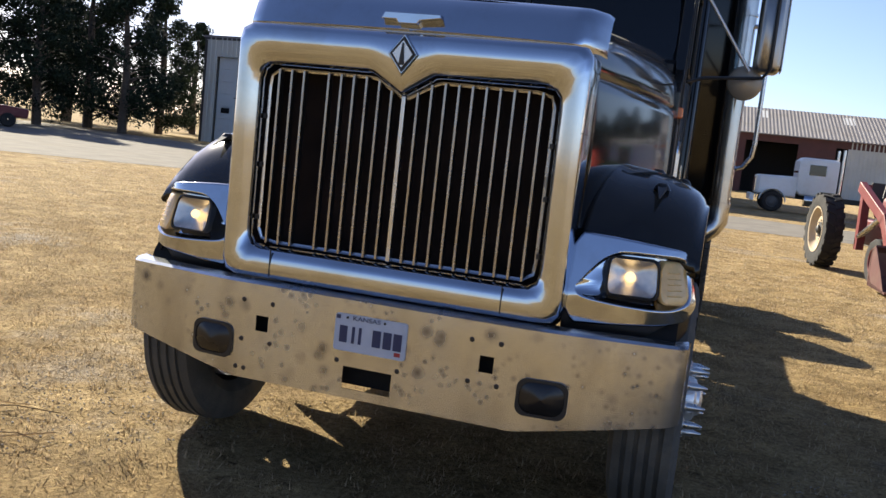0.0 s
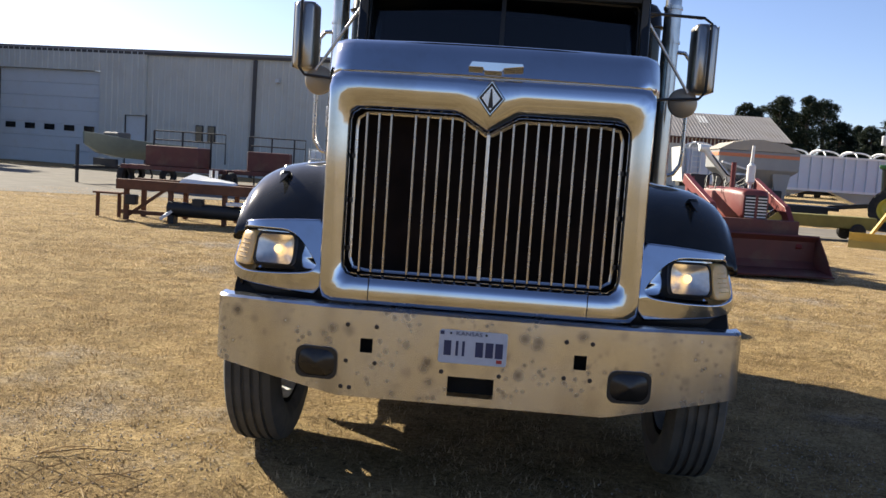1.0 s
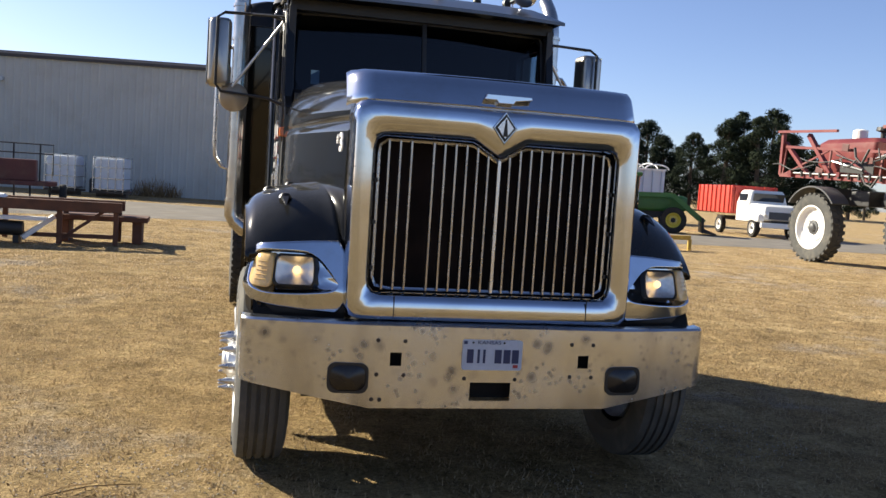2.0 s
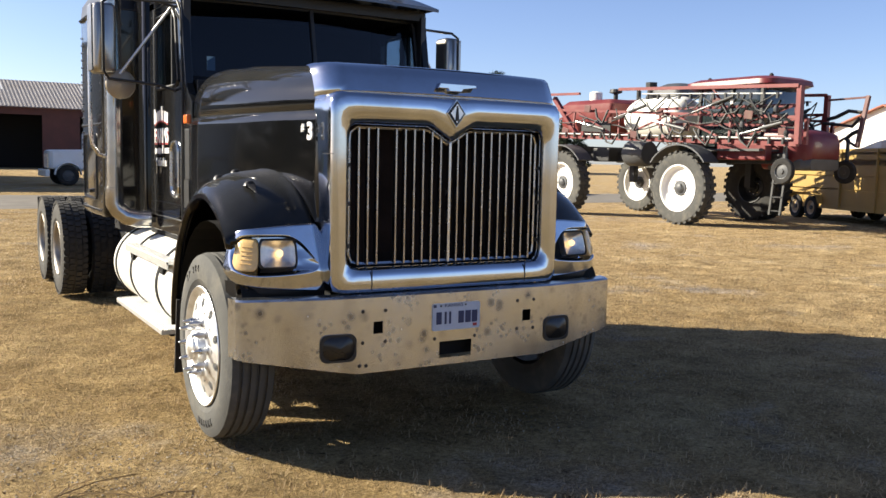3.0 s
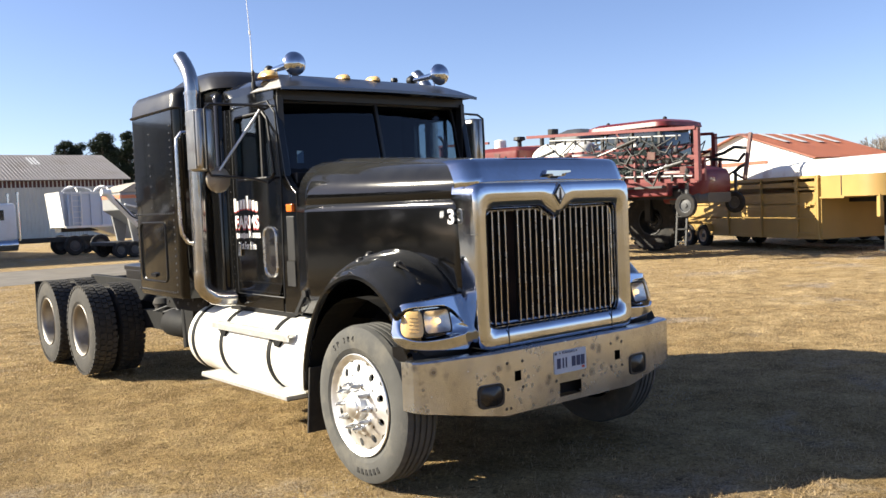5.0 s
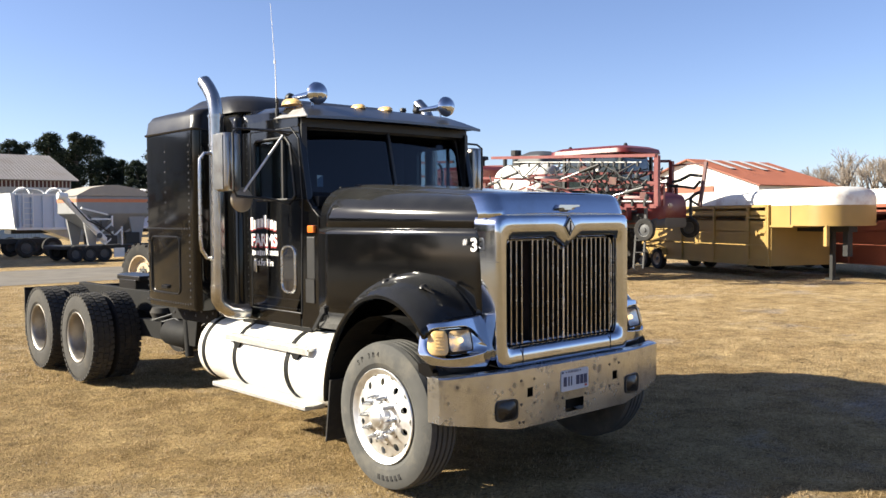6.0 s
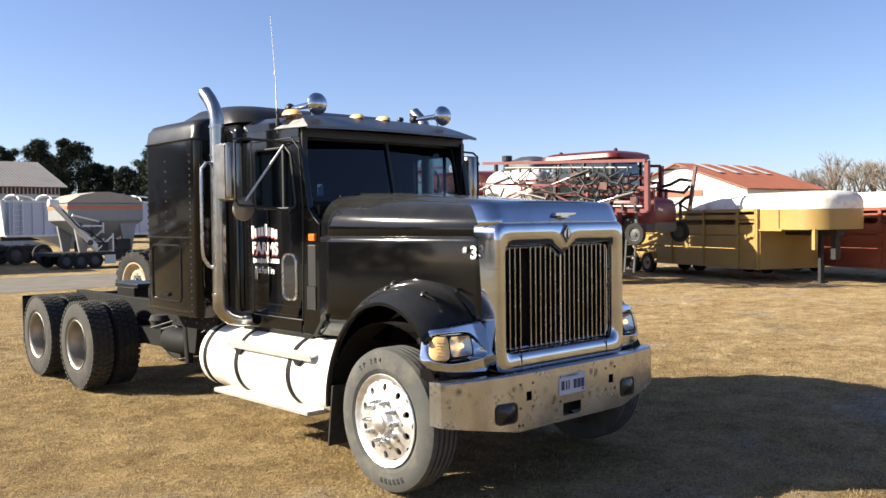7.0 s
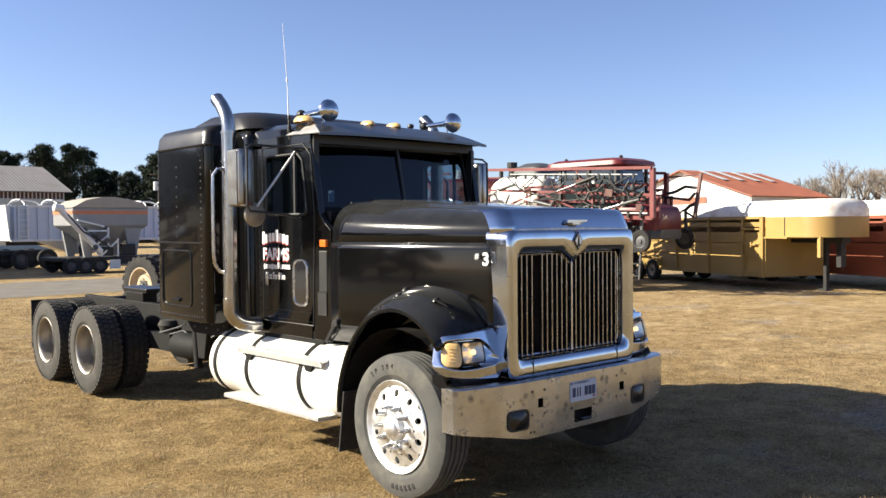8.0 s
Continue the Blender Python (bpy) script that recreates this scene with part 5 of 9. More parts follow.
# cab, sleeper and frame drawn out to the full wheelbase
def drawn_out(y):
    return y if y < 1.6 else 1.6 + (y - 1.6) * 1.1 if y < 1.9 else 1.93 + 1.06 * (y - 1.9)


wheel_parts = {ob for w in truck.children if w.name.split(".")[0] in ("wheel", "axle") for ob in [w] + w.children_recursive}
for ob in truck.children_recursive:
    if ob not in wheel_parts and ob.type == "MESH":
        if ob.matrix_basis.translation.y > 1.6:
            ob.location.y = drawn_out(ob.location.y)
        else:
            for v in ob.data.vertices:
                v.co.y = drawn_out(v.co.y)

# ---- ground, road, far trees ----
def ground_mat():
    """Cropped dry grass over pale dirt, with worn grey patches and litter."""
    m = bpy.data.materials.new("dry_buffalo_grass")
    m.use_nodes = True
    N, L = m.node_tree.nodes, m.node_tree.links
    b = N["Principled BSDF"]
    tc = N.new("ShaderNodeTexCoord")

    def tex(scale, detail=6, rough=0.6):
        n = N.new("ShaderNodeTexNoise")
        n.inputs["Scale"].default_value, n.inputs["Detail"].default_value, n.inputs["Roughness"].default_value = scale, detail, rough
        L.new(tc.outputs["Object"], n.inputs["Vector"])
        return n.outputs["Fac"]

    def ramp(f, lo, hi):
        r = N.new("ShaderNodeMapRange")
        r.inputs[1].default_value, r.inputs[2].default_value = lo, hi
        L.new(f, r.inputs[0])
        return r.outputs[0]

    def mixc(f, a, c):
        x = N.new("ShaderNodeMix")
        x.data_type = "RGBA"
        L.new(f, x.inputs[0])
        for k, q in ((6, a), (7, c)):
            if isinstance(q, tuple):
                x.inputs[k].default_value = (*q, 1)
            else:
                L.new(q, x.inputs[k])
        return x.outputs[2]
    straw = mixc(ramp(tex(38, 5), 0.35, 0.65), (0.204, 0.141, 0.062), (0.419, 0.313, 0.161))
    patch = mixc(ramp(tex(0.9, 6), 0.42, 0.62), (0.240, 0.167, 0.075), (0.385, 0.293, 0.153))
    c = mixc(ramp(tex(7, 6), 0.3, 0.7), straw, patch)
    bare = mixc(ramp(tex(60, 3), 0.4, 0.6), (0.210, 0.177, 0.135), (0.349, 0.302, 0.242))
    c = mixc(ramp(tex(0.35, 7, 0.7), 0.55, 0.66), c, bare)
    dark = mixc(ramp(tex(13, 7, 0.75), 0.55, 0.7), c, (0.083, 0.053, 0.025))
    mott = mixc(ramp(tex(2.6, 8, 0.72), 0.36, 0.64), (0.66, 0.63, 0.59), (1.36, 1.33, 1.30))
    grain = mixc(ramp(tex(30, 8, 0.8), 0.38, 0.62), (0.68, 0.66, 0.63), (1.40, 1.40, 1.385))
    mul = N.new("ShaderNodeMix")
    mul.data_type, mul.blend_type = "RGBA", "MULTIPLY"
    mul.inputs[0].default_value = 1.0
    # far field's brighter look painted in: colour lifted towards +x, noisy edge
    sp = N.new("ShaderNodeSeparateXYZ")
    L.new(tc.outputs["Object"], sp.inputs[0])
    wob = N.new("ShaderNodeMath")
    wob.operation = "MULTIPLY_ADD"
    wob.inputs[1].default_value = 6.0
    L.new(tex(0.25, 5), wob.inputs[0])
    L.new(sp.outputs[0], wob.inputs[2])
    far_lift = mixc(ramp(wob.outputs[0], 5.0, 11.0), (1.0, 1.0, 1.0), (1.2, 1.22, 1.32))
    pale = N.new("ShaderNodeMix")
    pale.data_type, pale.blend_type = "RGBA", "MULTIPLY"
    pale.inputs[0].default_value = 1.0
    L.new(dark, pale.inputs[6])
    L.new(far_lift, pale.inputs[7])
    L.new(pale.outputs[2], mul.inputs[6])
    L.new(mott, mul.inputs[7])
    fine = N.new("ShaderNodeMix")
    fine.data_type, fine.blend_type = "RGBA", "MULTIPLY"
    fine.inputs[0].default_value = 1.0
    L.new(mul.outputs[2], fine.inputs[6])
    L.new(grain, fine.inputs[7])
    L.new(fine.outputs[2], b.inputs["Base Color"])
    b.inputs["Roughness"].default_value = 0.95
    b.inputs["Specular IOR Level"].default_value = 0.1
    bp = N.new("ShaderNodeBump")
    bp.inputs["Strength"].default_value, bp.inputs["Distance"].default_value = 1.0, 0.06
    add = N.new("ShaderNodeMath")
    L.new(tex(24, 6, 0.75), add.inputs[0])
    L.new(tex(5, 4), add.inputs[1])
    L.new(add.outputs[0], bp.inputs["Height"])
    L.new(bp.outputs[0], b.inputs["Normal"])
    return m


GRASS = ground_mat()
GRAVEL = mat("pale_gravel", (0.225, 0.205, 0.178), 0.95, vary=0.3, scale=1.2, bump=0.8, bscale=40, dirt=(0.2, 0.172, 0.13), dirt_amt=0.6, dirt_scale=0.5, spec=0.1)


def lines(lo, hi, step, far):
    out = list(np.arange(lo, hi + 1e-6, step))
    a, b, d = lo, hi, step
    while b < far:
        d *= 1.35
        a, b = a - d, b + d
        out = [a] + out + [b]
    return out


gx, gy = lines(-9, 12, 0.09, 1600), lines(-6, 12, 0.09, 1600)


def ground_z(x, y):
    """Low hummocks that fade out beyond the yard."""
    d = max(abs(x - 1.5) - 9, abs(y - 3) - 9, 0)
    f = max(0.0, 1 - d / 4)
    if f == 0:
        return 0.0
    p = Vector((x, y, 0))
    n = noise.noise(p * 0.8) * 0.022 + noise.noise(p * 2.9) * 0.02 + noise.noise(p * 3.9 + Vector((7, 3, 1))) * 0.014
    return f * (n - 0.026)


verts = [(x, y, ground_z(x, y)) for y in gy for x in gx]
W = len(gx)
quads = [(j * W + i, j * W + i + 1, (j + 1) * W + i + 1, (j + 1) * W + i) for j in range(len(gy) - 1) for i in range(W - 1)]
me = bpy.data.meshes.new("ground")
me.from_pydata(verts, [], quads)
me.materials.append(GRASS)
me.shade_smooth()
tagged(new("ground", me), "dry tan cropped grass with worn patches", "ground", "", "structure")

bm = B()
low = [(-70, 6), (-30, 11.5), (-22, 14.5), (-15, 18.5), (-8, 22.2), (-2, 23.6), (8, 24), (30, 25), (70, 30), (160, 44)]
up = [(-70, 47), (-40, 45), (-26, 40), (-10, 36.5), (-2, 33), (4, 31.6), (12, 31.4), (30, 33), (70, 38), (160, 52)]
skin(bm, [[(x, y, 0.006) for x, y in low], [(x, y, 0.012) for x, y in up]])
tagged(part("gravel_road", face_to(bm, (0, 0, 1)), GRAVEL), "pale gravel farm road and yard", "road", "", "structure")

# grass blades and litter close to the walk
rng = np.random.default_rng(5)


def blades(name, n, xr, yr, h, w, m, label, lean=0.7, clump=0.5):
    cx = rng.uniform(*xr, n // 6)
    cy = rng.uniform(*yr, n // 6)
    k = rng.integers(0, n // 6, n)
    x = cx[k] + rng.normal(0, 0.025 + 0.05 * clump, n)
    y = cy[k] + rng.normal(0, 0.025 + 0.05 * clump, n)
    hh = h * rng.uniform(0.4, 1.3, n)
    a = rng.uniform(0, 2 * np.pi, n)
    ln = hh * rng.uniform(0.2, 1.0, n) * lean * 1.6
    z0 = np.array([ground_z(px, py) for px, py in zip(x, y)]) - 0.004
    dx, dy = np.cos(a), np.sin(a)
    v = np.zeros((n, 3, 3))
    v[:, 0] = np.stack([x - dy * w / 2, y + dx * w / 2, z0], 1)
    v[:, 1] = np.stack([x + dy * w / 2, y - dx * w / 2, z0], 1)
    v[:, 2] = np.stack([x + dx * ln, y + dy * ln, z0 + hh], 1)
    me = bpy.data.meshes.new(name)
    me.from_pydata(v.reshape(-1, 3).tolist(), [], np.arange(3 * n).reshape(-1, 3).tolist())
    me.materials.append(m)
    return tagged(new(name, me), label, "grass", "", "stuff")


def island_mat(name, a, c, through_light=0.0):
    m = bpy.data.materials.new(name)
    m.use_nodes = True
    N, L = m.node_tree.nodes, m.node_tree.links
    g = N.new("ShaderNodeNewGeometry")
    x = N.new("ShaderNodeMix")
    x.data_type = "RGBA"
    x.inputs[6].default_value, x.inputs[7].default_value = (*a, 1), (*c, 1)
    L.new(g.outputs["Random Per Island"], x.inputs[0])
    b = N["Principled BSDF"]
    L.new(x.outputs[2], b.inputs["Base Color"])
    b.inputs["Roughness"].default_value = 0.9
    b.inputs["Specular IOR Level"].default_value = 0.15
    tr = N.new("ShaderNodeBsdfTranslucent")
    L.new(x.outputs[2], tr.inputs["Color"])
    mx = N.new("ShaderNodeMixShader")
    mx.inputs[0].default_value = through_light
    L.new(b.outputs[0], mx.inputs[1])
    L.new(tr.outputs[0], mx.inputs[2])
    L.new(mx.outputs[0], N["Material Output"].inputs["Surface"])
    return m


STRAW = island_mat("dry_straw_blades", (0.205, 0.137, 0.070), (0.542, 0.407, 0.234), 0.4)
LITTER = island_mat("brown_leaf_litter", (0.12, 0.07, 0.03), (0.40, 0.27, 0.13), 0.2)
blades("dry_grass", 190000, (-5.5, 5.5), (-3.6, 5.0), 0.013, 0.005, STRAW, "short dry straw-coloured grass", lean=1.6)
blades("dry_grass", 110000, (-9, 13), (-3, 12), 0.022, 0.011, STRAW, "short dry straw-coloured grass", lean=1.3, clump=1.0)
# lightened copy of STRAW: the washed-out look of distance is in its colour
PALE = island_mat("pale_far_straw_blades", (0.411, 0.311, 0.184), (0.624, 0.486, 0.319), 0.45)
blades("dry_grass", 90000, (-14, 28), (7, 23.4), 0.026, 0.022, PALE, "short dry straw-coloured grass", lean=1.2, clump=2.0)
blades("grass_tuft", 60000, (-7, 8), (-3.6, 9), 0.04, 0.008, STRAW, "small upright tufts of dry grass", lean=0.9, clump=0.35)
blades("leaf_litter", 4500, (-6, 6), (-3.6, 6), 0.012, 0.02, LITTER, "scattered dry brown leaf litter", 1.4)
bm = B()
for k in range(9):
    a = k * 0.7
    p = Vector((-1.9 + 0.25 * math.cos(a * 3.1), -0.1 + 0.3 * math.sin(a * 2.3), 0.006))
    d = Vector((math.cos(a), math.sin(a), 0)) * (0.12 + 0.02 * k)
    tube(bm, [p - d, p + Vector((0, 0, 0.02)), p + d], 0.003, 4)
tagged(part("dead_twig", bm, STRAW), "few dead straw stalks on the grass", "twig", "", "stuff")

# grey stones lying in the worn patches
STONE = island_mat("grey_gravel_stones", (0.16, 0.13, 0.10), (0.46, 0.40, 0.32))


def stones(n, seed):
    r = np.random.default_rng(seed)
    V, F = [], []
    k = 0
    while k < n:
        x, y = r.uniform(-4.5, 4.0), r.uniform(-3.2, 3.5)
        d = noise.noise(Vector((x * 0.7 + 3.0, y * 0.7, 2.0))) + 0.9 * math.exp(-((x + 2.0) ** 2 + (y - 0.3) ** 2) / 0.6)
        if d < 0.25 + r.uniform(0, 0.25):
            k += 0.2
            continue
        s = r.uniform(0.003, 0.009)
        z = ground_z(x, y) + s * 0.3
        b = len(V)
        q = r.uniform(0.6, 1.3, (6, 1)) * np.array([(1, 0, 0), (-1, 0, 0), (0, 1, 0), (0, -1, 0), (0, 0, 0.7), (0, 0, -0.6)])
        V += [(x + s * a, y + s * c, z + s * e) for a, c, e in q.tolist()]
        F += [(b + i, b + j, b + m) for i, j, m in ((0, 2, 4), (2, 1, 4), (1, 3, 4), (3, 0, 4), (2, 0, 5), (1, 2, 5), (3, 1, 5), (0, 3, 5))]
        k += 1
    me = bpy.data.meshes.new("gravel_stones")
    me.from_pydata(V, [], F)
    me.materials.append(STONE)
    tagged(new("gravel_stones", me), "small grey gravel stones scattered in worn grass", "gravel", "", "stuff")


stones(5500, 21)

# ---- buildings ----
SHOP_WALL = mat("grey_beige_ribbed_steel", (0.50, 0.50, 0.46), 0.5, vary=0.1, scale=0.6, dirt=(0.36, 0.33, 0.27), dirt_amt=0.35, dirt_scale=0.8)
SHOP_DOOR = mat("pale_blue_grey_door", (0.52, 0.55, 0.57), 0.5, vary=0.08, scale=1.0, dirt=(0.4, 0.38, 0.34), dirt_amt=0.3)
TRIM = mat("dark_brown_trim", (0.05, 0.045, 0.045), 0.5, vary=0.2)
ROOF_GREY = mat("weathered_galvanised_roof", (0.24, 0.22, 0.215), 0.75, 0.0, vary=0.15, scale=0.5, dirt=(0.17, 0.14, 0.12), dirt_amt=0.5, dirt_scale=0.4)
ROOF_RED = mat("rust_red_roof", (0.30, 0.10, 0.055), 0.6, vary=0.2, scale=0.6)
WALL_RED = mat("dark_red_shed_siding", (0.10, 0.035, 0.03), 0.7, vary=0.3, scale=1.0)
WALL_WHITE = mat("white_barn_siding", (0.74, 0.73, 0.70), 0.6, vary=0.08, scale=0.8)
SKYLIGHT = mat("milky_roof_panel", (0.75, 0.74, 0.70), 0.5)
DARKGLASS = mat("dark_window_glass", (0.015, 0.017, 0.02), 0.08, vary=0.2, coat=0.5)
SHADE = mat("painted_shed_shade", (0.02, 0.018, 0.017), 0.9)


def ribbed(bm, x0, x1, z0, z1, y=0.0, pitch=0.3, d=0.03, out=-1):
    """A sheet of ribbed wall steel in the plane y, ribs standing out."""
    row = []
    x = x0
    while x < x1 - 1e-6:
        for dx, h in ((0, 0), (pitch * 0.62, 0), (pitch * 0.7, d), (pitch * 0.9, d)):
            if x + dx < x1:
                row.append((x + dx, y + out * h))
        x += pitch
    row.append((x1, y))
    return skin(bm, [[(a, b, z0) for a, b in row], [(a, b, z1) for a, b in row]])


def shop():
    """The long steel workshop; its front runs along local x."""
    L, D, H = 25.4, 18.0, 5.36
    s = thing("workshop_building", "long grey-beige ribbed steel workshop with overhead door", "building", (-30.79, 47.11, 0), -9.5, size=1.24)
    bm = B()
    ribbed(bm, 0, 0.75, 0, H)
    ribbed(bm, 0.75, 6.25, 4.36, H)
    ribbed(bm, 6.25, 7.55, 0, H)
    ribbed(bm, 7.55, 8.6, 2.45, H)
    ribbed(bm, 8.6, L, 0, H)
    thick(part("front_wall", face_to(bm, (0, -1, 0)), SHOP_WALL, s, "ribbed grey-beige steel wall"), 0.12)
    bm = B()
    for x in (0.06, L - 0.06):
        box(bm, (x, D / 2 + 0.1, H / 2), (0.12, D, H))
    box(bm, (L / 2, D, H / 2), (L, 0.12, H))
    for v in bm.verts:
        v.co.x -= 0.215 * v.co.y
    part("wall", bm, SHOP_WALL, s)
    bm = B()
    prism(bm, [(-0.15, H + 0.02), (D / 2, H + 0.75), (D + 0.15, H + 0.02), (D + 0.15, H - 0.06), (D / 2, H + 0.66), (-0.15, H - 0.06)], -0.2, L + 0.1, "x")
    for v in bm.verts:
        v.co.x -= 0.215 * max(0.0, v.co.y)
    part("roof", fix(bm), ROOF_GREY, s)
    part("eave_trim", bx((L / 2, -0.09, H - 0.06), (L + 0.3, 0.1, 0.22)), TRIM, s)
    for x in (0.0, 13.9, L):
        part("downspout", bx((x, -0.08, H / 2 - 0.1), (0.16, 0.1, H - 0.2)), TRIM, s)
    door = part("overhead_door", bx((3.5, 0.12, 2.18), (5.46, 0.04, 4.36)), SHOP_DOOR, s, "pale sectional overhead door with small windows")
    for k in range(7):
        part("door_section", bx((3.5, 0.085, 0.315 + k * 0.622), (5.44, 0.04, 0.606)), SHOP_DOOR, door, bevel=0.015)
    for k in range(5):
        part("door_window", bx((1.38 + k * 1.06, 0.06, 1.68), (0.55, 0.02, 0.27)), DARKGLASS, door)
    bm = B()
    box(bm, (0.7, -0.03, 2.2), (0.1, 0.1, 4.4))
    box(bm, (6.3, -0.03, 2.2), (0.1, 0.1, 4.4))
    box(bm, (3.5, -0.03, 4.42), (5.7, 0.1, 0.1))
    part("door_frame", bm, TRIM, s)
    md = part("man_door", bx((8.075, 0.03, 1.21), (1.0, 0.05, 2.42)), SHOP_DOOR, s)
    bm = B()
    for x in (7.53, 8.62):
        box(bm, (x, -0.03, 1.23), (0.06, 0.08, 2.5))
    box(bm, (8.075, -0.03, 2.48), (1.15, 0.08, 0.06))
    part("frame", bm, TRIM, md)
    part("knob", lathe(B(), [(0, -0.06), (0.03, -0.05), (0.03, -0.02), (0.01, 0)], (8.45, 0, 1.1), "y", 10), STEEL, md)
    for x in (11.3, 11.9):
        w = part("window", bx((x, -0.04, 1.8), (0.36, 0.05, 0.75)), TRIM, s)
        part("pane", bx((x, -0.07, 1.8), (0.28, 0.02, 0.66)), DARKGLASS, w)
    bm = B()
    box(bm, (15.0, -0.12, 4.3), (0.18, 0.2, 0.14))
    part("wall_lamp", bm, SHOP_DOOR, s)


shop()


def long_shed():
    x0, x1, y0, y1, H, R = -9.0, 31.0, 92.0, 108.0, 6.1, 9.0
    s = thing("open_machine_shed", "long open-fronted machine shed with weathered grey roof", "shed", (-0.07, -0.07, 0), 1.0)
    ym = (y0 + y1) / 2
    bm = B()
    for a, b, za, zb in ((y0 - 0.6, ym, H - 0.2, R), (ym, y1 + 0.6, R, H - 0.2)):
        row = []
        x = x0 - 0.4
        while x < x1 + 0.4:
            for dx, h in ((0, 0), (0.24, 0), (0.27, 0.028), (0.33, 0.028)):
                row.append((x + dx, h))
            x += 0.36
        skin(bm, [[(p, a, za + h) for p, h in row], [(p, b, zb + h) for p, h in row]])
    thick(part("roof", face_to(bm, (0, 0, 1)), ROOF_GREY, s, "ribbed galvanised roof with milky light panels"), 0.1)
    for x in (6.0, 14.5, 23.0):
        bm = B()
        z = lambda y: H - 0.2 + (R - H + 0.2) * (y - y0 + 0.6) / (ym - y0 + 0.6)
        skin(bm, [[(x, y, z(y) + 0.12), (x + 1.1, y, z(y) + 0.12)] for y in (y0 + 4.5, y0 + 7.0)])
        part("light_panel", face_to(bm, (0, 0, 1)), SKYLIGHT, s)
    bm = B()
    box(bm, ((x0 + x1) / 2, y1, H / 2), (x1 - x0, 0.2, H))
    box(bm, (x0 + 0.1, ym, H / 2), (0.2, y1 - y0, H))
    box(bm, (x1 - 0.1, ym, H / 2), (0.2, y1 - y0, H))
    for xa, xb in ((-9, 5), (10.0, 13.5)):
        box(bm, ((xa + xb) / 2, y0 + 0.1, H / 2 - 0.1), (xb - xa, 0.2, H - 0.2))
    box(bm, ((x0 + x1) / 2, y0 + 0.1, H - 0.5), (x1 - x0, 0.22, 0.7))
    for xx in (x0, x1):
        prism(bm, [(y0, H - 0.2), (y1, H - 0.2), (ym, R - 0.1)], xx - 0.1 if xx > 0 else xx, xx if xx > 0 else xx + 0.1, "x")
    part("wall", fix(bm), WALL_RED, s, "dark red siding with open bays")
    bm = B()
    ribbed(bm, 14.6, x1, 0, H - 0.2, y0, 0.4, 0.03)
    thick(part("end_wall", face_to(bm, (0, -1, 0)), SHOP_WALL, s, "pale grey-beige ribbed siding"), 0.08)
    # added dark sheet behind the open bays, painting the shade inside
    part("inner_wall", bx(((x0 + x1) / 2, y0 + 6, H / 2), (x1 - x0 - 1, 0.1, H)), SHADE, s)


long_shed()


def barn():
    v, ta = Vector((0.881, 0.472)), Vector((0.472, -0.881))
    C = Vector((65.18, 33.43))
    g = 0.82 * ta - 0.574 * v
    a = 0.574 * ta + 0.82 * v
    s = thing("red_roof_barn", "white steel barn with rust-red gable roof", "barn", (C.x, C.y, 0), math.degrees(math.atan2(g.y, g.x)))
    # local: x runs left to the far eave of the gable, y away along the ridge
    Wd, Ln, H, R = 14.4, 11.1, 4.5, 6.9
    bm = B()
    ribbed(bm, -Wd, 0, 0, H, 0, 0.6, 0.04)
    box(bm, (0, Ln / 2, H / 2), (0.15, Ln, H))
    box(bm, (-Wd, Ln / 2, H / 2), (0.15, Ln, H))
    prism(bm, [(-Wd, H), (0, H), (-Wd / 2, R)], 0, 0.12, "y")
    prism(bm, [(-Wd, H), (0, H), (-Wd / 2, R)], Ln - 0.12, Ln, "y")
    part("wall", bm, WALL_WHITE, s)
    for k in (0, 1):
        bm = B()
        xs_ = (-Wd / 2, 0.5) if k == 0 else (-Wd - 0.5, -Wd / 2)
        zz = (R + 0.08, H - 0.1) if k == 0 else (H - 0.1, R + 0.08)
        rows = []
        y = -0.5
        while y < Ln + 0.5:
            for dy, h in ((0, 0), (0.26, 0), (0.3, 0.03), (0.36, 0.03)):
                rows.append([(xs_[0], y + dy, zz[0] + h), (xs_[1], y + dy, zz[1] + h)])
            y += 0.4
        skin(bm, rows)
        thick(part("roof", face_to(bm, (0, 0, 1)), ROOF_RED, s, "rust-red ribbed roof"), 0.1)
    for y in (1.6, 4.0, 6.4, 8.8):
        bm = B()
        f = lambda x: R + 0.2 + (H - 0.18 - R) * (x + Wd / 2) / (Wd / 2 + 0.5)
        skin(bm, [[(x, y, f(x)), (x, y + 0.9, f(x))] for x in (-Wd / 2 + 0.4, -Wd / 2 + 3.2)])
        part("light_panel", face_to(bm, (0, 0, 1)), SKYLIGHT, s)
    part("red_panel", bx((-8.0, -0.06, 3.7), (7.0, 0.06, 1.5)), ROOF_RED, s)


barn()

# ---- trees ----
BARK = mat("grey_brown_bark", (0.11, 0.085, 0.065), 0.95, vary=0.4, scale=6, bump=0.8, bscale=25)
PINE = island_mat("dark_pine_needles", (0.008, 0.014, 0.009), (0.03, 0.042, 0.022))
TWIG = mat("pale_bare_twigs", (0.30, 0.25, 0.20), 0.95, vary=0.3, scale=4)


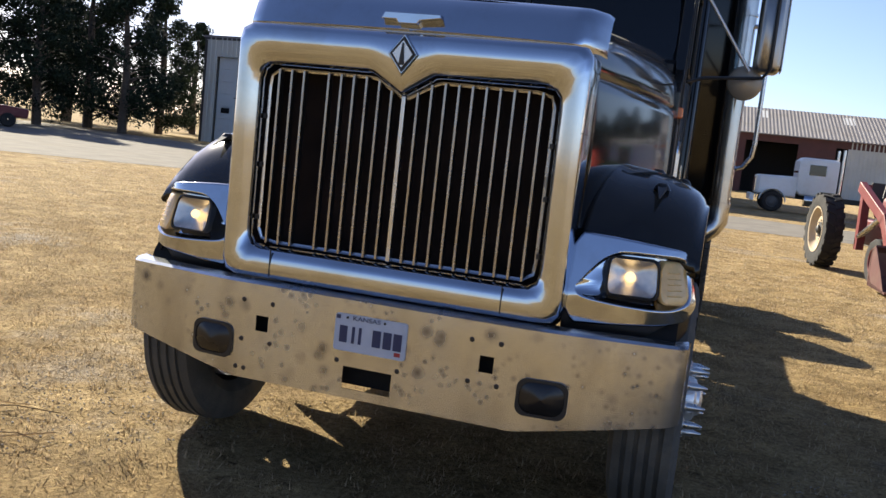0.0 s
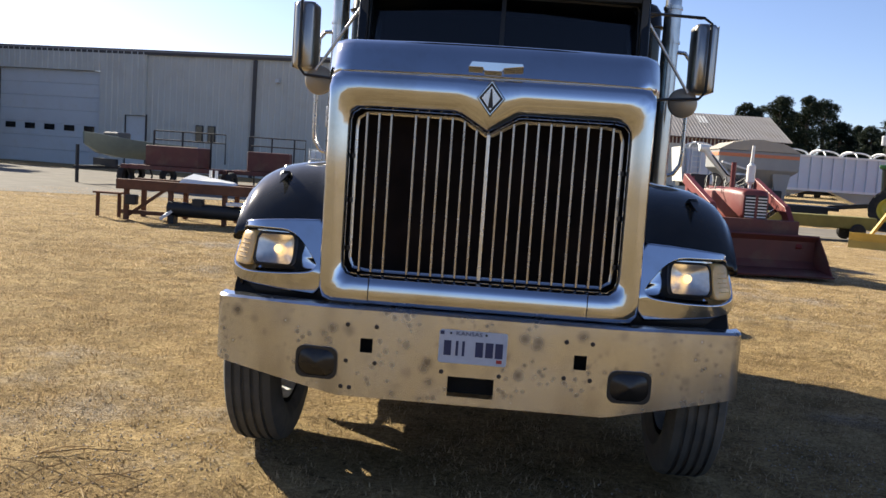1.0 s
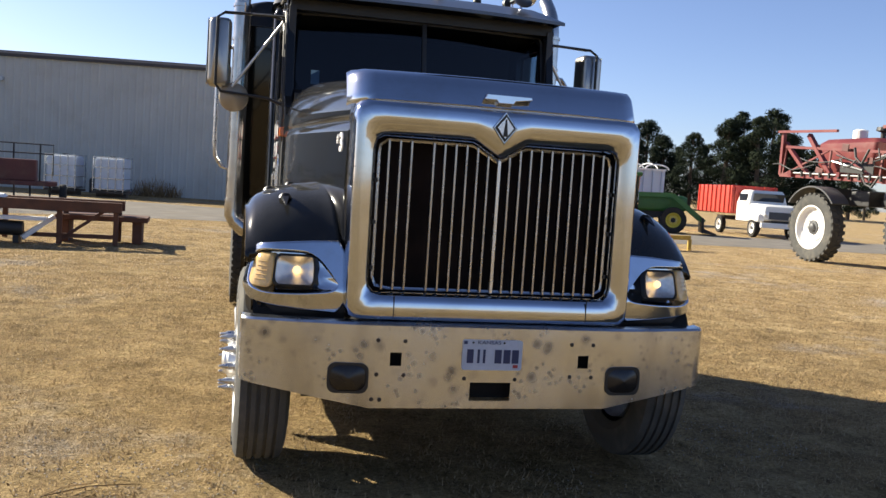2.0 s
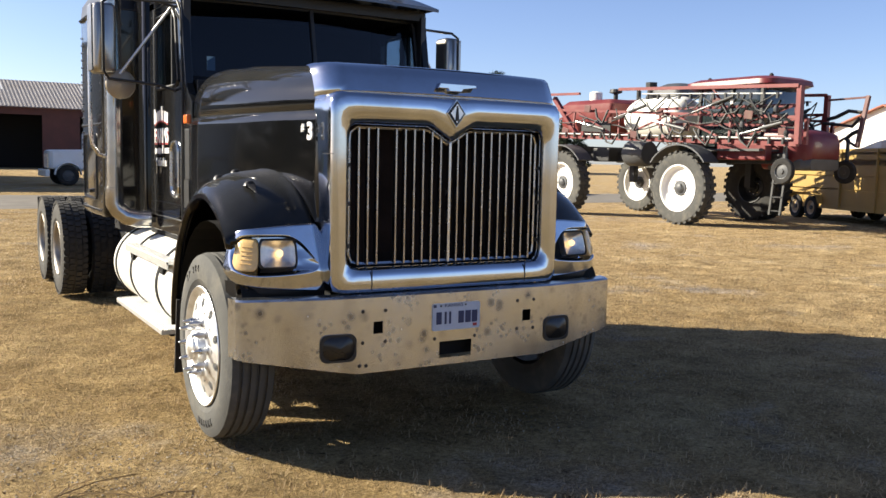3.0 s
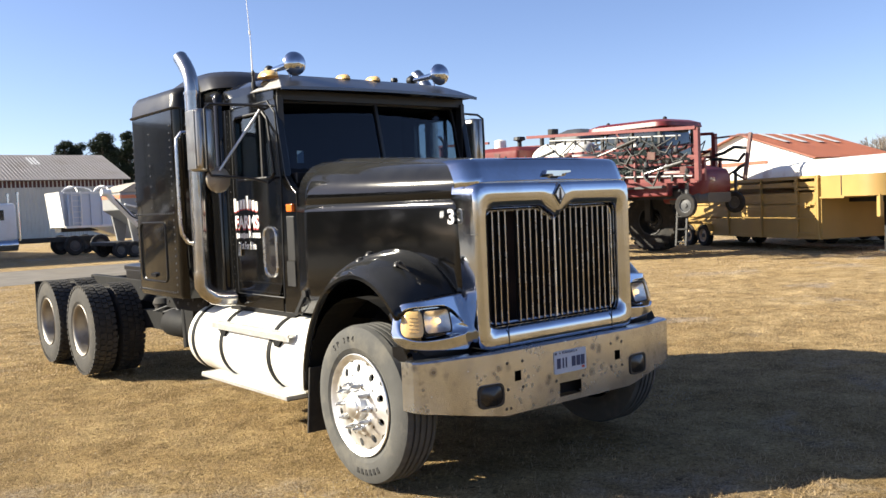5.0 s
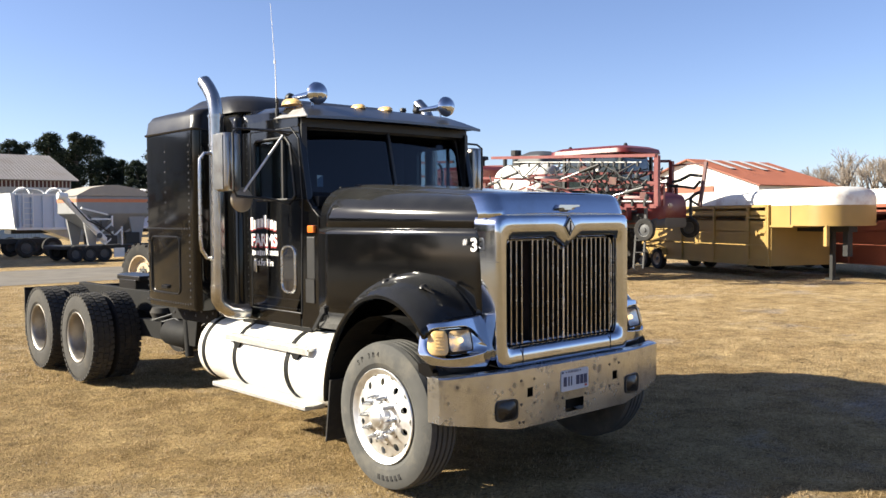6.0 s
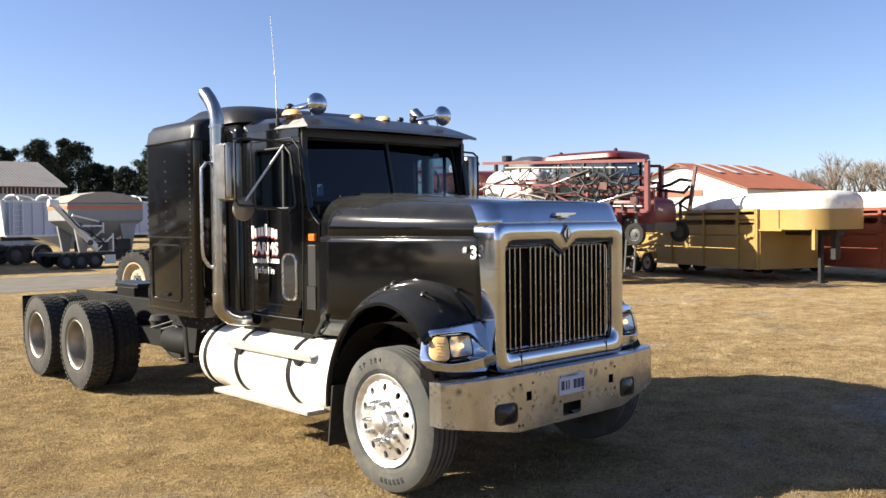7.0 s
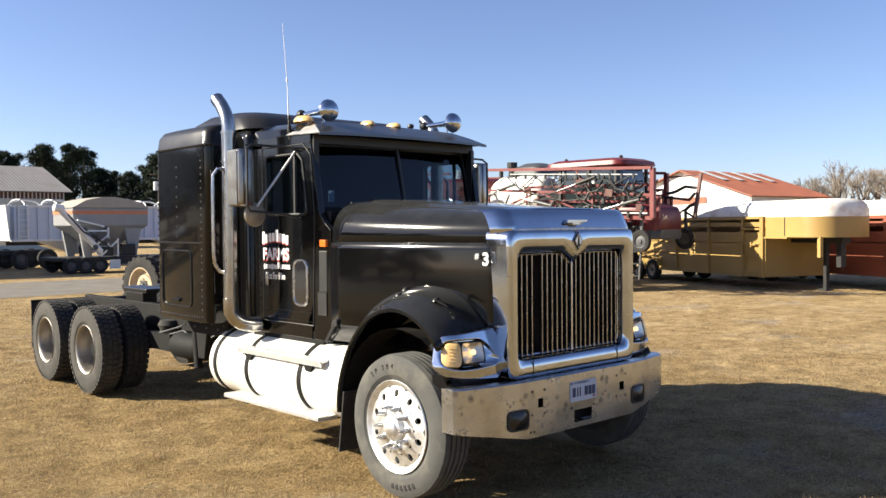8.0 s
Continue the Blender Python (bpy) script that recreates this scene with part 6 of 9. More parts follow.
def pine_tree(seed, h, w, base=0.12):
    """An old pine: trunk, limbs, and needle clumps in uneven lobes."""
    r = np.random.default_rng(seed)
    t = thing("pine_tree", "tall dark green pine with ragged crown", "tree")
    bm = B()
    tube(bm, [(0, 0, 0), (0.1, 0.05, h * 0.35), (-0.05, 0.1, h * 0.7), (0, 0, h * 0.93)], 0.3, 8, True, [0.03 * h, 0.024 * h, 0.014 * h, 0.004 * h])
    lobes = []
    for k in range(64):
        f = base + (0.97 - base) * (k + r.uniform(0, 1)) / 64
        a = r.uniform(0, 2 * math.pi)
        g = (f - base) / (1 - base)
        spread = w * (0.12 + 1.0 * min(1.0, (g + 0.12) * 4) * (1 - g) ** 0.75) * r.uniform(0.25, 1.0) ** 0.6
        p = Vector((math.cos(a) * spread, math.sin(a) * spread, h * f))
        q = Vector((0, 0, h * (f - 0.06)))
        if k % 2:
            tube(bm, [q, (p + q) / 2 + Vector((0, 0, 0.15)), p], 0.05, 5, False, [0.007 * h, 0.004 * h, 0.0015 * h])
        lobes.append((p, w * r.uniform(0.24, 0.42) * (1.15 - 0.5 * f)))
    lobes.append((Vector((0, 0, h * 0.97)), w * 0.2))
    part("trunk", bm, BARK, t, smooth=True)
    V = []
    for p, rad in lobes:
        n = 230
        d = r.normal(0, 1, (n, 3))
        d /= np.linalg.norm(d, axis=1)[:, None]
        c = np.array(p) + d * (rad * r.uniform(0.2, 1.0, n) ** 0.5)[:, None] * np.array([1, 1, 0.75])
        s = 0.032 * h * r.uniform(0.35, 0.9, n)
        u = r.normal(0, 1, (n, 3))
        u /= np.linalg.norm(u, axis=1)[:, None]
        q = np.cross(u, d)
        V.append(np.stack([c - u * s[:, None] * 0.6, c + u * s[:, None] * 0.6, c + q * s[:, None] * 0.55], 1))
    V = np.concatenate(V)
    me = bpy.data.meshes.new("crown")
    me.from_pydata(V.reshape(-1, 3).tolist(), [], np.arange(len(V) * 3).reshape(-1, 3).tolist())
    me.materials.append(PINE)
    new("crown", me).parent = t
    return t


def bare_tree(seed, h):
    r = random.Random(seed)
    t = thing("bare_tree", "leafless pale deciduous tree with fine twigs", "tree")
    bm, tw = B(), B()

    def grow(p, d, length, rad, depth):
        q = p + d * length
        tube(bm if depth < 3 else tw, [p, q], rad, 4 if depth > 1 else 6, False, [rad, rad * 0.65])
        if depth >= 6:
            return
        for k in range(3 if depth < 5 else 2):
            n = (d + Vector((r.uniform(-1, 1), r.uniform(-1, 1), r.uniform(-0.2, 0.8))) * 0.62).normalized()
            grow(p + d * length * r.uniform(0.55, 1.0), n, length * r.uniform(0.6, 0.82), rad * 0.62, depth + 1)
    grow(Vector((0, 0, 0)), Vector((0, 0, 1)), h * 0.24, h * 0.018, 0)
    part("trunk", bm, BARK, t)
    part("crown", tw, TWIG, t)
    return t


def polar(eye, az, d):
    return (eye[0] + d * math.sin(radians(az)), eye[1] + d * math.cos(radians(az)))


pines = [pine_tree(k, 10.0, 2.7 + 0.35 * (k % 3), 0.07 + 0.06 * (k % 2)) for k in range(4)]
for q in pines:
    q["group"] = "pines round the yard"
E0, E1 = (0.7, -3.7), (-2.5, -4.2)
spots = []
for az, d, sc in ((-31.5, 66, 1.0), (-33.5, 58, 0.98), (-35.5, 64, 1.12), (-38.2, 58, 1.0), (-41, 62, 1.1), (-44, 55, 0.95), (-47.5, 58, 1.1), (-52, 50, 1.0), (-29.6, 78, 0.92), (-26, 95, 0.72), (-21.5, 98, 0.78), (-36.8, 78, 1.2), (-42.5, 80, 1.25)):
    spots.append((*polar(E0, az - 2.9, d), sc))
for az, d, sc in ((9, 150, 0.9), (13.5, 150, 0.95), (16.6, 146, 1.12), (18.6, 138, 1.16), (20.2, 142, 1.2), (22.0, 150, 0.95), (23.6, 146, 0.9), (25.2, 138, 1.08), (26.9, 144, 1.02), (28.8, 150, 0.95), (30.6, 140, 0.95), (32.6, 138, 1.12), (34.4, 136, 1.14), (36.0, 142, 1.0), (37.8, 150, 0.92), (39.6, 155, 0.75)):
    spots.append((*polar(E1, az - 1.2, d), sc))
    spots.append((*polar(E1, az - 0.35, d + 9), sc * (0.9 + 0.12 * (int(az * 10) % 3))))
for i, (x, y, sc) in enumerate(spots):
    src = pines[i % 4]
    m = pose(x, y, -0.02, 0, 0, i * 67.0)
    if i < 4:
        pines[i].matrix_basis = m
        pines[i].scale = (sc, sc, sc)
    else:
        q = copy_thing(src, m)
        wide = sc * (1.05 + 0.08 * (i % 4)) * (1.12 if i > 12 else 1.0)
        q.scale = (wide, wide, sc * (1.22 if i > 12 else 1.0))
bares = [bare_tree(3, 11.5), bare_tree(8, 11.5)]
for q in bares:
    q["group"] = "bare trees behind the yard"
E2 = (-5.4, -4.3)
for i, (az, d, sc) in enumerate(((66.3, 95, 0.95), (68.0, 92, 1.05), (70.0, 96, 1.05), (65.4, 115, 0.8), (62.9, 150, 1.15), (71.8, 90, 1.0), (61.9, 155, 1.2), (57.9, 170, 0.9), (69.0, 110, 1.15), (67.2, 118, 1.1), (48.6, 175, 1.1), (47.2, 170, 1.2))):
    x, y = polar(E2, az - 0.9, d)
    m = pose(x, y, -0.02, 0, 0, i * 71.0)
    if i < 2:
        bares[i].matrix_basis = m
        bares[i].scale = (sc * 1.2, sc * 1.2, sc)
    else:
        q = copy_thing(bares[i % 2], m)
        q.scale = (sc * 1.2, sc * 1.2, sc)

# utility pole
pole = thing("utility_pole", "wooden utility pole with grey transformer", "pole", (*polar(E2, 25.1, 105), 0))
part("post", tube(B(), [(0, 0, 0), (0, 0, 8.6)], 0.16, 8, True, [0.18, 0.12]), BARK, pole)
part("transformer", lathe(B(), [(0, 0), (0.28, 0.02), (0.28, 0.9), (0.2, 1.0), (0, 1.02)], (-0.4, -0.1, 6.3), "z", 14), SHOP_DOOR, pole)
part("crossarm", bx((0, 0, 8.1), (2.0, 0.12, 0.14)), BARK, pole)

# ---- farm machinery ----
RED = mat("faded_red_machine_paint", (0.15, 0.013, 0.014), 0.42, vary=0.25, scale=2, dirt=(0.15, 0.075, 0.06), dirt_amt=0.45, dirt_scale=2)
ORANGE_RED = mat("sun_faded_red_paint", (0.18, 0.024, 0.022), 0.48, vary=0.25, scale=2, dirt=(0.16, 0.08, 0.06), dirt_amt=0.5)
MAROON = mat("dark_red_bucket_steel", (0.11, 0.03, 0.025), 0.6, vary=0.3, scale=3, dirt=(0.13, 0.08, 0.05), dirt_amt=0.6)
WHITE = mat("white_machine_paint", (0.80, 0.79, 0.76), 0.4, vary=0.06, scale=2, dirt=(0.6, 0.55, 0.46), dirt_amt=0.35)
POLY = mat("white_poly_tank", (0.80, 0.78, 0.70), 0.45, vary=0.08, scale=1.5)
BLACKM = mat("black_machine_steel", (0.018, 0.018, 0.018), 0.55, vary=0.3, scale=4)
GREYM = mat("dark_grey_machine_steel", (0.07, 0.072, 0.075), 0.5, vary=0.2, scale=4)
YELLOW = mat("ochre_yellow_trailer_paint", (0.37, 0.24, 0.072), 0.5, vary=0.15, scale=1.2, dirt=(0.30, 0.19, 0.08), dirt_amt=0.4, dirt_scale=1.4)
ROOF_W = mat("rust_streaked_white_roof", (0.78, 0.76, 0.70), 0.5, vary=0.08, scale=1.5, dirt=(0.35, 0.16, 0.07), dirt_amt=0.75, dirt_scale=0.9)
BROWNRED = mat("brown_red_trailer_paint", (0.26, 0.07, 0.035), 0.5, vary=0.15, scale=1.2)
RUST = mat("rusty_steel", (0.15, 0.065, 0.035), 0.8, vary=0.4, scale=5, bump=0.3, dirt=(0.07, 0.035, 0.02), dirt_amt=0.6)
GREEN = mat("green_tractor_paint", (0.05, 0.16, 0.035), 0.4, vary=0.15, scale=2)
YEL_RIM = mat("yellow_wheel_paint", (0.62, 0.5, 0.06), 0.45, vary=0.1)
TAN_RIM = mat("tan_wheel_paint", (0.5, 0.4, 0.27), 0.5, vary=0.15)
BLUEW = mat("pale_blue_white_steel", (0.60, 0.65, 0.72), 0.4, vary=0.08, scale=2, dirt=(0.5, 0.5, 0.5), dirt_amt=0.3)
OLIVE = mat("olive_yellow_paint", (0.22, 0.19, 0.04), 0.6, vary=0.3, scale=2)
GREYBIN = mat("grey_tender_steel", (0.281, 0.281, 0.281), 0.45, vary=0.12, scale=2)
TARP = mat("faded_tan_tarp", (0.390, 0.343, 0.281), 0.7, vary=0.12, scale=3)
ORANGE_STRIPE = mat("orange_stripe_paint", (0.6, 0.2, 0.09), 0.5)
YELLOW_BLADE = mat("yellow_grader_paint", (0.62, 0.40, 0.07), 0.5, vary=0.2, scale=2)
REDBOX = mat("bright_red_grain_box", (0.55, 0.05, 0.03), 0.45, vary=0.12, scale=1)
CABGLASS = mat("dark_green_cab_glass", (0.02, 0.028, 0.028), 0.06, vary=0.2, coat=0.5)


PIPE = mat("weathered_white_pipe", (0.55, 0.55, 0.53), 0.5, vary=0.25, scale=6, dirt=(0.25, 0.2, 0.16), dirt_amt=0.5, dirt_scale=5)


def big_wheel(parent, c, r, w, rim_m, out=-1, lugs=24, rim_r=0.6, label="", tyre_m=None, dish=0.3):
    """A machine wheel about the x axis: lugged tyre, dished rim, hub."""
    rr = r * rim_r
    wh = part("wheel", lathe(B(), [(0.0, out * w * 0.1), (rr * 0.33, out * w * 0.1), (rr * 0.33, out * w * 0.22), (rr * 0.2, out * w * 0.24), (rr * 0.17, out * w * 0.36), (rr * 0.11, out * w * 0.4), (0, out * w * 0.41)], c, "x", 20), GREYM if rim_m == WHITE else BLACKM, parent, label, smooth=True)
    bm = B()
    lathe(bm, [(rr, -w * 0.4), (rr + (r - rr) * 0.35, -w * 0.5), (r * 0.93, -w * 0.46), (r * 0.965, -w * 0.38), (r * 0.97, 0), (r * 0.965, w * 0.38), (r * 0.93, w * 0.46), (rr + (r - rr) * 0.35, w * 0.5), (rr, w * 0.4)], c, "x", 40)
    for side in (-1, 1):
        v = []
        for rad in (r * 0.94, r):
            for da, h in ((0.0, 0.03), (0.55, 0.03), (0.15, 0.47), (-0.45, 0.47)):
                ang = da * 2 * math.pi / lugs * 0.8
                v.append((side * h * w, rad * math.cos(ang), rad * math.sin(ang)))
        lug = bmesh.new()
        faces_of(lug, v, [(4, 5, 6, 7), (0, 1, 5, 4), (1, 2, 6, 5), (2, 3, 7, 6), (3, 0, 4, 7)])
        fix(lug)
        me = bpy.data.meshes.new("lug")
        lug.to_mesh(me)
        lug.free()
        me.materials.append(tyre_m or RUBBER_DARK)
        for k in range(lugs):
            piece = new("lug", me)
            piece.parent = wh
            piece.matrix_basis = pose(*c, 360 * (k + (0.5 if side > 0 else 0)) / lugs, 0, 0)
    part("tyre", fix(bm), tyre_m or RUBBER_DARK, wh, smooth=True, angle=30)
    bm = B()
    lathe(bm, [(rr * 1.02, out * w * 0.42), (rr * 1.04, out * w * 0.46), (rr * 0.97, out * w * 0.45), (rr * 0.93, out * w * 0.3), (rr * 0.8, out * w * (0.42 - dish)), (rr * 0.71, out * w * (0.43 - dish)), (rr * 0.69, out * w * (0.37 - dish)), (rr * 0.65, out * w * (0.37 - dish)), (rr * 0.63, out * w * (0.47 - dish)), (rr * 0.45, out * w * (0.5 - dish)), (rr * 0.32, out * w * (0.44 - dish))], c, "x", 40)
    lathe(bm, [(rr * 1.02, -out * w * 0.42), (rr * 0.9, -out * w * 0.3), (rr * 0.8, out * w * (0.40 - dish))], c, "x", 40)
    part("rim", fix(bm), rim_m, wh, smooth=True, angle=50)
    for k in range(8):
        a = 2 * math.pi * k / 8
        bm = lathe(B(), [(0.02, out * w * 0.2), (0.02, out * w * (0.52 - dish)), (0, out * w * (0.53 - dish))], (c[0], c[1] + rr * 0.42 * math.cos(a), c[2] + rr * 0.42 * math.sin(a)), "x", 6)
        part("wheel_bolt", bm, STEEL, wh)
    return wh


def small_wheel(parent, c, r, w, rim_m, out=-1, name="wheel", label=""):
    wh = part(name, lathe(B(), [(0.0, out * w * 0.15), (r * 0.2, out * w * 0.15), (r * 0.18, out * w * 0.42), (0, out * w * 0.44)], c, "x", 14), GREYM, parent, label, smooth=True)
    part("tyre", fix(lathe(B(), [(r * 0.58, -w * 0.4), (r * 0.75, -w * 0.5), (r * 0.94, -w * 0.45), (r, -w * 0.3), (r, -w * 0.05), (r * 0.975, 0), (r, w * 0.05), (r, w * 0.3), (r * 0.94, w * 0.45), (r * 0.75, w * 0.5), (r * 0.58, w * 0.4)], c, "x", 28)), RUBBER_DARK, wh, smooth=True)
    part("rim", fix(lathe(B(), [(r * 0.6, out * w * 0.42), (r * 0.57, out * w * 0.4), (r * 0.5, out * w * 0.15), (r * 0.2, out * w * 0.25), (r * 0.18, out * w * 0.2)], c, "x", 28)), rim_m, wh, smooth=True)
    return wh


def sprayer():
    t = thing("crop_sprayer", "tall red self-propelled crop sprayer with folded booms", "sprayer", (0.19, 0.2, 0), 1.3, size=1.07)
    for x, y, out in ((14.78, 12.2, -1), (14.78, 16.95, -1), (18.6, 12.9, 1), (18.6, 17.6, 1)):
        # far steer wheel: black rim and dark tyre stand in for shade on it
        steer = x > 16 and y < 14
        big_wheel(t, (x, y, 0.95), 0.95, 0.7 if steer else 0.42, BLACKM if steer else WHITE, -1, 30, 0.45 if steer else 0.62, "tall sprayer wheel coloured dark for shade" if steer else "tall narrow sprayer wheel with white rim", RUBBER_DARK if steer else RUBBER)
        part("axle_leg", beam(B(), (x + (0.35 if x < 16 else -0.35), y, 0.95), (x + (0.35 if x < 16 else -0.35), y, 2.0), 0.2), BLACKM, t)
        bm = B()
        skin(bm, [[(x - 0.27, y + 1.12 * math.cos(radians(a)), 0.95 + 1.1 * math.sin(radians(a))), (x + 0.27, y + 1.12 * math.cos(radians(a)), 0.95 + 1.1 * math.sin(radians(a)))] for a in range(35, 150, 9)])
        thick(part("wheel_fender", bm, GREYM, t, "dark curved wheel fender", smooth=True), 0.04)
        if x < 16:
            bm = B()
            for k in range(9):
                lathe(bm, [(0.09, -0.012), (0.105, 0), (0.09, 0.012)], (x + 0.45, y + 0.35, 1.0 + k * 0.07), "z", 10)
            part("spring", bm, BLACKM, t)
    bm = B()
    for x in (15.7, 17.7):
        box(bm, (x, 14.2, 1.75), (0.16, 8.8, 0.26))
    for y in (10.0, 12.4, 14.6, 17.2, 18.4):
        box(bm, (16.7, y, 1.75), (2.2, 0.16, 0.2))
    for y in (12.4, 17.2):
        box(bm, (16.7, y, 1.95), (3.5, 0.3, 0.22))
    part("chassis", bm, BLACKM, t, bevel=0.01)
    # nose
    bm = B()
    solid(bm, [[(16.7 + u, y, 1.98 + v) for u, v in rrect(w, h, 0.18, 4)] for y, w, h in ((9.45, 1.15, 0.6), (9.56, 1.35, 0.82), (9.95, 1.5, 1.0), (10.7, 1.55, 1.0))])
    nose = part("nose_hood", fix(bm), RED, t, "rounded red engine nose", smooth=True, angle=50)
    bm = B()
    solid(bm, [[(16.7 + u, y, 1.62 + v) for u, v in rrect(w, h, 0.08, 3)] for y, w, h in ((9.43, 1.1, 0.26), (9.6, 1.42, 0.3), (10.5, 1.5, 0.3))])
    part("nose_guard", fix(bm), GREYM, nose, smooth=True)
    part("nose_lamp", bx((16.4, 9.445, 2.1), (0.24, 0.03, 0.12)), CLEAR_LENS, nose)
    # cab
    bm = B()
    solid(bm, [[(16.7 + u, 11.75 + v, z) for u, v in rrect(w, l, 0.25, 5)] for z, w, l in ((2.05, 1.5, 2.0), (2.3, 1.62, 2.15), (3.3, 1.55, 2.1), (3.56, 1.5, 2.0))])
    cab = part("cab", fix(bm), CABGLASS, t, "glazed operator cab with red roof", smooth=True, angle=50)
    bm = B()
    solid(bm, [[(16.7 + u, 11.85 + v, z) for u, v in rrect(w, l, 0.35, 6)] for z, w, l in ((3.55, 1.75, 2.6), (3.62, 1.95, 2.9), (3.74, 1.9, 2.85), (3.82, 1.6, 2.4))])
    part("cab_roof", fix(bm), RED, cab, "broad rounded red cab roof", smooth=True, angle=50)
    for sx in (-1, 1):
        for y in (10.75, 11.7, 12.75):
            part("cab_post", beam(B(), (16.7 + sx * 0.8, y, 2.1), (16.7 + sx * 0.77, y, 3.56), 0.08), BLACKM, cab)
    for y in (10.9, 12.9):
        part("roof_beacon", lathe(B(), [(0.06, 0), (0.06, 0.08), (0.03, 0.12), (0, 0.12)], (16.4, y, 3.8), "z", 10), BLACKM, cab)
    part("platform", bx((15.6, 11.4, 1.95), (0.8, 2.4, 0.06)), GREYM, t)
    # tank
    bm = B()
    lathe(bm, [(0.0, -1.15), (0.35, -1.12), (0.52, -1.02), (0.6, -0.85), (0.62, 0.0), (0.6, 0.85), (0.52, 1.02), (0.35, 1.12), (0, 1.15)], (16.3, 14.5, 2.85), "y", 36)
    tank = part("solution_tank", bm, POLY, t, "white plastic solution tank", smooth=True)
    for y in (13.8, 14.5, 15.2):
        part("tank_band", fix(lathe(B(), [(0.615, -0.03), (0.635, -0.03), (0.635, 0.03), (0.615, 0.03)], (16.3, y, 2.85), "y", 36)), WHITE, tank)
    part("tank_lid", lathe(B(), [(0.22, 0), (0.22, 0.1), (0.17, 0.15), (0, 0.16)], (16.3, 14.9, 3.42), "z", 18), BLACKM, tank)
    bm = B()
    lathe(bm, [(0, -0.5), (0.3, -0.45), (0.36, -0.3), (0.36, 0.3), (0.3, 0.45), (0, 0.5)], (17.6, 14.5, 2.75), "y", 20)
    part("rinse_tank", bm, BLACKM, t, smooth=True)
    bm = B()
    solid(bm, [[(17.0 + u, 14.6 + v, z) for u, v in rrect(w, l, 0.2, 4)] for z, w, l in ((3.5, 1.2, 1.2), (3.75, 1.15, 1.15), (3.9, 0.6, 0.6))])
    part("air_intake", fix(bm), GREYM, t, smooth=True)
    bm = B()
    rod(bm, (16.5, 15.2, 3.4), (16.5, 15.2, 3.78), 0.12)
    rod(bm, (16.5, 15.2, 3.78), (16.5, 15.2, 3.95), 0.17)
    rod(bm, (16.3, 15.5, 3.4), (16.3, 15.5, 3.72), 0.07)
    part("pump", bm, BLACKM, t)
    # rear hood
    bm = B()
    solid(bm, [[(16.4 + u, 17.15 + v, z) for u, v in rrect(w, l, 0.12, 3)] for z, w, l in ((2.5, 1.3, 1.9), (2.75, 1.5, 2.3), (3.35, 1.45, 2.35), (3.48, 1.2, 2.0))])
    part("rear_hood", fix(bm), ORANGE_RED, t, "faded red rear engine hood", smooth=True, angle=40)
    part("rear_grille", bx((15.64, 16.6, 2.6), (0.03, 1.3, 0.4)), BLACKM, t)
    part("air_cleaner", lathe(B(), [(0, 0), (0.2, 0.01), (0.2, 0.3), (0.12, 0.34), (0, 0.35)], (16.4, 17.5, 3.46), "z", 16), WHITE, t)
    part("exhaust_cap", lathe(B(), [(0.07, 0), (0.07, 0.22), (0.2, 0.26), (0.18, 0.36), (0, 0.38)], (16.4, 16.6, 3.46), "z", 16), BLACKM, t)
    part("fuel_tank", lathe(B(), [(0, -0.42), (0.32, -0.4), (0.36, -0.34), (0.36, 0.34), (0.32, 0.4), (0, 0.42)], (15.45, 14.5, 1.85), "y", 24), GREYM, t, smooth=True)
    part("battery_box", bx((15.5, 15.9, 1.8), (0.5, 0.7, 0.4)), BLACKM, t, bevel=0.03)
    part("red_panel", bx((15.5, 10.9, 1.95), (0.25, 1.5, 0.5)), RED, t, bevel=0.03)
    # ladder
    lad = part("ladder", B(), BLACKM, t)
    bm = B()
    for y in (9.5, 9.8):
        beam(bm, (15.2, y, 0.4), (15.35, y, 1.65), 0.05, 0.05)
    for k in range(4):
        beam(bm, (15.23, 9.5, 0.5 + k * 0.33), (15.23, 9.8, 0.5 + k * 0.33), 0.05, 0.03)
    bm.to_mesh(lad.data)
    bm.free()
    # folded booms on both sides; the far one ends in an open tip frame
    for bxp, y0, far in ((14.55, 8.65, False), (18.1, 10.45, True)):
        boom = part("boom", B(), ORANGE_RED, t, "folded red lattice spray boom")
        y1 = 18.4

        def low(y):
            return 2.06 + (y - 8.65) * 0.033

        def mid(y):
            return 2.66 + (y - 8.65) * 0.055

        def top(y):
            return 3.36 + (y - 8.65) * 0.04
        bm = B()
        beam(bm, (bxp, y0, low(y0)), (bxp, y1, low(y1)), 0.1)
        beam(bm, (bxp + 0.05, y0, mid(y0)), (bxp + 0.05, y1, mid(y1)), 0.07)
        beam(bm, (bxp - 0.05, y0, top(y0)), (bxp - 0.05, 14.4, top(14.4)), 0.08)
        beam(bm, (bxp, y0, low(y0)), (bxp, y0, top(y0)), 0.12)
        beam(bm, (bxp + 0.35, y0 + 0.05, low(y0)), (bxp + 0.35, y0 + 0.05, mid(y0)), 0.08)
        beam(bm, (bxp, y1, low(y1)), (bxp, y1, 3.65), 0.1)
        n = 5 if not far else 4
        step = (y1 - 0.1 - y0) / n
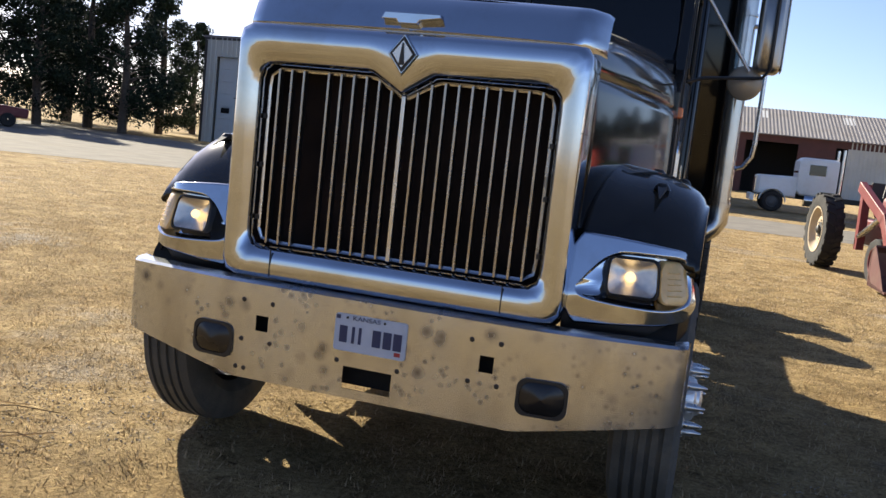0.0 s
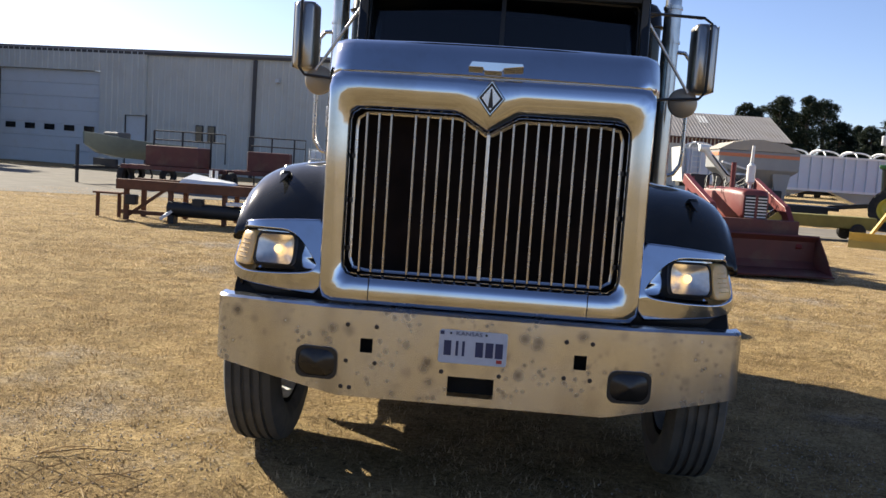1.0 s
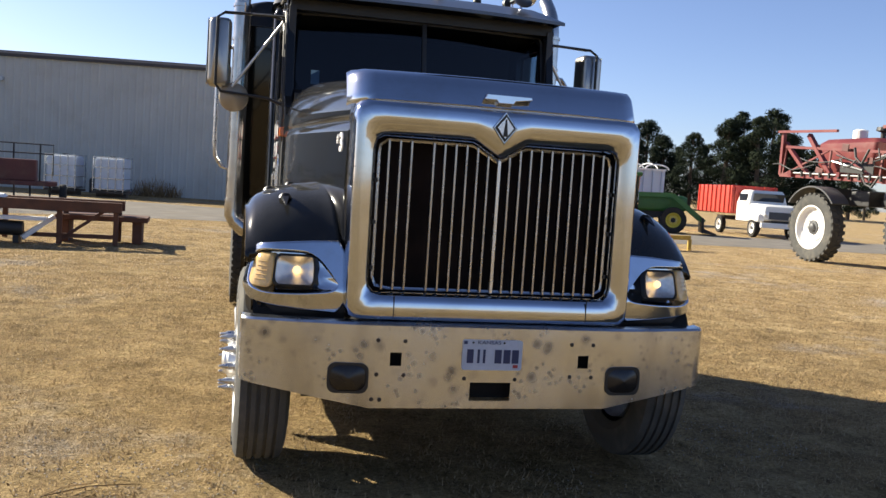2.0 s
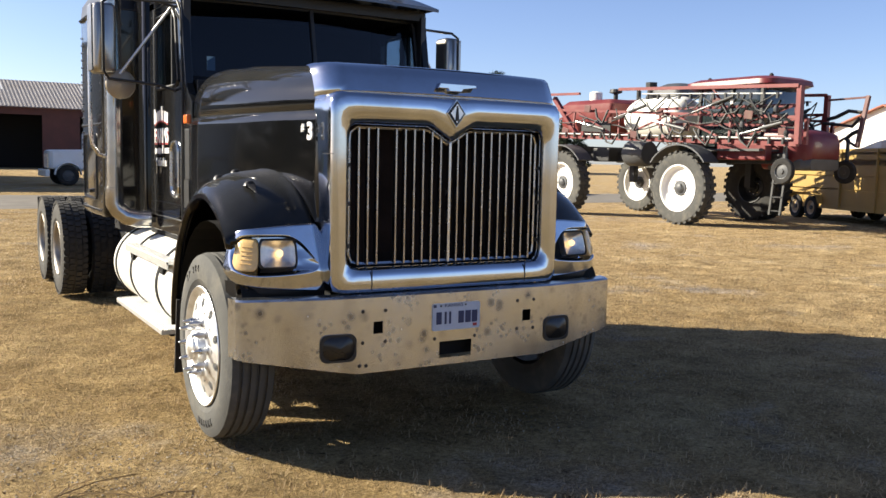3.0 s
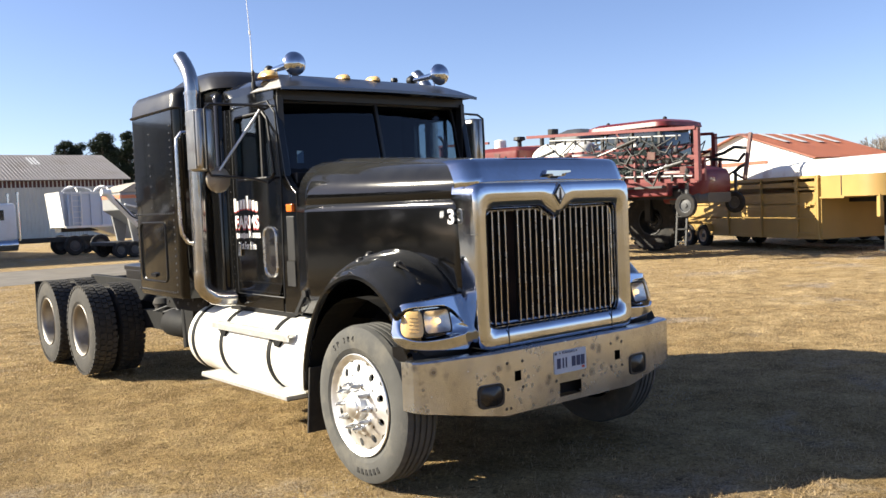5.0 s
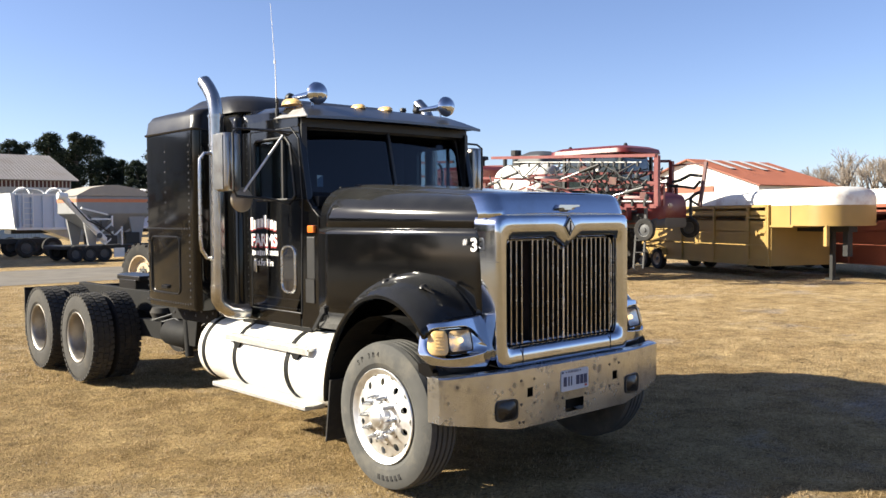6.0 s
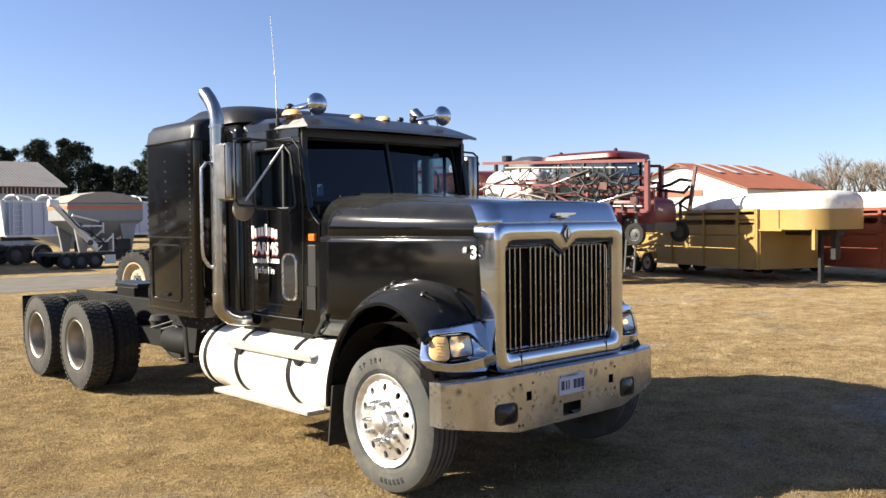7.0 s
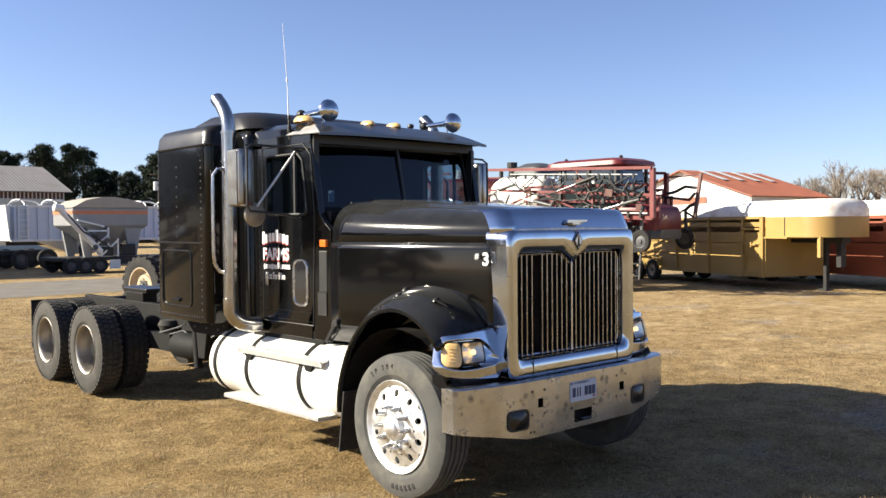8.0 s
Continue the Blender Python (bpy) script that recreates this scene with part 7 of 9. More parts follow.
        for i in range(n + 1):
            y = y0 + step * i
            beam(bm, (bxp, y, low(y)), (bxp + 0.05, y, mid(y)), 0.05)
            if i < n:
                y2 = y + step
                if i % 2:
                    beam(bm, (bxp, y, low(y)), (bxp + 0.05, y2, mid(y2)), 0.045)
                else:
                    beam(bm, (bxp + 0.05, y, mid(y)), (bxp, y2, low(y2)), 0.045)
            if 8.9 < y < 13.5 and i % 2:
                beam(bm, (bxp + 0.02, y, mid(y)), (bxp - 0.05, y + 0.55, top(y + 0.55)), 0.04)
        beam(bm, (bxp, 16.2, 2.35), (bxp + 0.1, 17.4, 3.5), 0.12)
        beam(bm, (bxp, 17.2, 2.4), (bxp + 0.1, 18.4, 3.3), 0.1)
        beam(bm, (bxp - 0.1, 16.0, 3.55), (bxp - 0.1, 18.5, 3.62), 0.07)
        bm.to_mesh(boom.data)
        bm.free()
        # second folded section lying against the first
        bm = B()
        beam(bm, (bxp + 0.28, y0 + 0.3, 2.95), (bxp + 0.28, y0 + 4.6, 3.02), 0.07)
        beam(bm, (bxp + 0.28, y0 + 0.3, 2.5), (bxp + 0.28, y0 + 4.6, 2.62), 0.07)
        for k in range(4):
            y = y0 + 0.3 + k * 1.4
            beam(bm, (bxp + 0.28, y, 2.5), (bxp + 0.28, y, 2.97), 0.04)
            if k < 3:
                beam(bm, (bxp + 0.28, y, 2.52 if k % 2 else 2.95), (bxp + 0.28, y + 1.4, 2.97 if k % 2 else 2.56), 0.035)
        part("inner_section", bm, RED, boom, "inner folded boom section")
        part("spray_pipe", rod(B(), (bxp - 0.09, y0 + 0.1, low(y0) + 0.12), (bxp - 0.09, 17.7, low(17.7) + 0.08), 0.021, seg=8), PIPE, boom, "white spray pipe")
        part("upper_pipe", rod(B(), (bxp - 0.11, y0 + 0.4, top(y0) - 0.16), (bxp - 0.11, y0 + 4.8, top(y0 + 4.8) - 0.14), 0.018, seg=8), PIPE, boom)
        bm = B()
        k = y0 + 0.3
        while k < 17.6:
            box(bm, (bxp - 0.11, k, low(k) + 0.06), (0.06, 0.05, 0.15))
            k += 0.38
        for k in range(12):
            y = y0 + 0.5 + k * 0.37
            box(bm, (bxp - 0.13, y, top(y) - 0.22), (0.05, 0.05, 0.13))
        tagged(part("spray_nozzle", bm, BLACKM, boom), kind="stuff")
        bm = B()
        r = random.Random(12 if far else 10)
        for k in range(7):
            y = y0 + 0.4 + k * 1.25 + r.uniform(-0.4, 0.4)
            if y > 17:
                break
            z = low(y) + 0.12
            z += r.uniform(0.0, 0.7)
            tube(bm, [(bxp - 0.05, y, z), (bxp - 0.1, y + 0.4, z - 0.1), (bxp - 0.1, y + 0.9, z - 0.12 - r.uniform(0, 0.08)), (bxp - 0.08, y + 1.5, z + r.uniform(-0.08, 0.05)), (bxp, y + 1.9, z + r.uniform(0.0, 0.1))], 0.018, 6)
        for k in range(10):
            y = y0 + 0.15 + k * 0.2
            tube(bm, [(bxp, y, 2.4 + r.uniform(-0.1, 0.3)), (bxp - 0.12, y + 0.35, 2.55 + r.uniform(0, 0.5)), (bxp - 0.08, y + 0.1, 2.9 + r.uniform(0, 0.35)), (bxp + 0.25, y + 0.7, 2.5 + r.uniform(0, 0.5))], r.choice((0.018, 0.026, 0.034)), 6)
        for k in range(4):
            y = y0 + 0.6 + k * 1.1
            tube(bm, [(bxp - 0.1, y, top(y) - 0.2), (bxp - 0.16, y + 0.5, 2.95), (bxp - 0.12, y + 1.0, top(y) - 0.2)], 0.02, 6)
        tagged(part("hose_run", bm, BLACKM, boom, smooth=True), kind="stuff")
        for k in range(8):
            y = y0 + 0.25 + 0.31 * k
            bm = B()
            z = 2.3 + 0.11 * ((k * 5) % 9)
            lathe(bm, [(0, -0.06), (0.05, -0.05), (0.06, 0), (0.05, 0.06), (0.025, 0.09), (0, 0.1)], (bxp - 0.08, y, z), "z", 8)
            part("valve", bm, (BLACKM, GREYM, WHITE)[k % 3], boom, smooth=True)
        # fold cylinders, hinge plates and looping hoses between the sections
        for k, (ya, za, yb, zb) in enumerate(((0.3, 2.55, 1.5, 2.3), (1.7, 3.2, 3.0, 2.85), (3.2, 2.45, 4.6, 2.75), (4.6, 3.1, 5.8, 2.8), (6.2, 2.5, 7.4, 2.75))):
            cyl = part("fold_cylinder", rod(B(), (bxp - 0.16, y0 + ya, za), (bxp - 0.16, y0 + (ya + yb) / 2, (za + zb) / 2), 0.042, seg=10), BLACKM if k % 2 else GREYM, boom, smooth=True)
            part("piston_rod", rod(B(), (bxp - 0.16, y0 + (ya + yb) / 2, (za + zb) / 2), (bxp - 0.16, y0 + yb, zb), 0.02, seg=8), STEEL, cyl, smooth=True)
        for k in range(9):
            y = y0 + 0.35 + k * 0.95
            z = (2.35, 2.75, 3.1, 2.5, 2.9)[k % 5]
            part("hinge_plate", bx((bxp - 0.1, y, z), (0.03, 0.2 + 0.05 * (k % 3), 0.16 + 0.04 * (k % 2)), 8 * (k % 3)), MAROON, boom, bevel=0.01)
        bm = B()
        for k in range(16):
            y = y0 + 0.2 + k * 0.42
            z = 2.75 + 0.4 * math.sin(k * 2.3)
            tube(bm, [(bxp - 0.14, y, z), (bxp - 0.2, y + 0.15, z - 0.16 - 0.1 * (k % 3)), (bxp - 0.2, y + 0.38, z - 0.2), (bxp - 0.14, y + 0.52 + 0.1 * (k % 2), z + 0.05)], 0.02 + 0.006 * (k % 3), 6)
        tagged(part("looped_hose", bm, BLACKM, boom, smooth=True), kind="stuff")
        if far:
            bm = B()
            beam(bm, (bxp, 9.3, 3.36), (bxp - 0.35, 9.3, 2.07), 0.09)
            beam(bm, (bxp, 9.3, 3.33), (bxp, y0, 3.3), 0.05)
            part("boom_tip", bm, MAROON, boom)
            bm = B()
            tube(bm, [(bxp - 0.1, 9.4, 2.95), (bxp - 0.1, 9.75, 3.0), (bxp - 0.1, 10.1, 2.85), (bxp, y0, 2.8)], 0.05, 6)
            tube(bm, [(bxp - 0.15, 9.4, 2.8), (bxp - 0.15, 9.6, 2.6), (bxp - 0.2, 9.9, 2.65), (bxp - 0.1, y0, 2.7)], 0.045, 6)
            tube(bm, [(bxp - 0.3, 9.4, 2.12), (bxp - 0.3, 9.7, 2.3), (bxp - 0.3, 10.0, 2.1), (bxp, y0, 2.2)], 0.035, 6)
            tube(bm, [(bxp - 0.2, 9.35, 2.5), (bxp - 0.2, 9.55, 2.42), (bxp - 0.2, 9.7, 2.3)], 0.05, 6)
            part("tip_linkage", bm, BLACKM, boom, smooth=True)
        yw = 9.15 if not far else 9.95
        bm = B()
        beam(bm, (bxp + 0.25, yw, 2.3), (bxp + 0.25, yw, 1.45), 0.07)
        part("wheel_arm", bm, GREYM, boom)
        small_wheel(boom, (bxp + 0.2, yw, 1.45), 0.3, 0.14, GREYM, -1, "gauge_wheel")
    bm = B()
    bm.free()
    for y in (10.2, 12.6):
        part("boom_rest", beam(B(), (14.4, y, 2.3), (16.0, y, 2.1), 0.1), RED, t)
    for y in (15.8, 17.8):
        part("boom_rest", beam(B(), (14.4, y, 2.4), (19.1, y, 2.4), 0.12), RED, t)


sprayer()


def gooseneck(name, label, body_m, at, rz, full=True):
    """A stock trailer, nose towards local -y; local x = 0 is the side that is seen."""
    t = thing(name, label, "trailer", at, rz)
    Wd = 2.2
    L0, L1 = 0.0, 9.0
    for z, h in ((0.72, 0.55), (1.22, 0.38), (1.6, 0.32), (2.0, 0.14)):
        part("side_slat", bx((0.0, 4.5, z), (0.05, 9.0, h)), body_m, t)
    part("bottom_rail", bx((0, 4.5, 0.44), (0.1, 9.0, 0.1)), body_m, t)
    part("top_rail", bx((0, 4.5, 2.2), (0.1, 9.0, 0.1)), body_m, t)
    part("far_wall", bx((Wd, 4.5, 1.32), (0.05, 9.0, 1.85)), body_m, t)
    part("floor", bx((Wd / 2, 4.5, 0.45), (Wd, 9.0, 0.12)), BLACKM, t)
    part("rear_wall", bx((Wd / 2, 9.0, 1.3), (Wd, 0.05, 1.8)), body_m, t)
    part("front_wall", bx((Wd / 2, 0.0, 1.15), (Wd, 0.06, 1.5)), body_m, t)
    for y in (0.05, 1.0, 2.7, 4.5, 7.6, 8.95):
        part("post", bx((-0.05, y, 1.32), (0.07, 0.08, 1.85)), body_m, t, bevel=0.01)
    g = part("side_gate", bx((-0.06, 0.12, 1.36), (0.05, 0.06, 1.75)), body_m, t, "hinged escape gate")
    part("gate_post", bx((-0.06, 0.94, 1.36), (0.05, 0.06, 1.75)), body_m, g)
    for z in (0.55, 1.0, 1.42, 1.86, 2.2):
        part("gate_bar", bx((-0.06, 0.53, z), (0.05, 0.86, 0.06)), body_m, g)
    bm = B()
    beam(bm, (-0.1, 0.72, 1.38), (-0.1, 0.3, 1.38), 0.05)
    box(bm, (-0.11, 0.5, 1.38), (0.05, 0.06, 0.16))
    part("latch", bm, body_m, g)
    # gooseneck band with rounded nose
    def plan(y0, r):
        return [(0.0, 0.0), (0.0, y0 + r)] + [(r - r * math.cos(radians(a)), y0 + r - r * math.sin(radians(a))) for a in (15, 30, 45, 60, 75, 90)] + [(Wd - r + r * math.sin(radians(a)), y0 + r - r * math.cos(radians(a))) for a in (0, 15, 30, 45, 60, 75, 90)] + [(Wd, 0.0)]
    pl = plan(-2.3, 0.8)
    bm = B()
    solid(bm, [[(x, y, z) for x, y in pl] for z in (1.62, 1.66, 2.22)])
    part("neck", fix(bm), body_m, t, "rounded gooseneck nose", smooth=True, angle=40)
    part("neck_lip", bx((0.6, -0.5, 1.6), (1.3, 1.0, 0.05)), body_m, t)
    part("seam", bx((-0.004, -0.85, 1.93), (0.012, 0.03, 0.56)), BLACKM, t)
    pr = plan(-2.32, 0.82)
    bm = B()
    rows = []
    for f, z in ((0.0, 2.21), (0.0, 2.42), (0.06, 2.56), (0.16, 2.65), (0.4, 2.72), (0.9, 2.74)):
        rows.append([(Wd / 2 + (x - Wd / 2) * (1 - f), (y if y < -1 else y) * (1 - f * 0.25) , z) for x, y in pr[1:-1]])
    skin(bm, rows)
    rows2 = []
    for f, z in ((0.0, 2.21), (0.0, 2.42), (0.06, 2.56), (0.16, 2.65), (0.4, 2.72), (0.9, 2.74)):
        rows2.append([(Wd / 2 - Wd / 2 * (1 - f), -1.5 * (1 - f * 0.25), z), (Wd / 2 - Wd / 2 * (1 - f), 9.0, z)])
    skin(bm, rows2)
    skin(bm, [[(Wd - x, y, z) for x, y, z in r] for r in rows2])
    box(bm, (Wd / 2, 3.65, 2.73), (0.5, 10.4, 0.02))
    part("roof", face_to(bm, (0, 0, 1)), ROOF_W, t, "white roof streaked with rust", smooth=True, angle=50)
    part("coupler", box(box(B(), (Wd / 2, -1.9, 1.2), (0.18, 0.18, 0.9)), (Wd / 2, -0.95, 1.52), (0.3, 2.3, 0.16)), BLACKM, t)
    part("landing_leg", box(box(B(), (1.5, -0.9, 0.8), (0.12, 0.12, 1.6)), (1.5, -0.9, 0.03), (0.3, 0.3, 0.06)), BLACKM, t)
    part("nose_jack", bx((0.25, -2.0, 1.35), (0.1, 0.12, 0.6)), body_m, t)
    for y in (6.0, 6.95):
        small_wheel(t, (0.0, y, 0.38), 0.38, 0.24, TAN_RIM, -1)
        small_wheel(t, (Wd, y, 0.38), 0.38, 0.24, WHITE, 1)
    bm = B()
    pts = [(y, z) for y, z in ((5.4, 0.55), (5.55, 0.8), (5.95, 0.9), (7.0, 0.9), (7.4, 0.8), (7.55, 0.55))]
    skin(bm, [[(-0.2, y, z), (0.05, y, z)] for y, z in pts])
    thick(part("fender", bm, body_m, t), 0.03)
    return t


gooseneck("stock_trailer", "ochre yellow gooseneck stock trailer with white roof", YELLOW, (20.04, 8.84, 0), -23.0)
gooseneck("stock_trailer", "brown-red gooseneck stock trailer with white roof", BROWNRED, (22.0, 5.29, 0), -23.0)


def loader_tractor():
    """An old loader tractor facing local -y."""
    t = thing("loader_tractor", "old red loader tractor with wide bucket lowered", "tractor", (4.86, 11.87, 0), 10.0, size=0.96)
    for x, o in ((-1.0, -1), (1.0, 1)):
        big_wheel(t, (x, 3.6, 0.74), 0.74, 0.36, TAN_RIM, o, 20, 0.6, "tall lugged rear wheel with tan rim", RUBBER_DARK)
        small_wheel(t, (x * 0.72, 1.25, 0.4), 0.4, 0.18, RED, o)
    bm = B()
    solid(bm, [[(u, y, 1.22 + v) for u, v in rrect(w, h, 0.12, 4)] for y, w, h in ((0.78, 0.5, 0.5), (0.85, 0.56, 0.62), (1.4, 0.6, 0.66), (2.6, 0.62, 0.66))])
    hood = part("hood", fix(bm), ORANGE_RED, t, "faded red rounded hood", smooth=True, angle=50)
    gr = part("grille", bx((0, 0.8, 1.2), (0.44, 0.06, 0.46)), BLACKM, t)
    for k in range(7):
        part("slat", bx((0, 0.76, 1.02 + k * 0.06), (0.42, 0.03, 0.022)), WHITE, gr)
    part("centre_strip", bx((0, 0.75, 1.2), (0.05, 0.03, 0.46)), RED, gr)
    part("engine", bx((0, 1.7, 0.8), (0.4, 1.6, 0.45)), BLACKM, t)
    part("transmission", bx((0, 3.0, 0.8), (0.5, 1.6, 0.5)), RED, t, bevel=0.04)
    part("muffler", tube(B(), [(0.18, 1.5, 1.5), (0.18, 1.5, 1.62), (0.18, 1.5, 1.68), (0.18, 1.5, 2.0), (0.18, 1.5, 2.05), (0.18, 1.48, 2.4)], 0.05, 12, True, [0.03, 0.03, 0.085, 0.085, 0.035, 0.03]), WHITE, t, "white upright muffler", smooth=True)
    part("air_stack", rod(B(), (-0.14, 1.6, 1.5), (-0.14, 1.6, 2.05), 0.05), RED, t)
    part("seat", box(box(B(), (0, 3.4, 1.35), (0.45, 0.4, 0.1)), (0, 3.62, 1.58), (0.45, 0.08, 0.4)), BLACKM, t, bevel=0.02)
    bm = B()
    ring = arc((0, 2.85, 1.62), 0.19, 0, 360, 16, "xz")
    tube(bm, ring, 0.014, 6, False)
    rod(bm, (0, 2.85, 1.62), (0, 2.7, 1.3), 0.02)
    part("steering_wheel", bm, BLACKM, t)
    for x in (-0.95, 0.95):
        part("loader_mast", beam(B(), (x * 0.72, 2.4, 0.5), (x * 0.72, 2.45, 1.72), 0.14), ORANGE_RED, t)
        bm = B()
        beam(bm, (x * 0.8, 2.5, 1.68), (x * 0.8, 1.05, 1.15), 0.12, 0.2)
        beam(bm, (x * 0.8, 1.1, 1.2), (x * 0.8, 0.45, 0.45), 0.12, 0.2)
        part("loader_arm", bm, ORANGE_RED, t, "red loader arm", bevel=0.015)
        part("lift_cylinder", rod(B(), (x * 0.76, 2.35, 0.75), (x * 0.76, 1.4, 1.15), 0.05), STEEL, t, smooth=True)
    part("crossbeam", bx((0, 0.62, 0.85), (1.6, 0.14, 0.28)), MAROON, t, bevel=0.015)
    bm = B()
    prof = [(0.45, 0.06), (-0.35, 0.02), (-0.36, 0.05), (0.3, 0.12), (0.42, 0.25), (0.42, 0.62), (0.3, 0.72), (0.32, 0.75), (0.47, 0.66), (0.5, 0.3)]
    prism(bm, prof, -1.1, 1.1, "x")
    for x in (-1.1, 1.08):
        prism(bm, [(0.45, 0.06), (-0.3, 0.03), (-0.05, 0.35), (0.3, 0.72), (0.47, 0.66)], x, x + 0.02, "x")
    part("bucket", fix(bm), MAROON, t, "wide dark red steel bucket")
    bm = B()
    for k in range(6):
        tube(bm, [(-0.3 + 0.1 * k, 2.4, 1.5), (-0.5 + 0.2 * k, 2.0, 1.75), (-0.6 + 0.2 * k, 1.8, 1.5)], 0.015, 5)
    part("hydraulic_hoses", bm, BLACKM, t)


loader_tractor()


def white_semi():
    """A white semi tractor, nose towards -x, hitched to the grain trailer."""
    t = thing("white_semi_truck", "white conventional semi tractor hitched to grain trailer", "truck", (3.0, 42.71, 0), 2.3)
    bm = B()
    solid(bm, [[(x, 1.2 + u, 1.28 + v) for u, v in rrect(w, h, 0.15, 4)] for x, w, h in ((0.05, 1.5, 0.85), (0.2, 1.75, 0.95), (1.9, 1.85, 1.05))])
    part("hood", fix(bm), WHITE, t, "white engine hood", smooth=True)
    bm = B()
    solid(bm, [[(x, 1.2 + u, 1.85 + v) for u, v in rrect(w, h, 0.15, 4)] for x, w, h in ((1.9, 2.0, 1.5), (2.1, 2.05, 1.85), (3.6, 2.05, 1.85), (3.7, 1.9, 1.7))])
    cab = part("cab", fix(bm), WHITE, t, "white day cab", smooth=True, angle=40)
    part("side_window", bx((2.75, 0.16, 2.2), (0.75, 0.03, 0.5)), DARKGLASS, cab)
    part("windshield", bx((1.95, 1.2, 2.25), (0.06, 1.7, 0.5), 0, 8), DARKGLASS, cab)
    part("grille", bx((0.03, 1.2, 1.25), (0.06, 1.1, 0.7)), CHROME, t)
    part("bumper", bx((-0.1, 1.2, 0.62), (0.2, 2.3, 0.34)), WHITE, t, bevel=0.04)
    for y in (0.15, 2.25):
        bm = B()
        skin(bm, [[(0.85 + 0.62 * math.cos(radians(a)), y - 0.2, 0.55 + 0.6 * math.sin(radians(a))), (0.85 + 0.62 * math.cos(radians(a)), y + 0.2, 0.55 + 0.6 * math.sin(radians(a)))] for a in range(0, 181, 15)])
        thick(part("fender", bm, WHITE, t, smooth=True), 0.03)
        part("exhaust_stack", rod(B(), (3.85, y + (0.2 if y < 1 else -0.2), 0.9), (3.85, y + (0.2 if y < 1 else -0.2), 3.3), 0.07), CHROME, t, smooth=True)
    part("fuel_tank", rod(B(), (2.3, 0.35, 0.72), (3.7, 0.35, 0.72), 0.3, seg=18), CHROME, t, smooth=True)
    part("chassis", bx((4.2, 1.2, 0.85), (7.4, 0.9, 0.25)), BLACKM, t)
    for x in (0.85, 6.4, 7.7):
        for y, o in ((0.12, -1), (2.28, 1)):
            w = part("wheel", B(), RUBBER_DARK, t)
            bm = B()
            lathe(bm, [(0.29, -0.14), (0.42, -0.15), (0.5, -0.1), (0.52, 0), (0.5, 0.1), (0.42, 0.15), (0.29, 0.14)], (x, y, 0.52), "y", 28)
            fix(bm)
            bm.to_mesh(w.data)
            bm.free()
            part("rim", lathe(B(), [(0.3, o * 0.12), (0.26, o * 0.06), (0.1, o * 0.1), (0, o * 0.1)], (x, y, 0.52), "y", 20), GREYM, w)


white_semi()


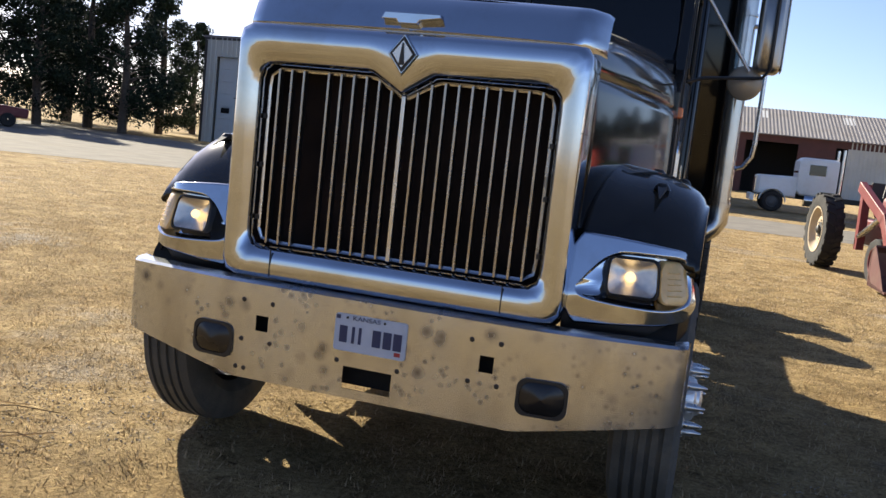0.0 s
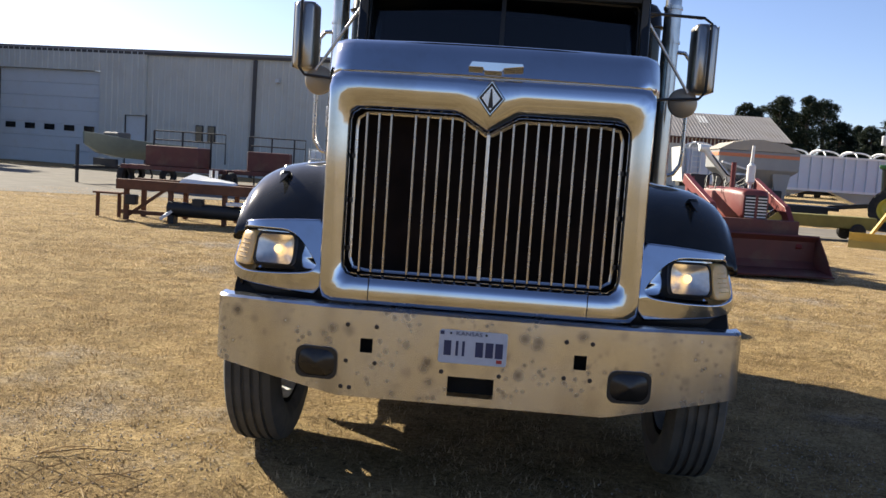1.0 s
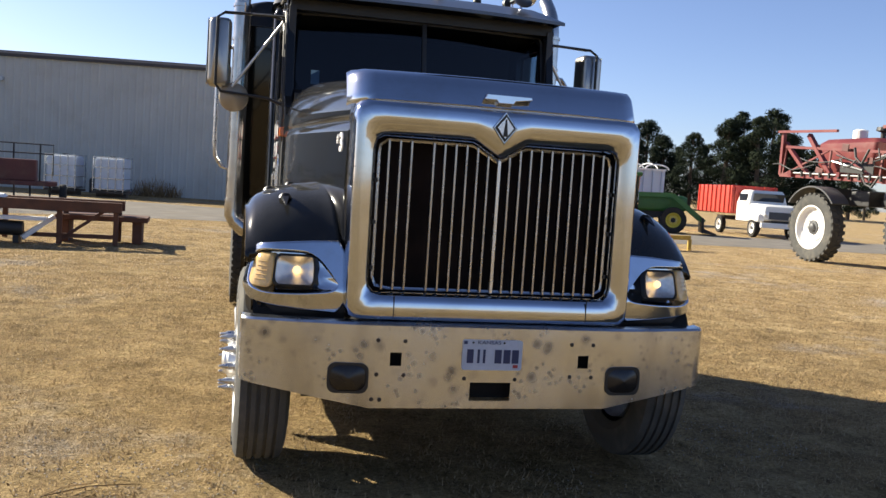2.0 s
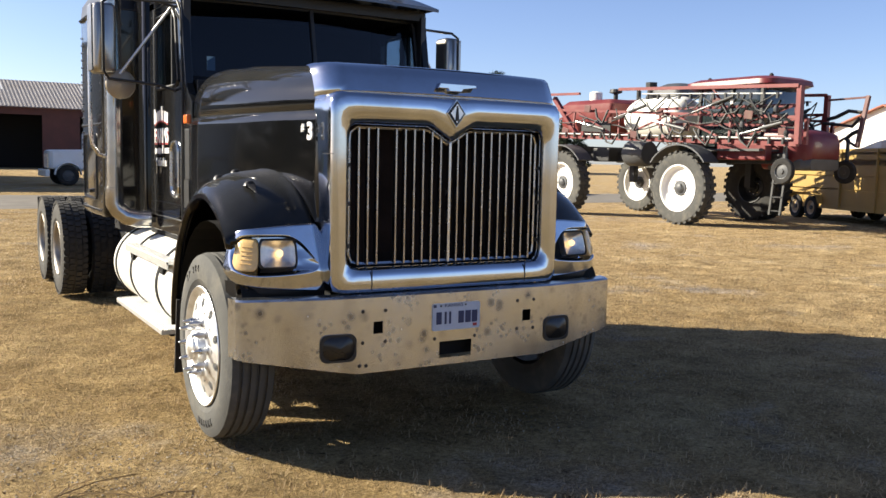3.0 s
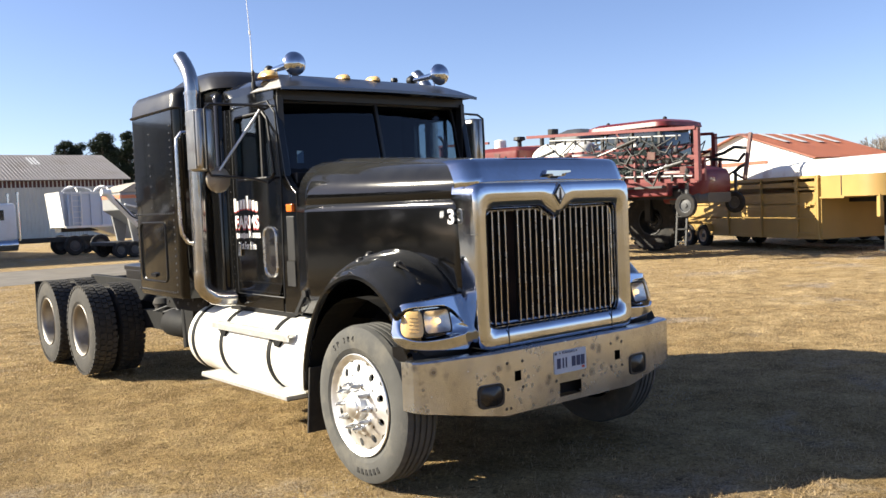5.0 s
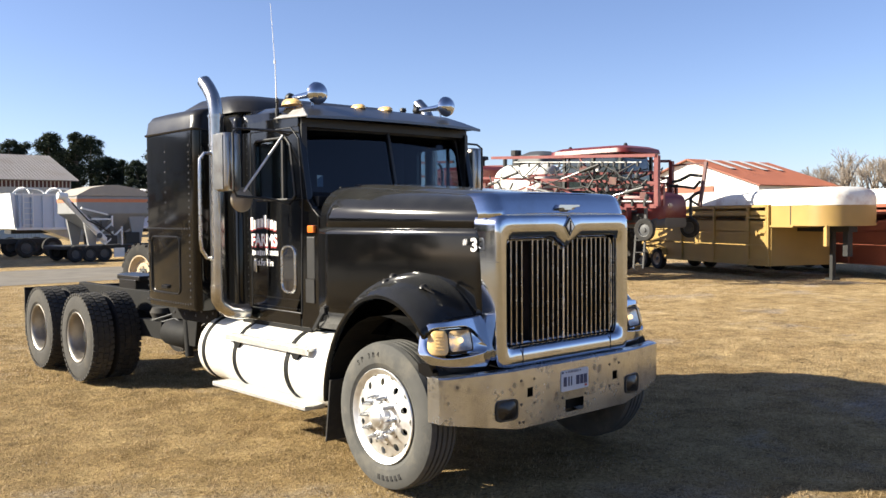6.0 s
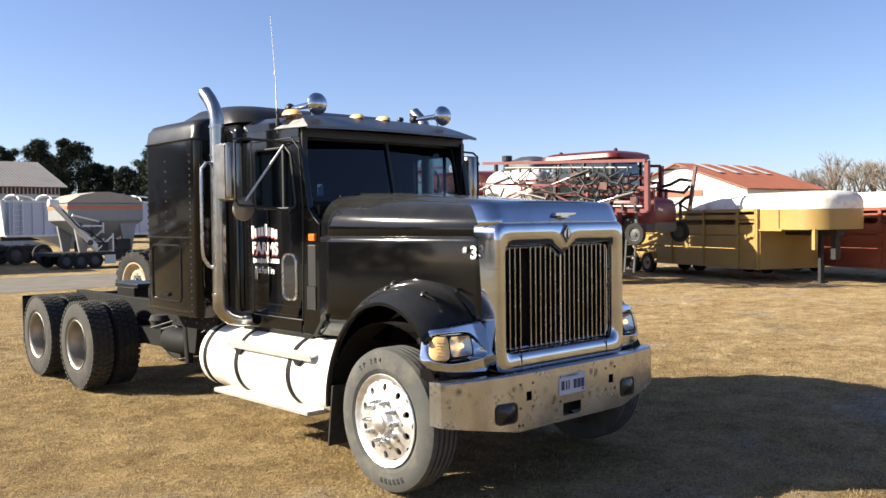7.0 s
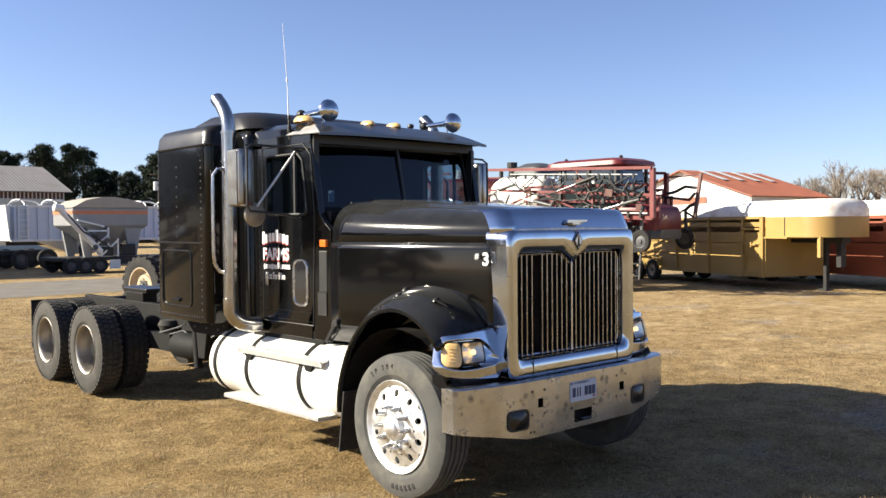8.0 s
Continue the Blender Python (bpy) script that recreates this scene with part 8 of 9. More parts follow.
def grain_trailer():
    t = thing("grain_trailer", "long pale ribbed hopper-bottom grain trailer with hooped tarp", "trailer", (10.2, 47.32, 0), 1.0, size=1.1)
    L, Wd = 14.0, 2.5
    body = part("body", B(), BLUEW, t, "pale blue-white ribbed hopper body")
    bm = B()
    box(bm, (L / 2, 1.25, 2.15), (L, Wd - 0.1, 1.7))
    for x0 in (1.2, 7.4):
        solid(bm, [[(x0, 0.1, 1.3), (x0 + 5.4, 0.1, 1.3), (x0 + 5.4, 2.4, 1.3), (x0, 2.4, 1.3)], [(x0 + 2.2, 0.8, 0.55), (x0 + 3.2, 0.8, 0.55), (x0 + 3.2, 1.7, 0.55), (x0 + 2.2, 1.7, 0.55)]])
    fix(bm)
    bm.to_mesh(body.data)
    bm.free()
    for k in range(25):
        for y in (0.0, Wd):
            part("rib", bx((0.2 + k * 0.567, y, 2.15), (0.09, 0.1, 1.7)), BLUEW, body)
    bm = B()
    for y in (0.0, Wd):
        box(bm, (L / 2, y, 3.02), (L, 0.12, 0.1))
        box(bm, (L / 2, y, 1.3), (L, 0.12, 0.12))
    part("rail", bm, WHITE, body)
    for k in range(9):
        bm = B()
        tube(bm, [(0.7 + k * 1.6 + 0.75 * math.cos(radians(a)), 0.1, 3.05 + 0.28 * math.sin(radians(a))) for a in range(0, 181, 20)], 0.045, 6)
        tube(bm, [(0.7 + k * 1.6, 1.25 + 1.2 * math.cos(radians(a)), 3.05 + 0.35 * math.sin(radians(a))) for a in range(0, 181, 20)], 0.03, 6)
        part("tarp_bow", bm, WHITE, t, smooth=True)
    part("front_cap", bx((0.0, 1.25, 2.2), (0.25, 2.4, 1.8), 0, -6), WHITE, t, "white front cap with ladder")
    lad = part("ladder", B(), WHITE, t)
    bm = B()
    for x in (0.35, 0.8):
        beam(bm, (x, -0.1, 1.4), (x, -0.1, 3.1), 0.06)
    for k in range(6):
        beam(bm, (0.35, -0.1, 1.5 + k * 0.28), (0.8, -0.1, 1.5 + k * 0.28), 0.045)
    bm.to_mesh(lad.data)
    bm.free()
    part("frame_rail", bx((L / 2, 1.25, 1.15), (L, 1.0, 0.2)), BLACKM, t)
    for x in (11.4, 12.7):
        for y, o in ((0.12, -1), (2.38, 1)):
            w = part("wheel", fix(lathe(B(), [(0.29, -0.14), (0.42, -0.15), (0.5, -0.1), (0.52, 0), (0.5, 0.1), (0.42, 0.15), (0.29, 0.14)], (x, y, 0.52), "y", 28)), RUBBER_DARK, t)
            part("rim", lathe(B(), [(0.3, o * 0.12), (0.26, o * 0.06), (0.1, o * 0.1), (0, o * 0.1)], (x, y, 0.52), "y", 20), GREYM, w)
    for x in (10.9, 13.4):
        part("mud_flap", bx((x, 0.15, 0.62), (0.04, 0.6, 0.8)), BLACKM, t)
    part("suspension", bx((12.05, 1.25, 0.75), (2.6, 1.5, 0.5)), BLACKM, t)
    part("landing_gear", box(box(B(), (3.6, 0.4, 0.62), (0.14, 0.14, 1.2)), (3.6, 2.1, 0.62), (0.14, 0.14, 1.2)), BLACKM, t)


grain_trailer()


def seed_tender():
    """A grey bin on legs with an unloading auger, on a low trailer."""
    t = thing("seed_tender", "grey seed tender bin with orange stripe and folded auger on trailer", "tender", (9.35, 36.3, 0), 1.0)
    bm = B()
    solid(bm, [[(x, y, z) for x, y in ((a, b), (a + w, b), (a + w, b + l), (a, b + l))] for a, b, w, l, z in ((1.4, 0.9, 1.2, 0.9, 1.25), (0.2, 0.1, 3.55, 2.4, 2.2), (0.2, 0.1, 3.55, 2.4, 3.0))])
    b_ = part("bin", fix(bm), GREYBIN, t, "grey hopper bin", bevel=0.03)
    for y in (0.085, 2.515):
        part("stripe", bx((1.975, y, 2.8), (3.5, 0.02, 0.15)), ORANGE_STRIPE, b_)
    part("stripe", bx((0.185, 1.3, 2.8), (0.02, 2.35, 0.15)), ORANGE_STRIPE, b_)
    bm = B()
    solid(bm, [[(0.15, y, 3.01), (0.8, y, 3.36), (1.5, y, 3.5), (2.1, y, 3.52), (3.1, y, 3.36), (3.8, y, 3.01)] for y in (0.05, 2.55)])
    part("tarp", fix(bm), TARP, t, "faded tan roll tarp")
    for x, y in ((0.9, 0.3), (3.05, 0.3), (0.9, 2.3), (3.05, 2.3)):
        bm = B()
        solid(bm, [[(x - w, y - 0.08, z), (x + w, y - 0.08, z), (x + w, y + 0.08, z), (x - w, y + 0.08, z)] for z, w in ((0.75, 0.16), (2.2, 0.42))])
        part("leg", fix(bm), GREYBIN, t)
    bm = B()
    tube(bm, [(-0.55, -0.2, 2.98), (1.35, -0.1, 1.0)], 0.14, 12)
    tube(bm, [(-0.75, -0.2, 3.0), (-0.35, -0.2, 2.95)], 0.17, 12)
    tube(bm, [(1.3, -0.05, 0.95), (2.0, 0.6, 1.15)], 0.14, 12)
    part("auger", bm, WHITE, t, "white unloading auger tube", smooth=True)
    bm = B()
    beam(bm, (1.0, -0.05, 1.3), (1.8, 0.2, 2.1), 0.08)
    beam(bm, (0.6, -0.1, 2.1), (1.9, 0.2, 1.2), 0.06)
    part("auger_frame", fix(bm), GREYM, t)
    part("gearbox", bx((1.7, 0.1, 1.0), (0.5, 0.4, 0.4)), BLACKM, t, bevel=0.03)
    for a, b in (((0.3, -0.12, 2.45), (1.6, 0.1, 2.15)), ((0.75, -0.12, 1.95), (1.75, 0.05, 1.95)), ((1.75, 0.0, 2.1), (1.75, 0.0, 0.8)), ((1.2, -0.1, 1.35), (1.75, 0.0, 1.75)), ((1.35, -0.1, 0.8), (2.2, 0.0, 1.5)), ((2.2, 0.0, 1.6), (2.2, 0.0, 0.75))):
        part("auger_strut", beam(B(), a, b, 0.07), WHITE, t)
    for px, pz, pr in ((1.3, 1.75, 0.16), (1.62, 1.5, 0.12), (1.05, 1.2, 0.13)):
        part("pulley", lathe(B(), [(0, -0.04), (pr, -0.04), (pr * 0.85, 0), (pr, 0.04), (0, 0.04)], (px, -0.22, pz), "y", 16), GREYM, t)
    part("drive_engine", bx((2.75, 0.3, 1.05), (0.7, 0.5, 0.55)), BLACKM, t, "dark drive engine on the deck", bevel=0.05)
    part("hydraulic_hose", tube(B(), [(-0.2, -0.3, 2.7), (0.5, -0.35, 1.9), (1.1, -0.3, 1.6), (1.7, -0.2, 1.2)], 0.035, 6), BLACKM, t, smooth=True)
    part("side_skirt", bx((3.6, 0.12, 0.52), (3.2, 0.06, 0.26)), BLACKM, t)
    bm = B()
    box(bm, (2.6, 1.3, 0.66), (6.2, 2.3, 0.16))
    beam(bm, (5.6, 1.3, 0.7), (7.4, 1.3, 0.9), 0.2)
    part("trailer_deck", bm, BLACKM, t, bevel=0.02)
    for x in (0.1, 0.75, 1.4):
        for y, o in ((0.15, -1), (2.45, 1)):
            w = part("wheel", fix(lathe(B(), [(0.2, -0.11), (0.3, -0.12), (0.36, -0.08), (0.38, 0), (0.36, 0.08), (0.3, 0.12), (0.2, 0.11)], (x, y, 0.38), "y", 22)), RUBBER_DARK, t)
            part("rim", lathe(B(), [(0.21, o * 0.1), (0.17, o * 0.04), (0, o * 0.06)], (x, y, 0.38), "y", 16), GREYM, w)
    part("reflector", bx((2.1, 0.1, 0.4), (0.5, 0.03, 0.42)), WHITE, t)
    part("tail_lamp", bx((2.7, 0.12, 0.62), (0.3, 0.03, 0.08)), REDBOX, t)


seed_tender()


def rust_rack():
    """A rusty steel frame standing on legs."""
    t = thing("rusty_implement_frame", "long rusty steel implement frame resting on the grass", "frame", (-8.0, 13.46, 0), 2.8)
    bm = B()
    for y in (0.0, 1.0):
        box(bm, (2.5, y, 0.72), (4.4, 0.16, 0.2))
    part("beam", bm, RUST, t, bevel=0.01)
    for x in (0.5, 1.4, 2.5, 3.6, 4.6):
        for y in (0.0, 1.0):
            part("leg", bx((x, y, 0.33), (0.09, 0.09, 0.66)), RUST, t)
        part("crosspiece", bx((x, 0.5, 0.7), (0.1, 1.0, 0.1)), RUST, t)
    for x in (0.55, 3.65):
        part("brace", beam(B(), (x, 0, 0.1), (x + 0.75, 0, 0.66), 0.06), RUST, t)
    part("lower_rail", bx((2.5, 0.0, 0.16), (4.2, 0.06, 0.08)), RUST, t)
    part("plank", bx((-0.02, 0.4, 0.5), (0.56, 0.3, 0.04)), RUST, t)
    part("plank_leg", box(box(B(), (-0.25, 0.4, 0.24), (0.06, 0.06, 0.48)), (0.2, 0.4, 0.24), (0.06, 0.06, 0.48)), RUST, t)
    for x in (0.65, 2.0):
        part("clamp", bx((x, -0.12, 0.42), (0.22, 0.18, 0.2)), BLACKM, t, bevel=0.02)
    u = thing("white_scoop", "white angular scoop lying on the rusty frame", "scoop", (-5.91, 13.86, 0.82), 2.8)
    bm = B()
    solid(bm, [[(-0.55, -0.3, 0), (0.55, -0.3, 0), (0.5, 0.3, 0.0), (-0.5, 0.3, 0)], [(-0.5, -0.25, 0.08), (0.52, -0.25, 0.05), (0.45, 0.25, 0.05), (-0.42, 0.25, 0.18)]])
    part("tray", fix(bm), WHITE, u)
    bm = B()
    for x in (0.0, 0.12):
        box(bm, (x, 0, 0.2), (0.05, 0.05, 0.16))
    part("lug", bm, WHITE, u)
    v = thing("white_drawbar", "low white drawbar and dark roller under the frame", "implement", (-6.19, 13.15, 0), 2.8)
    part("roller", rod(B(), (-0.4, 0.3, 0.3), (1.2, 0.3, 0.26), 0.14, seg=16), BLACKM, v, smooth=True)
    bm = B()
    beam(bm, (-0.5, 0.1, 0.08), (-0.1, 0.3, 0.42), 0.06)
    beam(bm, (1.2, 0.2, 0.1), (1.7, 0.5, 0.5), 0.08)
    box(bm, (1.2, 0.3, 0.46), (0.8, 0.3, 0.06))
    part("drawbar", bm, WHITE, v)
    part("stand", box(box(B(), (-0.3, 0.3, 0.08), (0.1, 0.3, 0.16)), (1.1, 0.3, 0.07), (0.1, 0.3, 0.14)), BLACKM, v)


rust_rack()


def flat_bench():
    t = thing("steel_ramp_frame", "low dark steel ramp frame on the grass", "frame", (-4.13, 14.56, 0), 1.9)
    part("deck", bx((0.4, 0, 0.48), (1.7, 0.9, 0.1)), RUST, t, bevel=0.01)
    for x in (-0.3, 1.05):
        part("leg", bx((x, 0, 0.22), (0.18, 0.7, 0.44)), RUST, t)


flat_bench()


def boat():
    t = thing("fishing_boat", "pale green aluminium fishing boat on a trailer", "boat", (-13.8, 28.0, 0), 58.8, size=1.12)
    rows = []
    for x, w, zb, zt in ((-1.6, 0.05, 1.25, 1.62), (-1.1, 0.45, 0.98, 1.55), (-0.3, 0.7, 0.85, 1.45), (0.8, 0.78, 0.8, 1.38), (2.2, 0.78, 0.8, 1.36)):
        rows.append([(x, -w, zt), (x, -w * 0.85, (zt + zb) / 2), (x, -w * 0.3, zb), (x, w * 0.3, zb), (x, w * 0.85, (zt + zb) / 2), (x, w, zt)])
    bm = B()
    skin(bm, rows)
    thick(part("hull", fix(bm), mat("pale_green_hull", (0.19, 0.22, 0.18), 0.4, vary=0.15), t, smooth=True), 0.03)
    part("transom", bx((2.2, 0, 1.08), (0.05, 1.5, 0.56)), bpy.data.materials["pale_green_hull"], t)
    part("seat", bx((0.5, 0, 1.2), (0.35, 1.4, 0.06)), WHITE, t)
    part("console", bx((-0.4, 0, 1.55), (0.5, 0.8, 0.22)), GREYM, t, bevel=0.05)
    bm = B()
    for y in (-0.5, 0.5):
        beam(bm, (-1.9, 0, 0.5), (2.0, y, 0.6), 0.1)
    for x in (-0.8, 1.6):
        box(bm, (x, 0, 0.68), (0.1, 1.2, 0.24))
    beam(bm, (-1.8, 0, 0.0), (-1.8, 0, 1.2), 0.08)
    part("trailer_frame", bm, BLACKM, t)
    for y, o in ((-0.85, -1), (0.85, 1)):
        w = part("wheel", fix(lathe(B(), [(0.16, -0.09), (0.28, -0.1), (0.31, 0), (0.28, 0.1), (0.16, 0.09)], (1.0, y, 0.31), "y", 20)), RUBBER_DARK, t)


boat()


def tillage(at, rz, w, label):
    """A dark red tillage implement: toolbar, shanks, hitch and gauge wheels."""
    t = thing("tillage_implement", label, "implement", at, rz)
    part("hopper", bx((0, 0, 1.15), (w * 0.55, 1.0, 0.7)), MAROON, t, bevel=0.05)
    bm = B()
    for y in (-0.6, 0.0, 0.6):
        box(bm, (0, y, 0.75), (w, 0.14, 0.14))
    for x in (-w / 2 + 0.2, 0, w / 2 - 0.2):
        box(bm, (x, 0, 0.75), (0.14, 1.4, 0.12))
    part("frame", bm, MAROON, t, bevel=0.01)
    n = int(w / 0.45)
    for k in range(n):
        x = -w / 2 + 0.2 + k * (w - 0.4) / (n - 1)
        part("shank", tube(B(), [(x, -0.6 + 0.6 * (k % 3), 0.72), (x, -0.4 + 0.6 * (k % 3), 0.45), (x, -0.6 + 0.6 * (k % 3), 0.02)], 0.03, 5), BLACKM, t)
    bm = B()
    for z in (1.7, 2.0):
        tube(bm, [(-w * 0.3, 0.3, 1.5), (-w * 0.3, 0.3, z), (w * 0.45, 0.3, z), (w * 0.45, 0.3, 1.0)], 0.025, 5)
    for x in (-w * 0.3, 0.0, w * 0.3):
        beam(bm, (x, 0.3, 0.8), (x, 0.3, 2.0), 0.05)
    part("railing", bm, BLACKM, t)
    for x in (-w / 2 - 0.2, w / 2 + 0.2):
        small_wheel(t, (x, 0, 0.38), 0.38, 0.22, BLACKM, -1 if x < 0 else 1)


tillage((-10.87, 25.3, 0), -4.2, 3.4, "dark red tillage implement with black railing")
tillage((-8.04, 26.49, 0), 7.8, 2.6, "black and dark red planter frame parked by the road")
for x, y in ((-8.5, 38.69), (-6.44, 38.35)):
    t = thing("liquid_tote", "pale caged liquid tote on pallet beside workshop", "tote", (x, y, 0), -10, size=1.2)
    t["group"] = "totes by the workshop"
    part("bottle", bx((0, 0, 0.85), (1.05, 1.05, 1.2)), BLUEW, t, bevel=0.08)
    cage = part("cage", beam(B(), (-0.57, 0.56, 1.48), (0.57, 0.56, 1.48), 0.03), STEEL, t)
    for k in range(5):
        for s_ in (-1, 1):
            part("cage_bar", beam(B(), (-0.55 + k * 0.275, s_ * 0.56, 0.15), (-0.55 + k * 0.275, s_ * 0.56, 1.5), 0.03), STEEL, cage)
    for z in (0.3, 0.7, 1.1, 1.48):
        for s_ in (-1, 1):
            if z < 1.4 or s_ < 0:
                part("cage_bar", beam(B(), (-0.57, s_ * 0.56, z), (0.57, s_ * 0.56, z), 0.03), STEEL, cage)
            part("cage_bar", beam(B(), (s_ * 0.57, -0.56, z), (s_ * 0.57, 0.56, z), 0.03), STEEL, cage)
    part("pallet", box(box(B(), (0, 0, 0.18), (1.15, 1.15, 0.08)), (0, 0, 0.07), (1.1, 0.3, 0.14)), BARK, t)
    part("cap", lathe(B(), [(0.12, 1.45), (0.12, 1.52), (0, 1.53)], (0, 0, 0), "z", 14), BLACKM, t)


for x, y in ((-7.81, 42.45), (-7.2, 42.35)):
    t = thing("guard_post", "short dark guard post beside the workshop wall", "post", (x, y, 0))
    t["group"] = "posts by the workshop"
    part("post", lathe(B(), [(0.0, -0.05), (0.2, -0.05), (0.2, 0.62), (0.17, 0.7), (0.0, 0.74)], (0, 0, 0), "z", 14), BLACKM, t, smooth=True)


def dry_weeds(x, y, seed):
    r = random.Random(seed)
    bm = B()
    for k in range(260):
        a, d = r.uniform(0, 6.283), r.random() ** 0.6
        p = Vector((x + 1.3 * d * math.cos(a), y + 0.45 * d * math.sin(a), 0))
        h = r.uniform(0.35, 1.05) * (1.1 - 0.5 * d)
        q = p + Vector((r.uniform(-0.3, 0.3), r.uniform(-0.2, 0.2), h))
        m = p.lerp(q, 0.55) + Vector((r.uniform(-0.06, 0.06), 0, 0))
        tube(bm, [p, m, q], 0.01, 3, False, [0.014, 0.01, 0.005])
    tagged(part("dry_weeds", bm, LITTER), "clump of dry brown weeds against the workshop wall", "weeds", "", "stuff")


dry_weeds(-4.89, 41.86, 4)


def green_tractor():
    t = thing("green_loader_tractor", "green loader tractor with yellow wheels and glazed cab", "tractor", (17.52, 34.27, 0), 65.0)
    for x, o in ((-1.0, -1), (1.0, 1)):
        big_wheel(t, (x, 1.1, 0.85), 0.85, 0.46, YEL_RIM, o, 22, 0.58)
        big_wheel(t, (x * 0.92, -1.5, 0.6), 0.6, 0.36, YEL_RIM, o, 18, 0.55)
    bm = B()
    solid(bm, [[(u, y, 1.35 + v) for u, v in rrect(w, h, 0.15, 4)] for y, w, h in ((-2.1, 0.6, 0.6), (-1.9, 0.75, 0.75), (0.1, 0.85, 0.8))])
    part("hood", fix(bm), GREEN, t, smooth=True)
    bm = B()
    solid(bm, [[(u, 0.85 + v, z) for u, v in rrect(w, l, 0.15, 4)] for z, w, l in ((1.2, 1.3, 1.4), (2.55, 1.45, 1.5))])
    cab = part("cab", fix(bm), CABGLASS, t, smooth=True)
    part("roof", bx((0, 0.85, 2.62), (1.6, 1.7, 0.18)), GREEN, cab, bevel=0.06)
    part("chassis", bx((0, -0.3, 0.9), (0.5, 3.4, 0.5)), BLACKM, t)
    for x in (-0.75, 0.75):
        bm = B()
        beam(bm, (x, 0.1, 1.7), (x, -1.4, 1.75), 0.12, 0.2)
        beam(bm, (x, -1.4, 1.75), (x, -2.9, 0.6), 0.12, 0.2)
        part("loader_arm", bm, GREEN, t)
    bm = B()
    prism(bm, [(-2.8, 0.1), (-3.5, 0.05), (-3.4, 0.12), (-2.9, 0.3), (-2.85, 0.8), (-2.75, 0.8)], -1.0, 1.0, "x")
    part("bucket", fix(bm), BLACKM, t)


green_tractor()


def header_cart():
    t = thing("low_header_cart", "low olive-yellow implement cart by the gravel road", "trailer", (8.3, 24.3, 0), 4.2, size=0.75)
    part("deck", bx((2.3, 0.5, 0.75), (4.8, 1.1, 0.5)), OLIVE, t, bevel=0.04)
    for x in (0.8, 3.9):
        for y, o in ((-0.1, -1), (1.1, 1)):
            part("wheel", fix(lathe(B(), [(0.05, -0.1), (0.3, -0.12), (0.36, 0), (0.3, 0.12), (0.05, 0.1)], (x, y, 0.36), "y", 20)), RUBBER_DARK, t)
    part("hitch", beam(B(), (4.6, 0.5, 0.6), (6.0, 0.5, 0.4), 0.12), BLACKM, t)
    part("hitch_stand", bx((5.9, 0.5, 0.2), (0.08, 0.08, 0.4)), BLACKM, t)


header_cart()


def grader_blade():
    t = thing("box_blade", "yellow three-point grader blade on the grass", "implement", (10.6, 20.95, 0), -23.8)
    bm = B()
    prism(bm, [(-0.05, 0.0), (0.05, 0.02), (0.14, 0.2), (0.1, 0.42), (0.02, 0.42), (0.05, 0.2)], -0.9, 1.2, "x")
    part("mouldboard", fix(bm), YELLOW_BLADE, t, "curved yellow mouldboard")
    bm = B()
    for x in (-0.35, 0.35):
        beam(bm, (x, 0.2, 0.4), (0.0, 0.5, 1.0), 0.08)
        beam(bm, (x, 0.2, 0.35), (x * 1.2, 1.4, 0.3), 0.1)
    beam(bm, (0, 0.5, 1.0), (0.5, 1.5, 0.35), 0.08)
    beam(bm, (0, 0.1, 0.35), (2.0, 0.9, 0.4), 0.14)
    box(bm, (0.7, 0.5, 0.55), (0.5, 0.4, 0.35))
    part("a_frame", bm, YELLOW_BLADE, t)
    part("skid", box(box(B(), (2.0, 0.9, 0.18), (0.1, 0.3, 0.36)), (0.4, 1.4, 0.14), (0.1, 0.1, 0.28)), YELLOW_BLADE, t)


grader_blade()


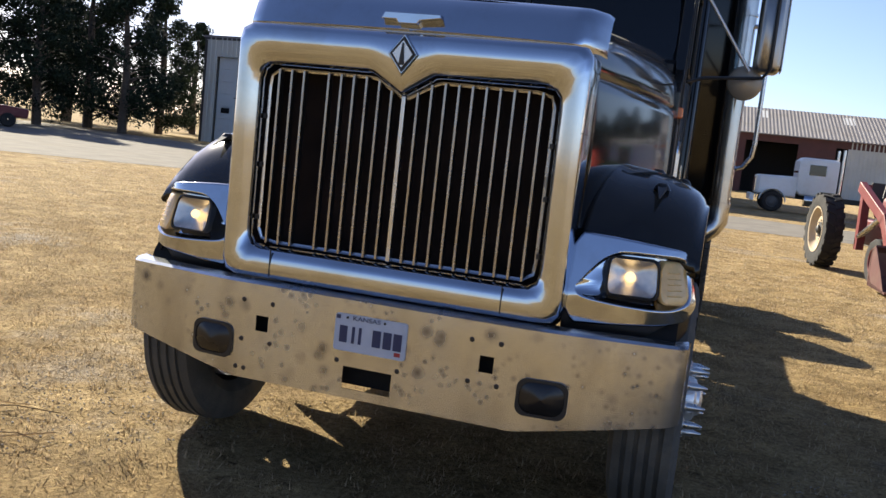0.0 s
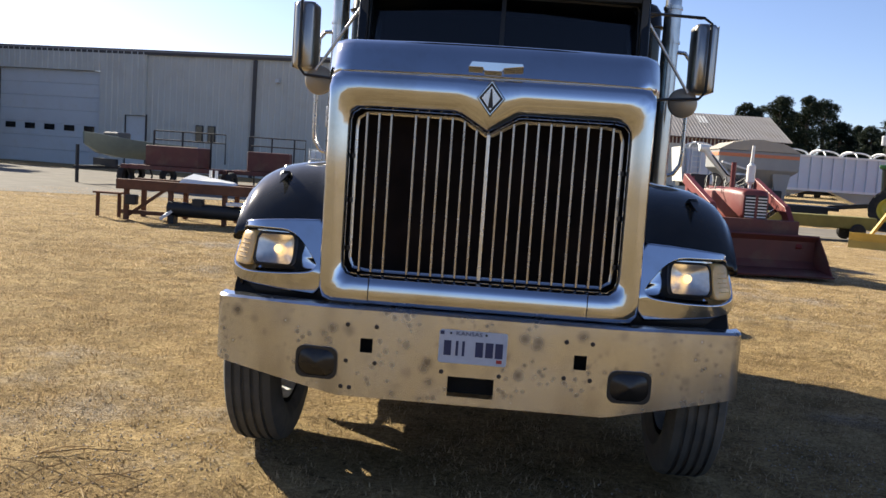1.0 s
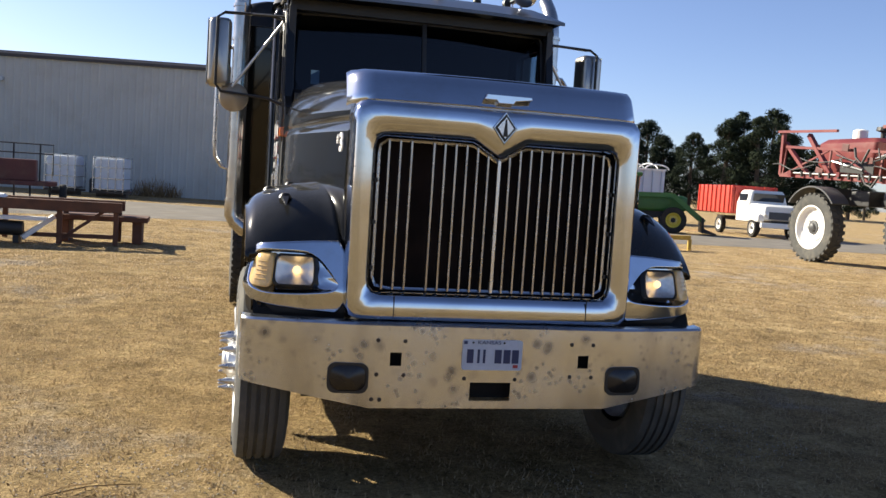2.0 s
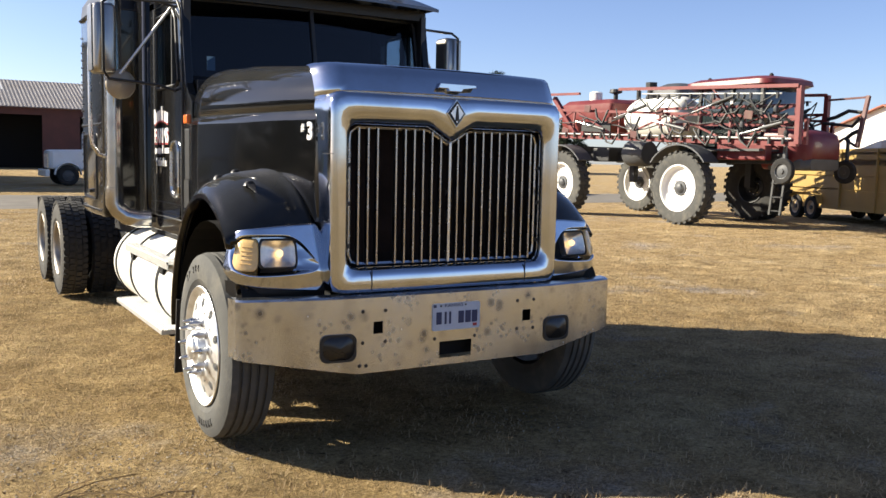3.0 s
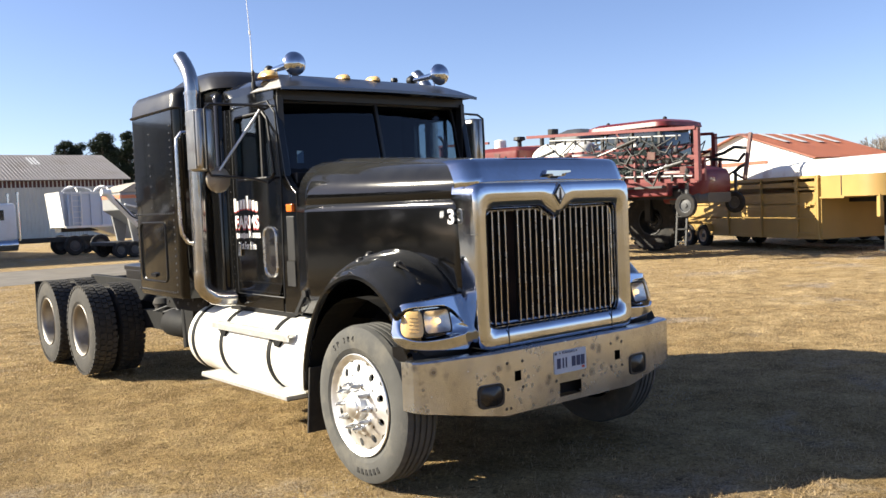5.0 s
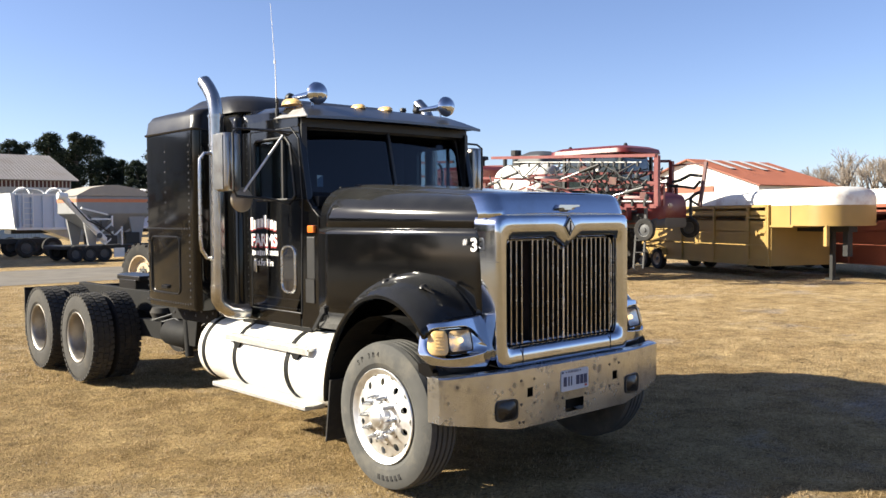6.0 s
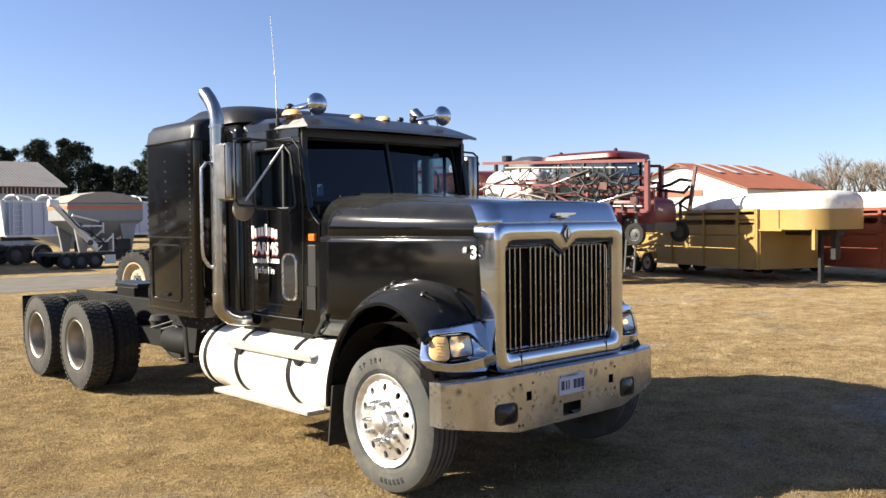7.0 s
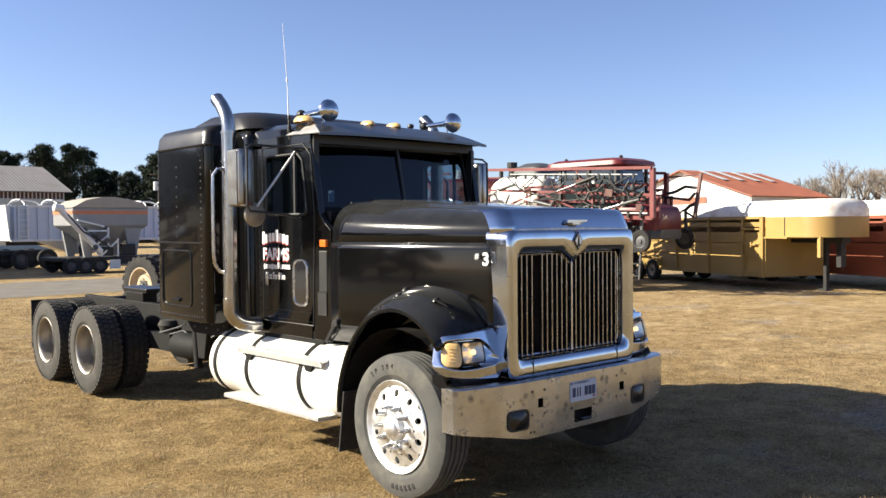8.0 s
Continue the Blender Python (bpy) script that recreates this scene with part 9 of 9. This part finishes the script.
def farm_truck():
    """An old white two-ton truck with a red grain box, nose towards local -y."""
    t = thing("farm_truck", "old white farm truck with bright red grain box", "truck", (23.88, 32.61, 0), -7.1)
    bm = B()
    solid(bm, [[(u, y, 1.2 + v) for u, v in rrect(w, h, 0.14, 4)] for y, w, h in ((-0.1, 1.6, 0.6), (0.05, 1.8, 0.75), (1.3, 1.85, 0.85))])
    part("hood", fix(bm), WHITE, t, smooth=True)
    bm = B()
    solid(bm, [[(u, 1.95 + v, z) for u, v in rrect(w, l, 0.15, 4)] for z, w, l in ((0.75, 2.0, 1.4), (1.6, 2.0, 1.4), (2.15, 1.75, 1.15), (2.25, 1.6, 1.0))])
    cab = part("cab", fix(bm), WHITE, t, "white rounded cab", smooth=True, angle=45)
    part("windshield", bx((0, 1.26, 1.88), (1.55, 0.05, 0.46), 15), DARKGLASS, cab)
    for x in (-0.95, 0.95):
        part("side_window", bx((x, 1.95, 1.85), (0.05, 0.8, 0.42)), DARKGLASS, cab)
        part("fender", bx((x * 0.95, 0.65, 0.95), (0.35, 1.3, 0.4)), WHITE, t, bevel=0.1)
        part("headlamp", lathe(B(), [(0.12, -0.02), (0.1, -0.05), (0, -0.06)], (x * 0.75, -0.08, 1.1), "y", 14), REFLECT, t)
        for y in (0.65, 4.4):
            small_wheel(t, (x, y, 0.45), 0.45, 0.26, WHITE, -1 if x < 0 else 1)
    part("grille", bx((0, -0.12, 1.08), (1.2, 0.05, 0.34)), GREYM, t)
    part("bumper", bx((0, -0.25, 0.62), (2.1, 0.16, 0.24)), WHITE, t, bevel=0.03)
    part("chassis", bx((0, 3.0, 0.8), (0.9, 6.0, 0.2)), BLACKM, t)
    box_ = part("grain_box", bx((0, 4.9, 1.75), (2.4, 4.2, 1.4)), REDBOX, t, "bright red ribbed grain box", bevel=0.03)
    for k in range(8):
        for x in (-1.23, 1.23):
            part("rib", bx((x, 3.0 + k * 0.54, 1.75), (0.06, 0.07, 1.4)), REDBOX, box_)
    for k in range(5):
        part("rib", bx((-1.0 + k * 0.5, 2.77, 1.75), (0.07, 0.06, 1.4)), REDBOX, box_)


farm_truck()

# a dark tree-shaded vehicle at the yard's far edge
def parked_pickup():
    t = thing("red_pickup", "dark red pickup parked under the pines", "car", (-34.3, 32.15, 0), 42.3)
    bm = B()
    prism(bm, [(-2.6, 0.5), (2.5, 0.5), (2.55, 0.95), (0.9, 1.1), (0.4, 1.75), (-0.9, 1.75), (-1.1, 1.1), (-2.6, 1.1)], -0.9, 0.9, "y")
    part("body", fix(bm), RED, t, bevel=0.08)
    part("window", bx((-0.25, 0, 1.45), (1.1, 1.84, 0.42)), DARKGLASS, t)
    for x in (-1.7, 1.6):
        for y in (-0.85, 0.85):
            part("wheel", fix(lathe(B(), [(0.05, -0.1), (0.3, -0.12), (0.37, 0), (0.3, 0.12), (0.05, 0.1)], (x, y, 0.37), "y", 18)), RUBBER_DARK, t)


parked_pickup()
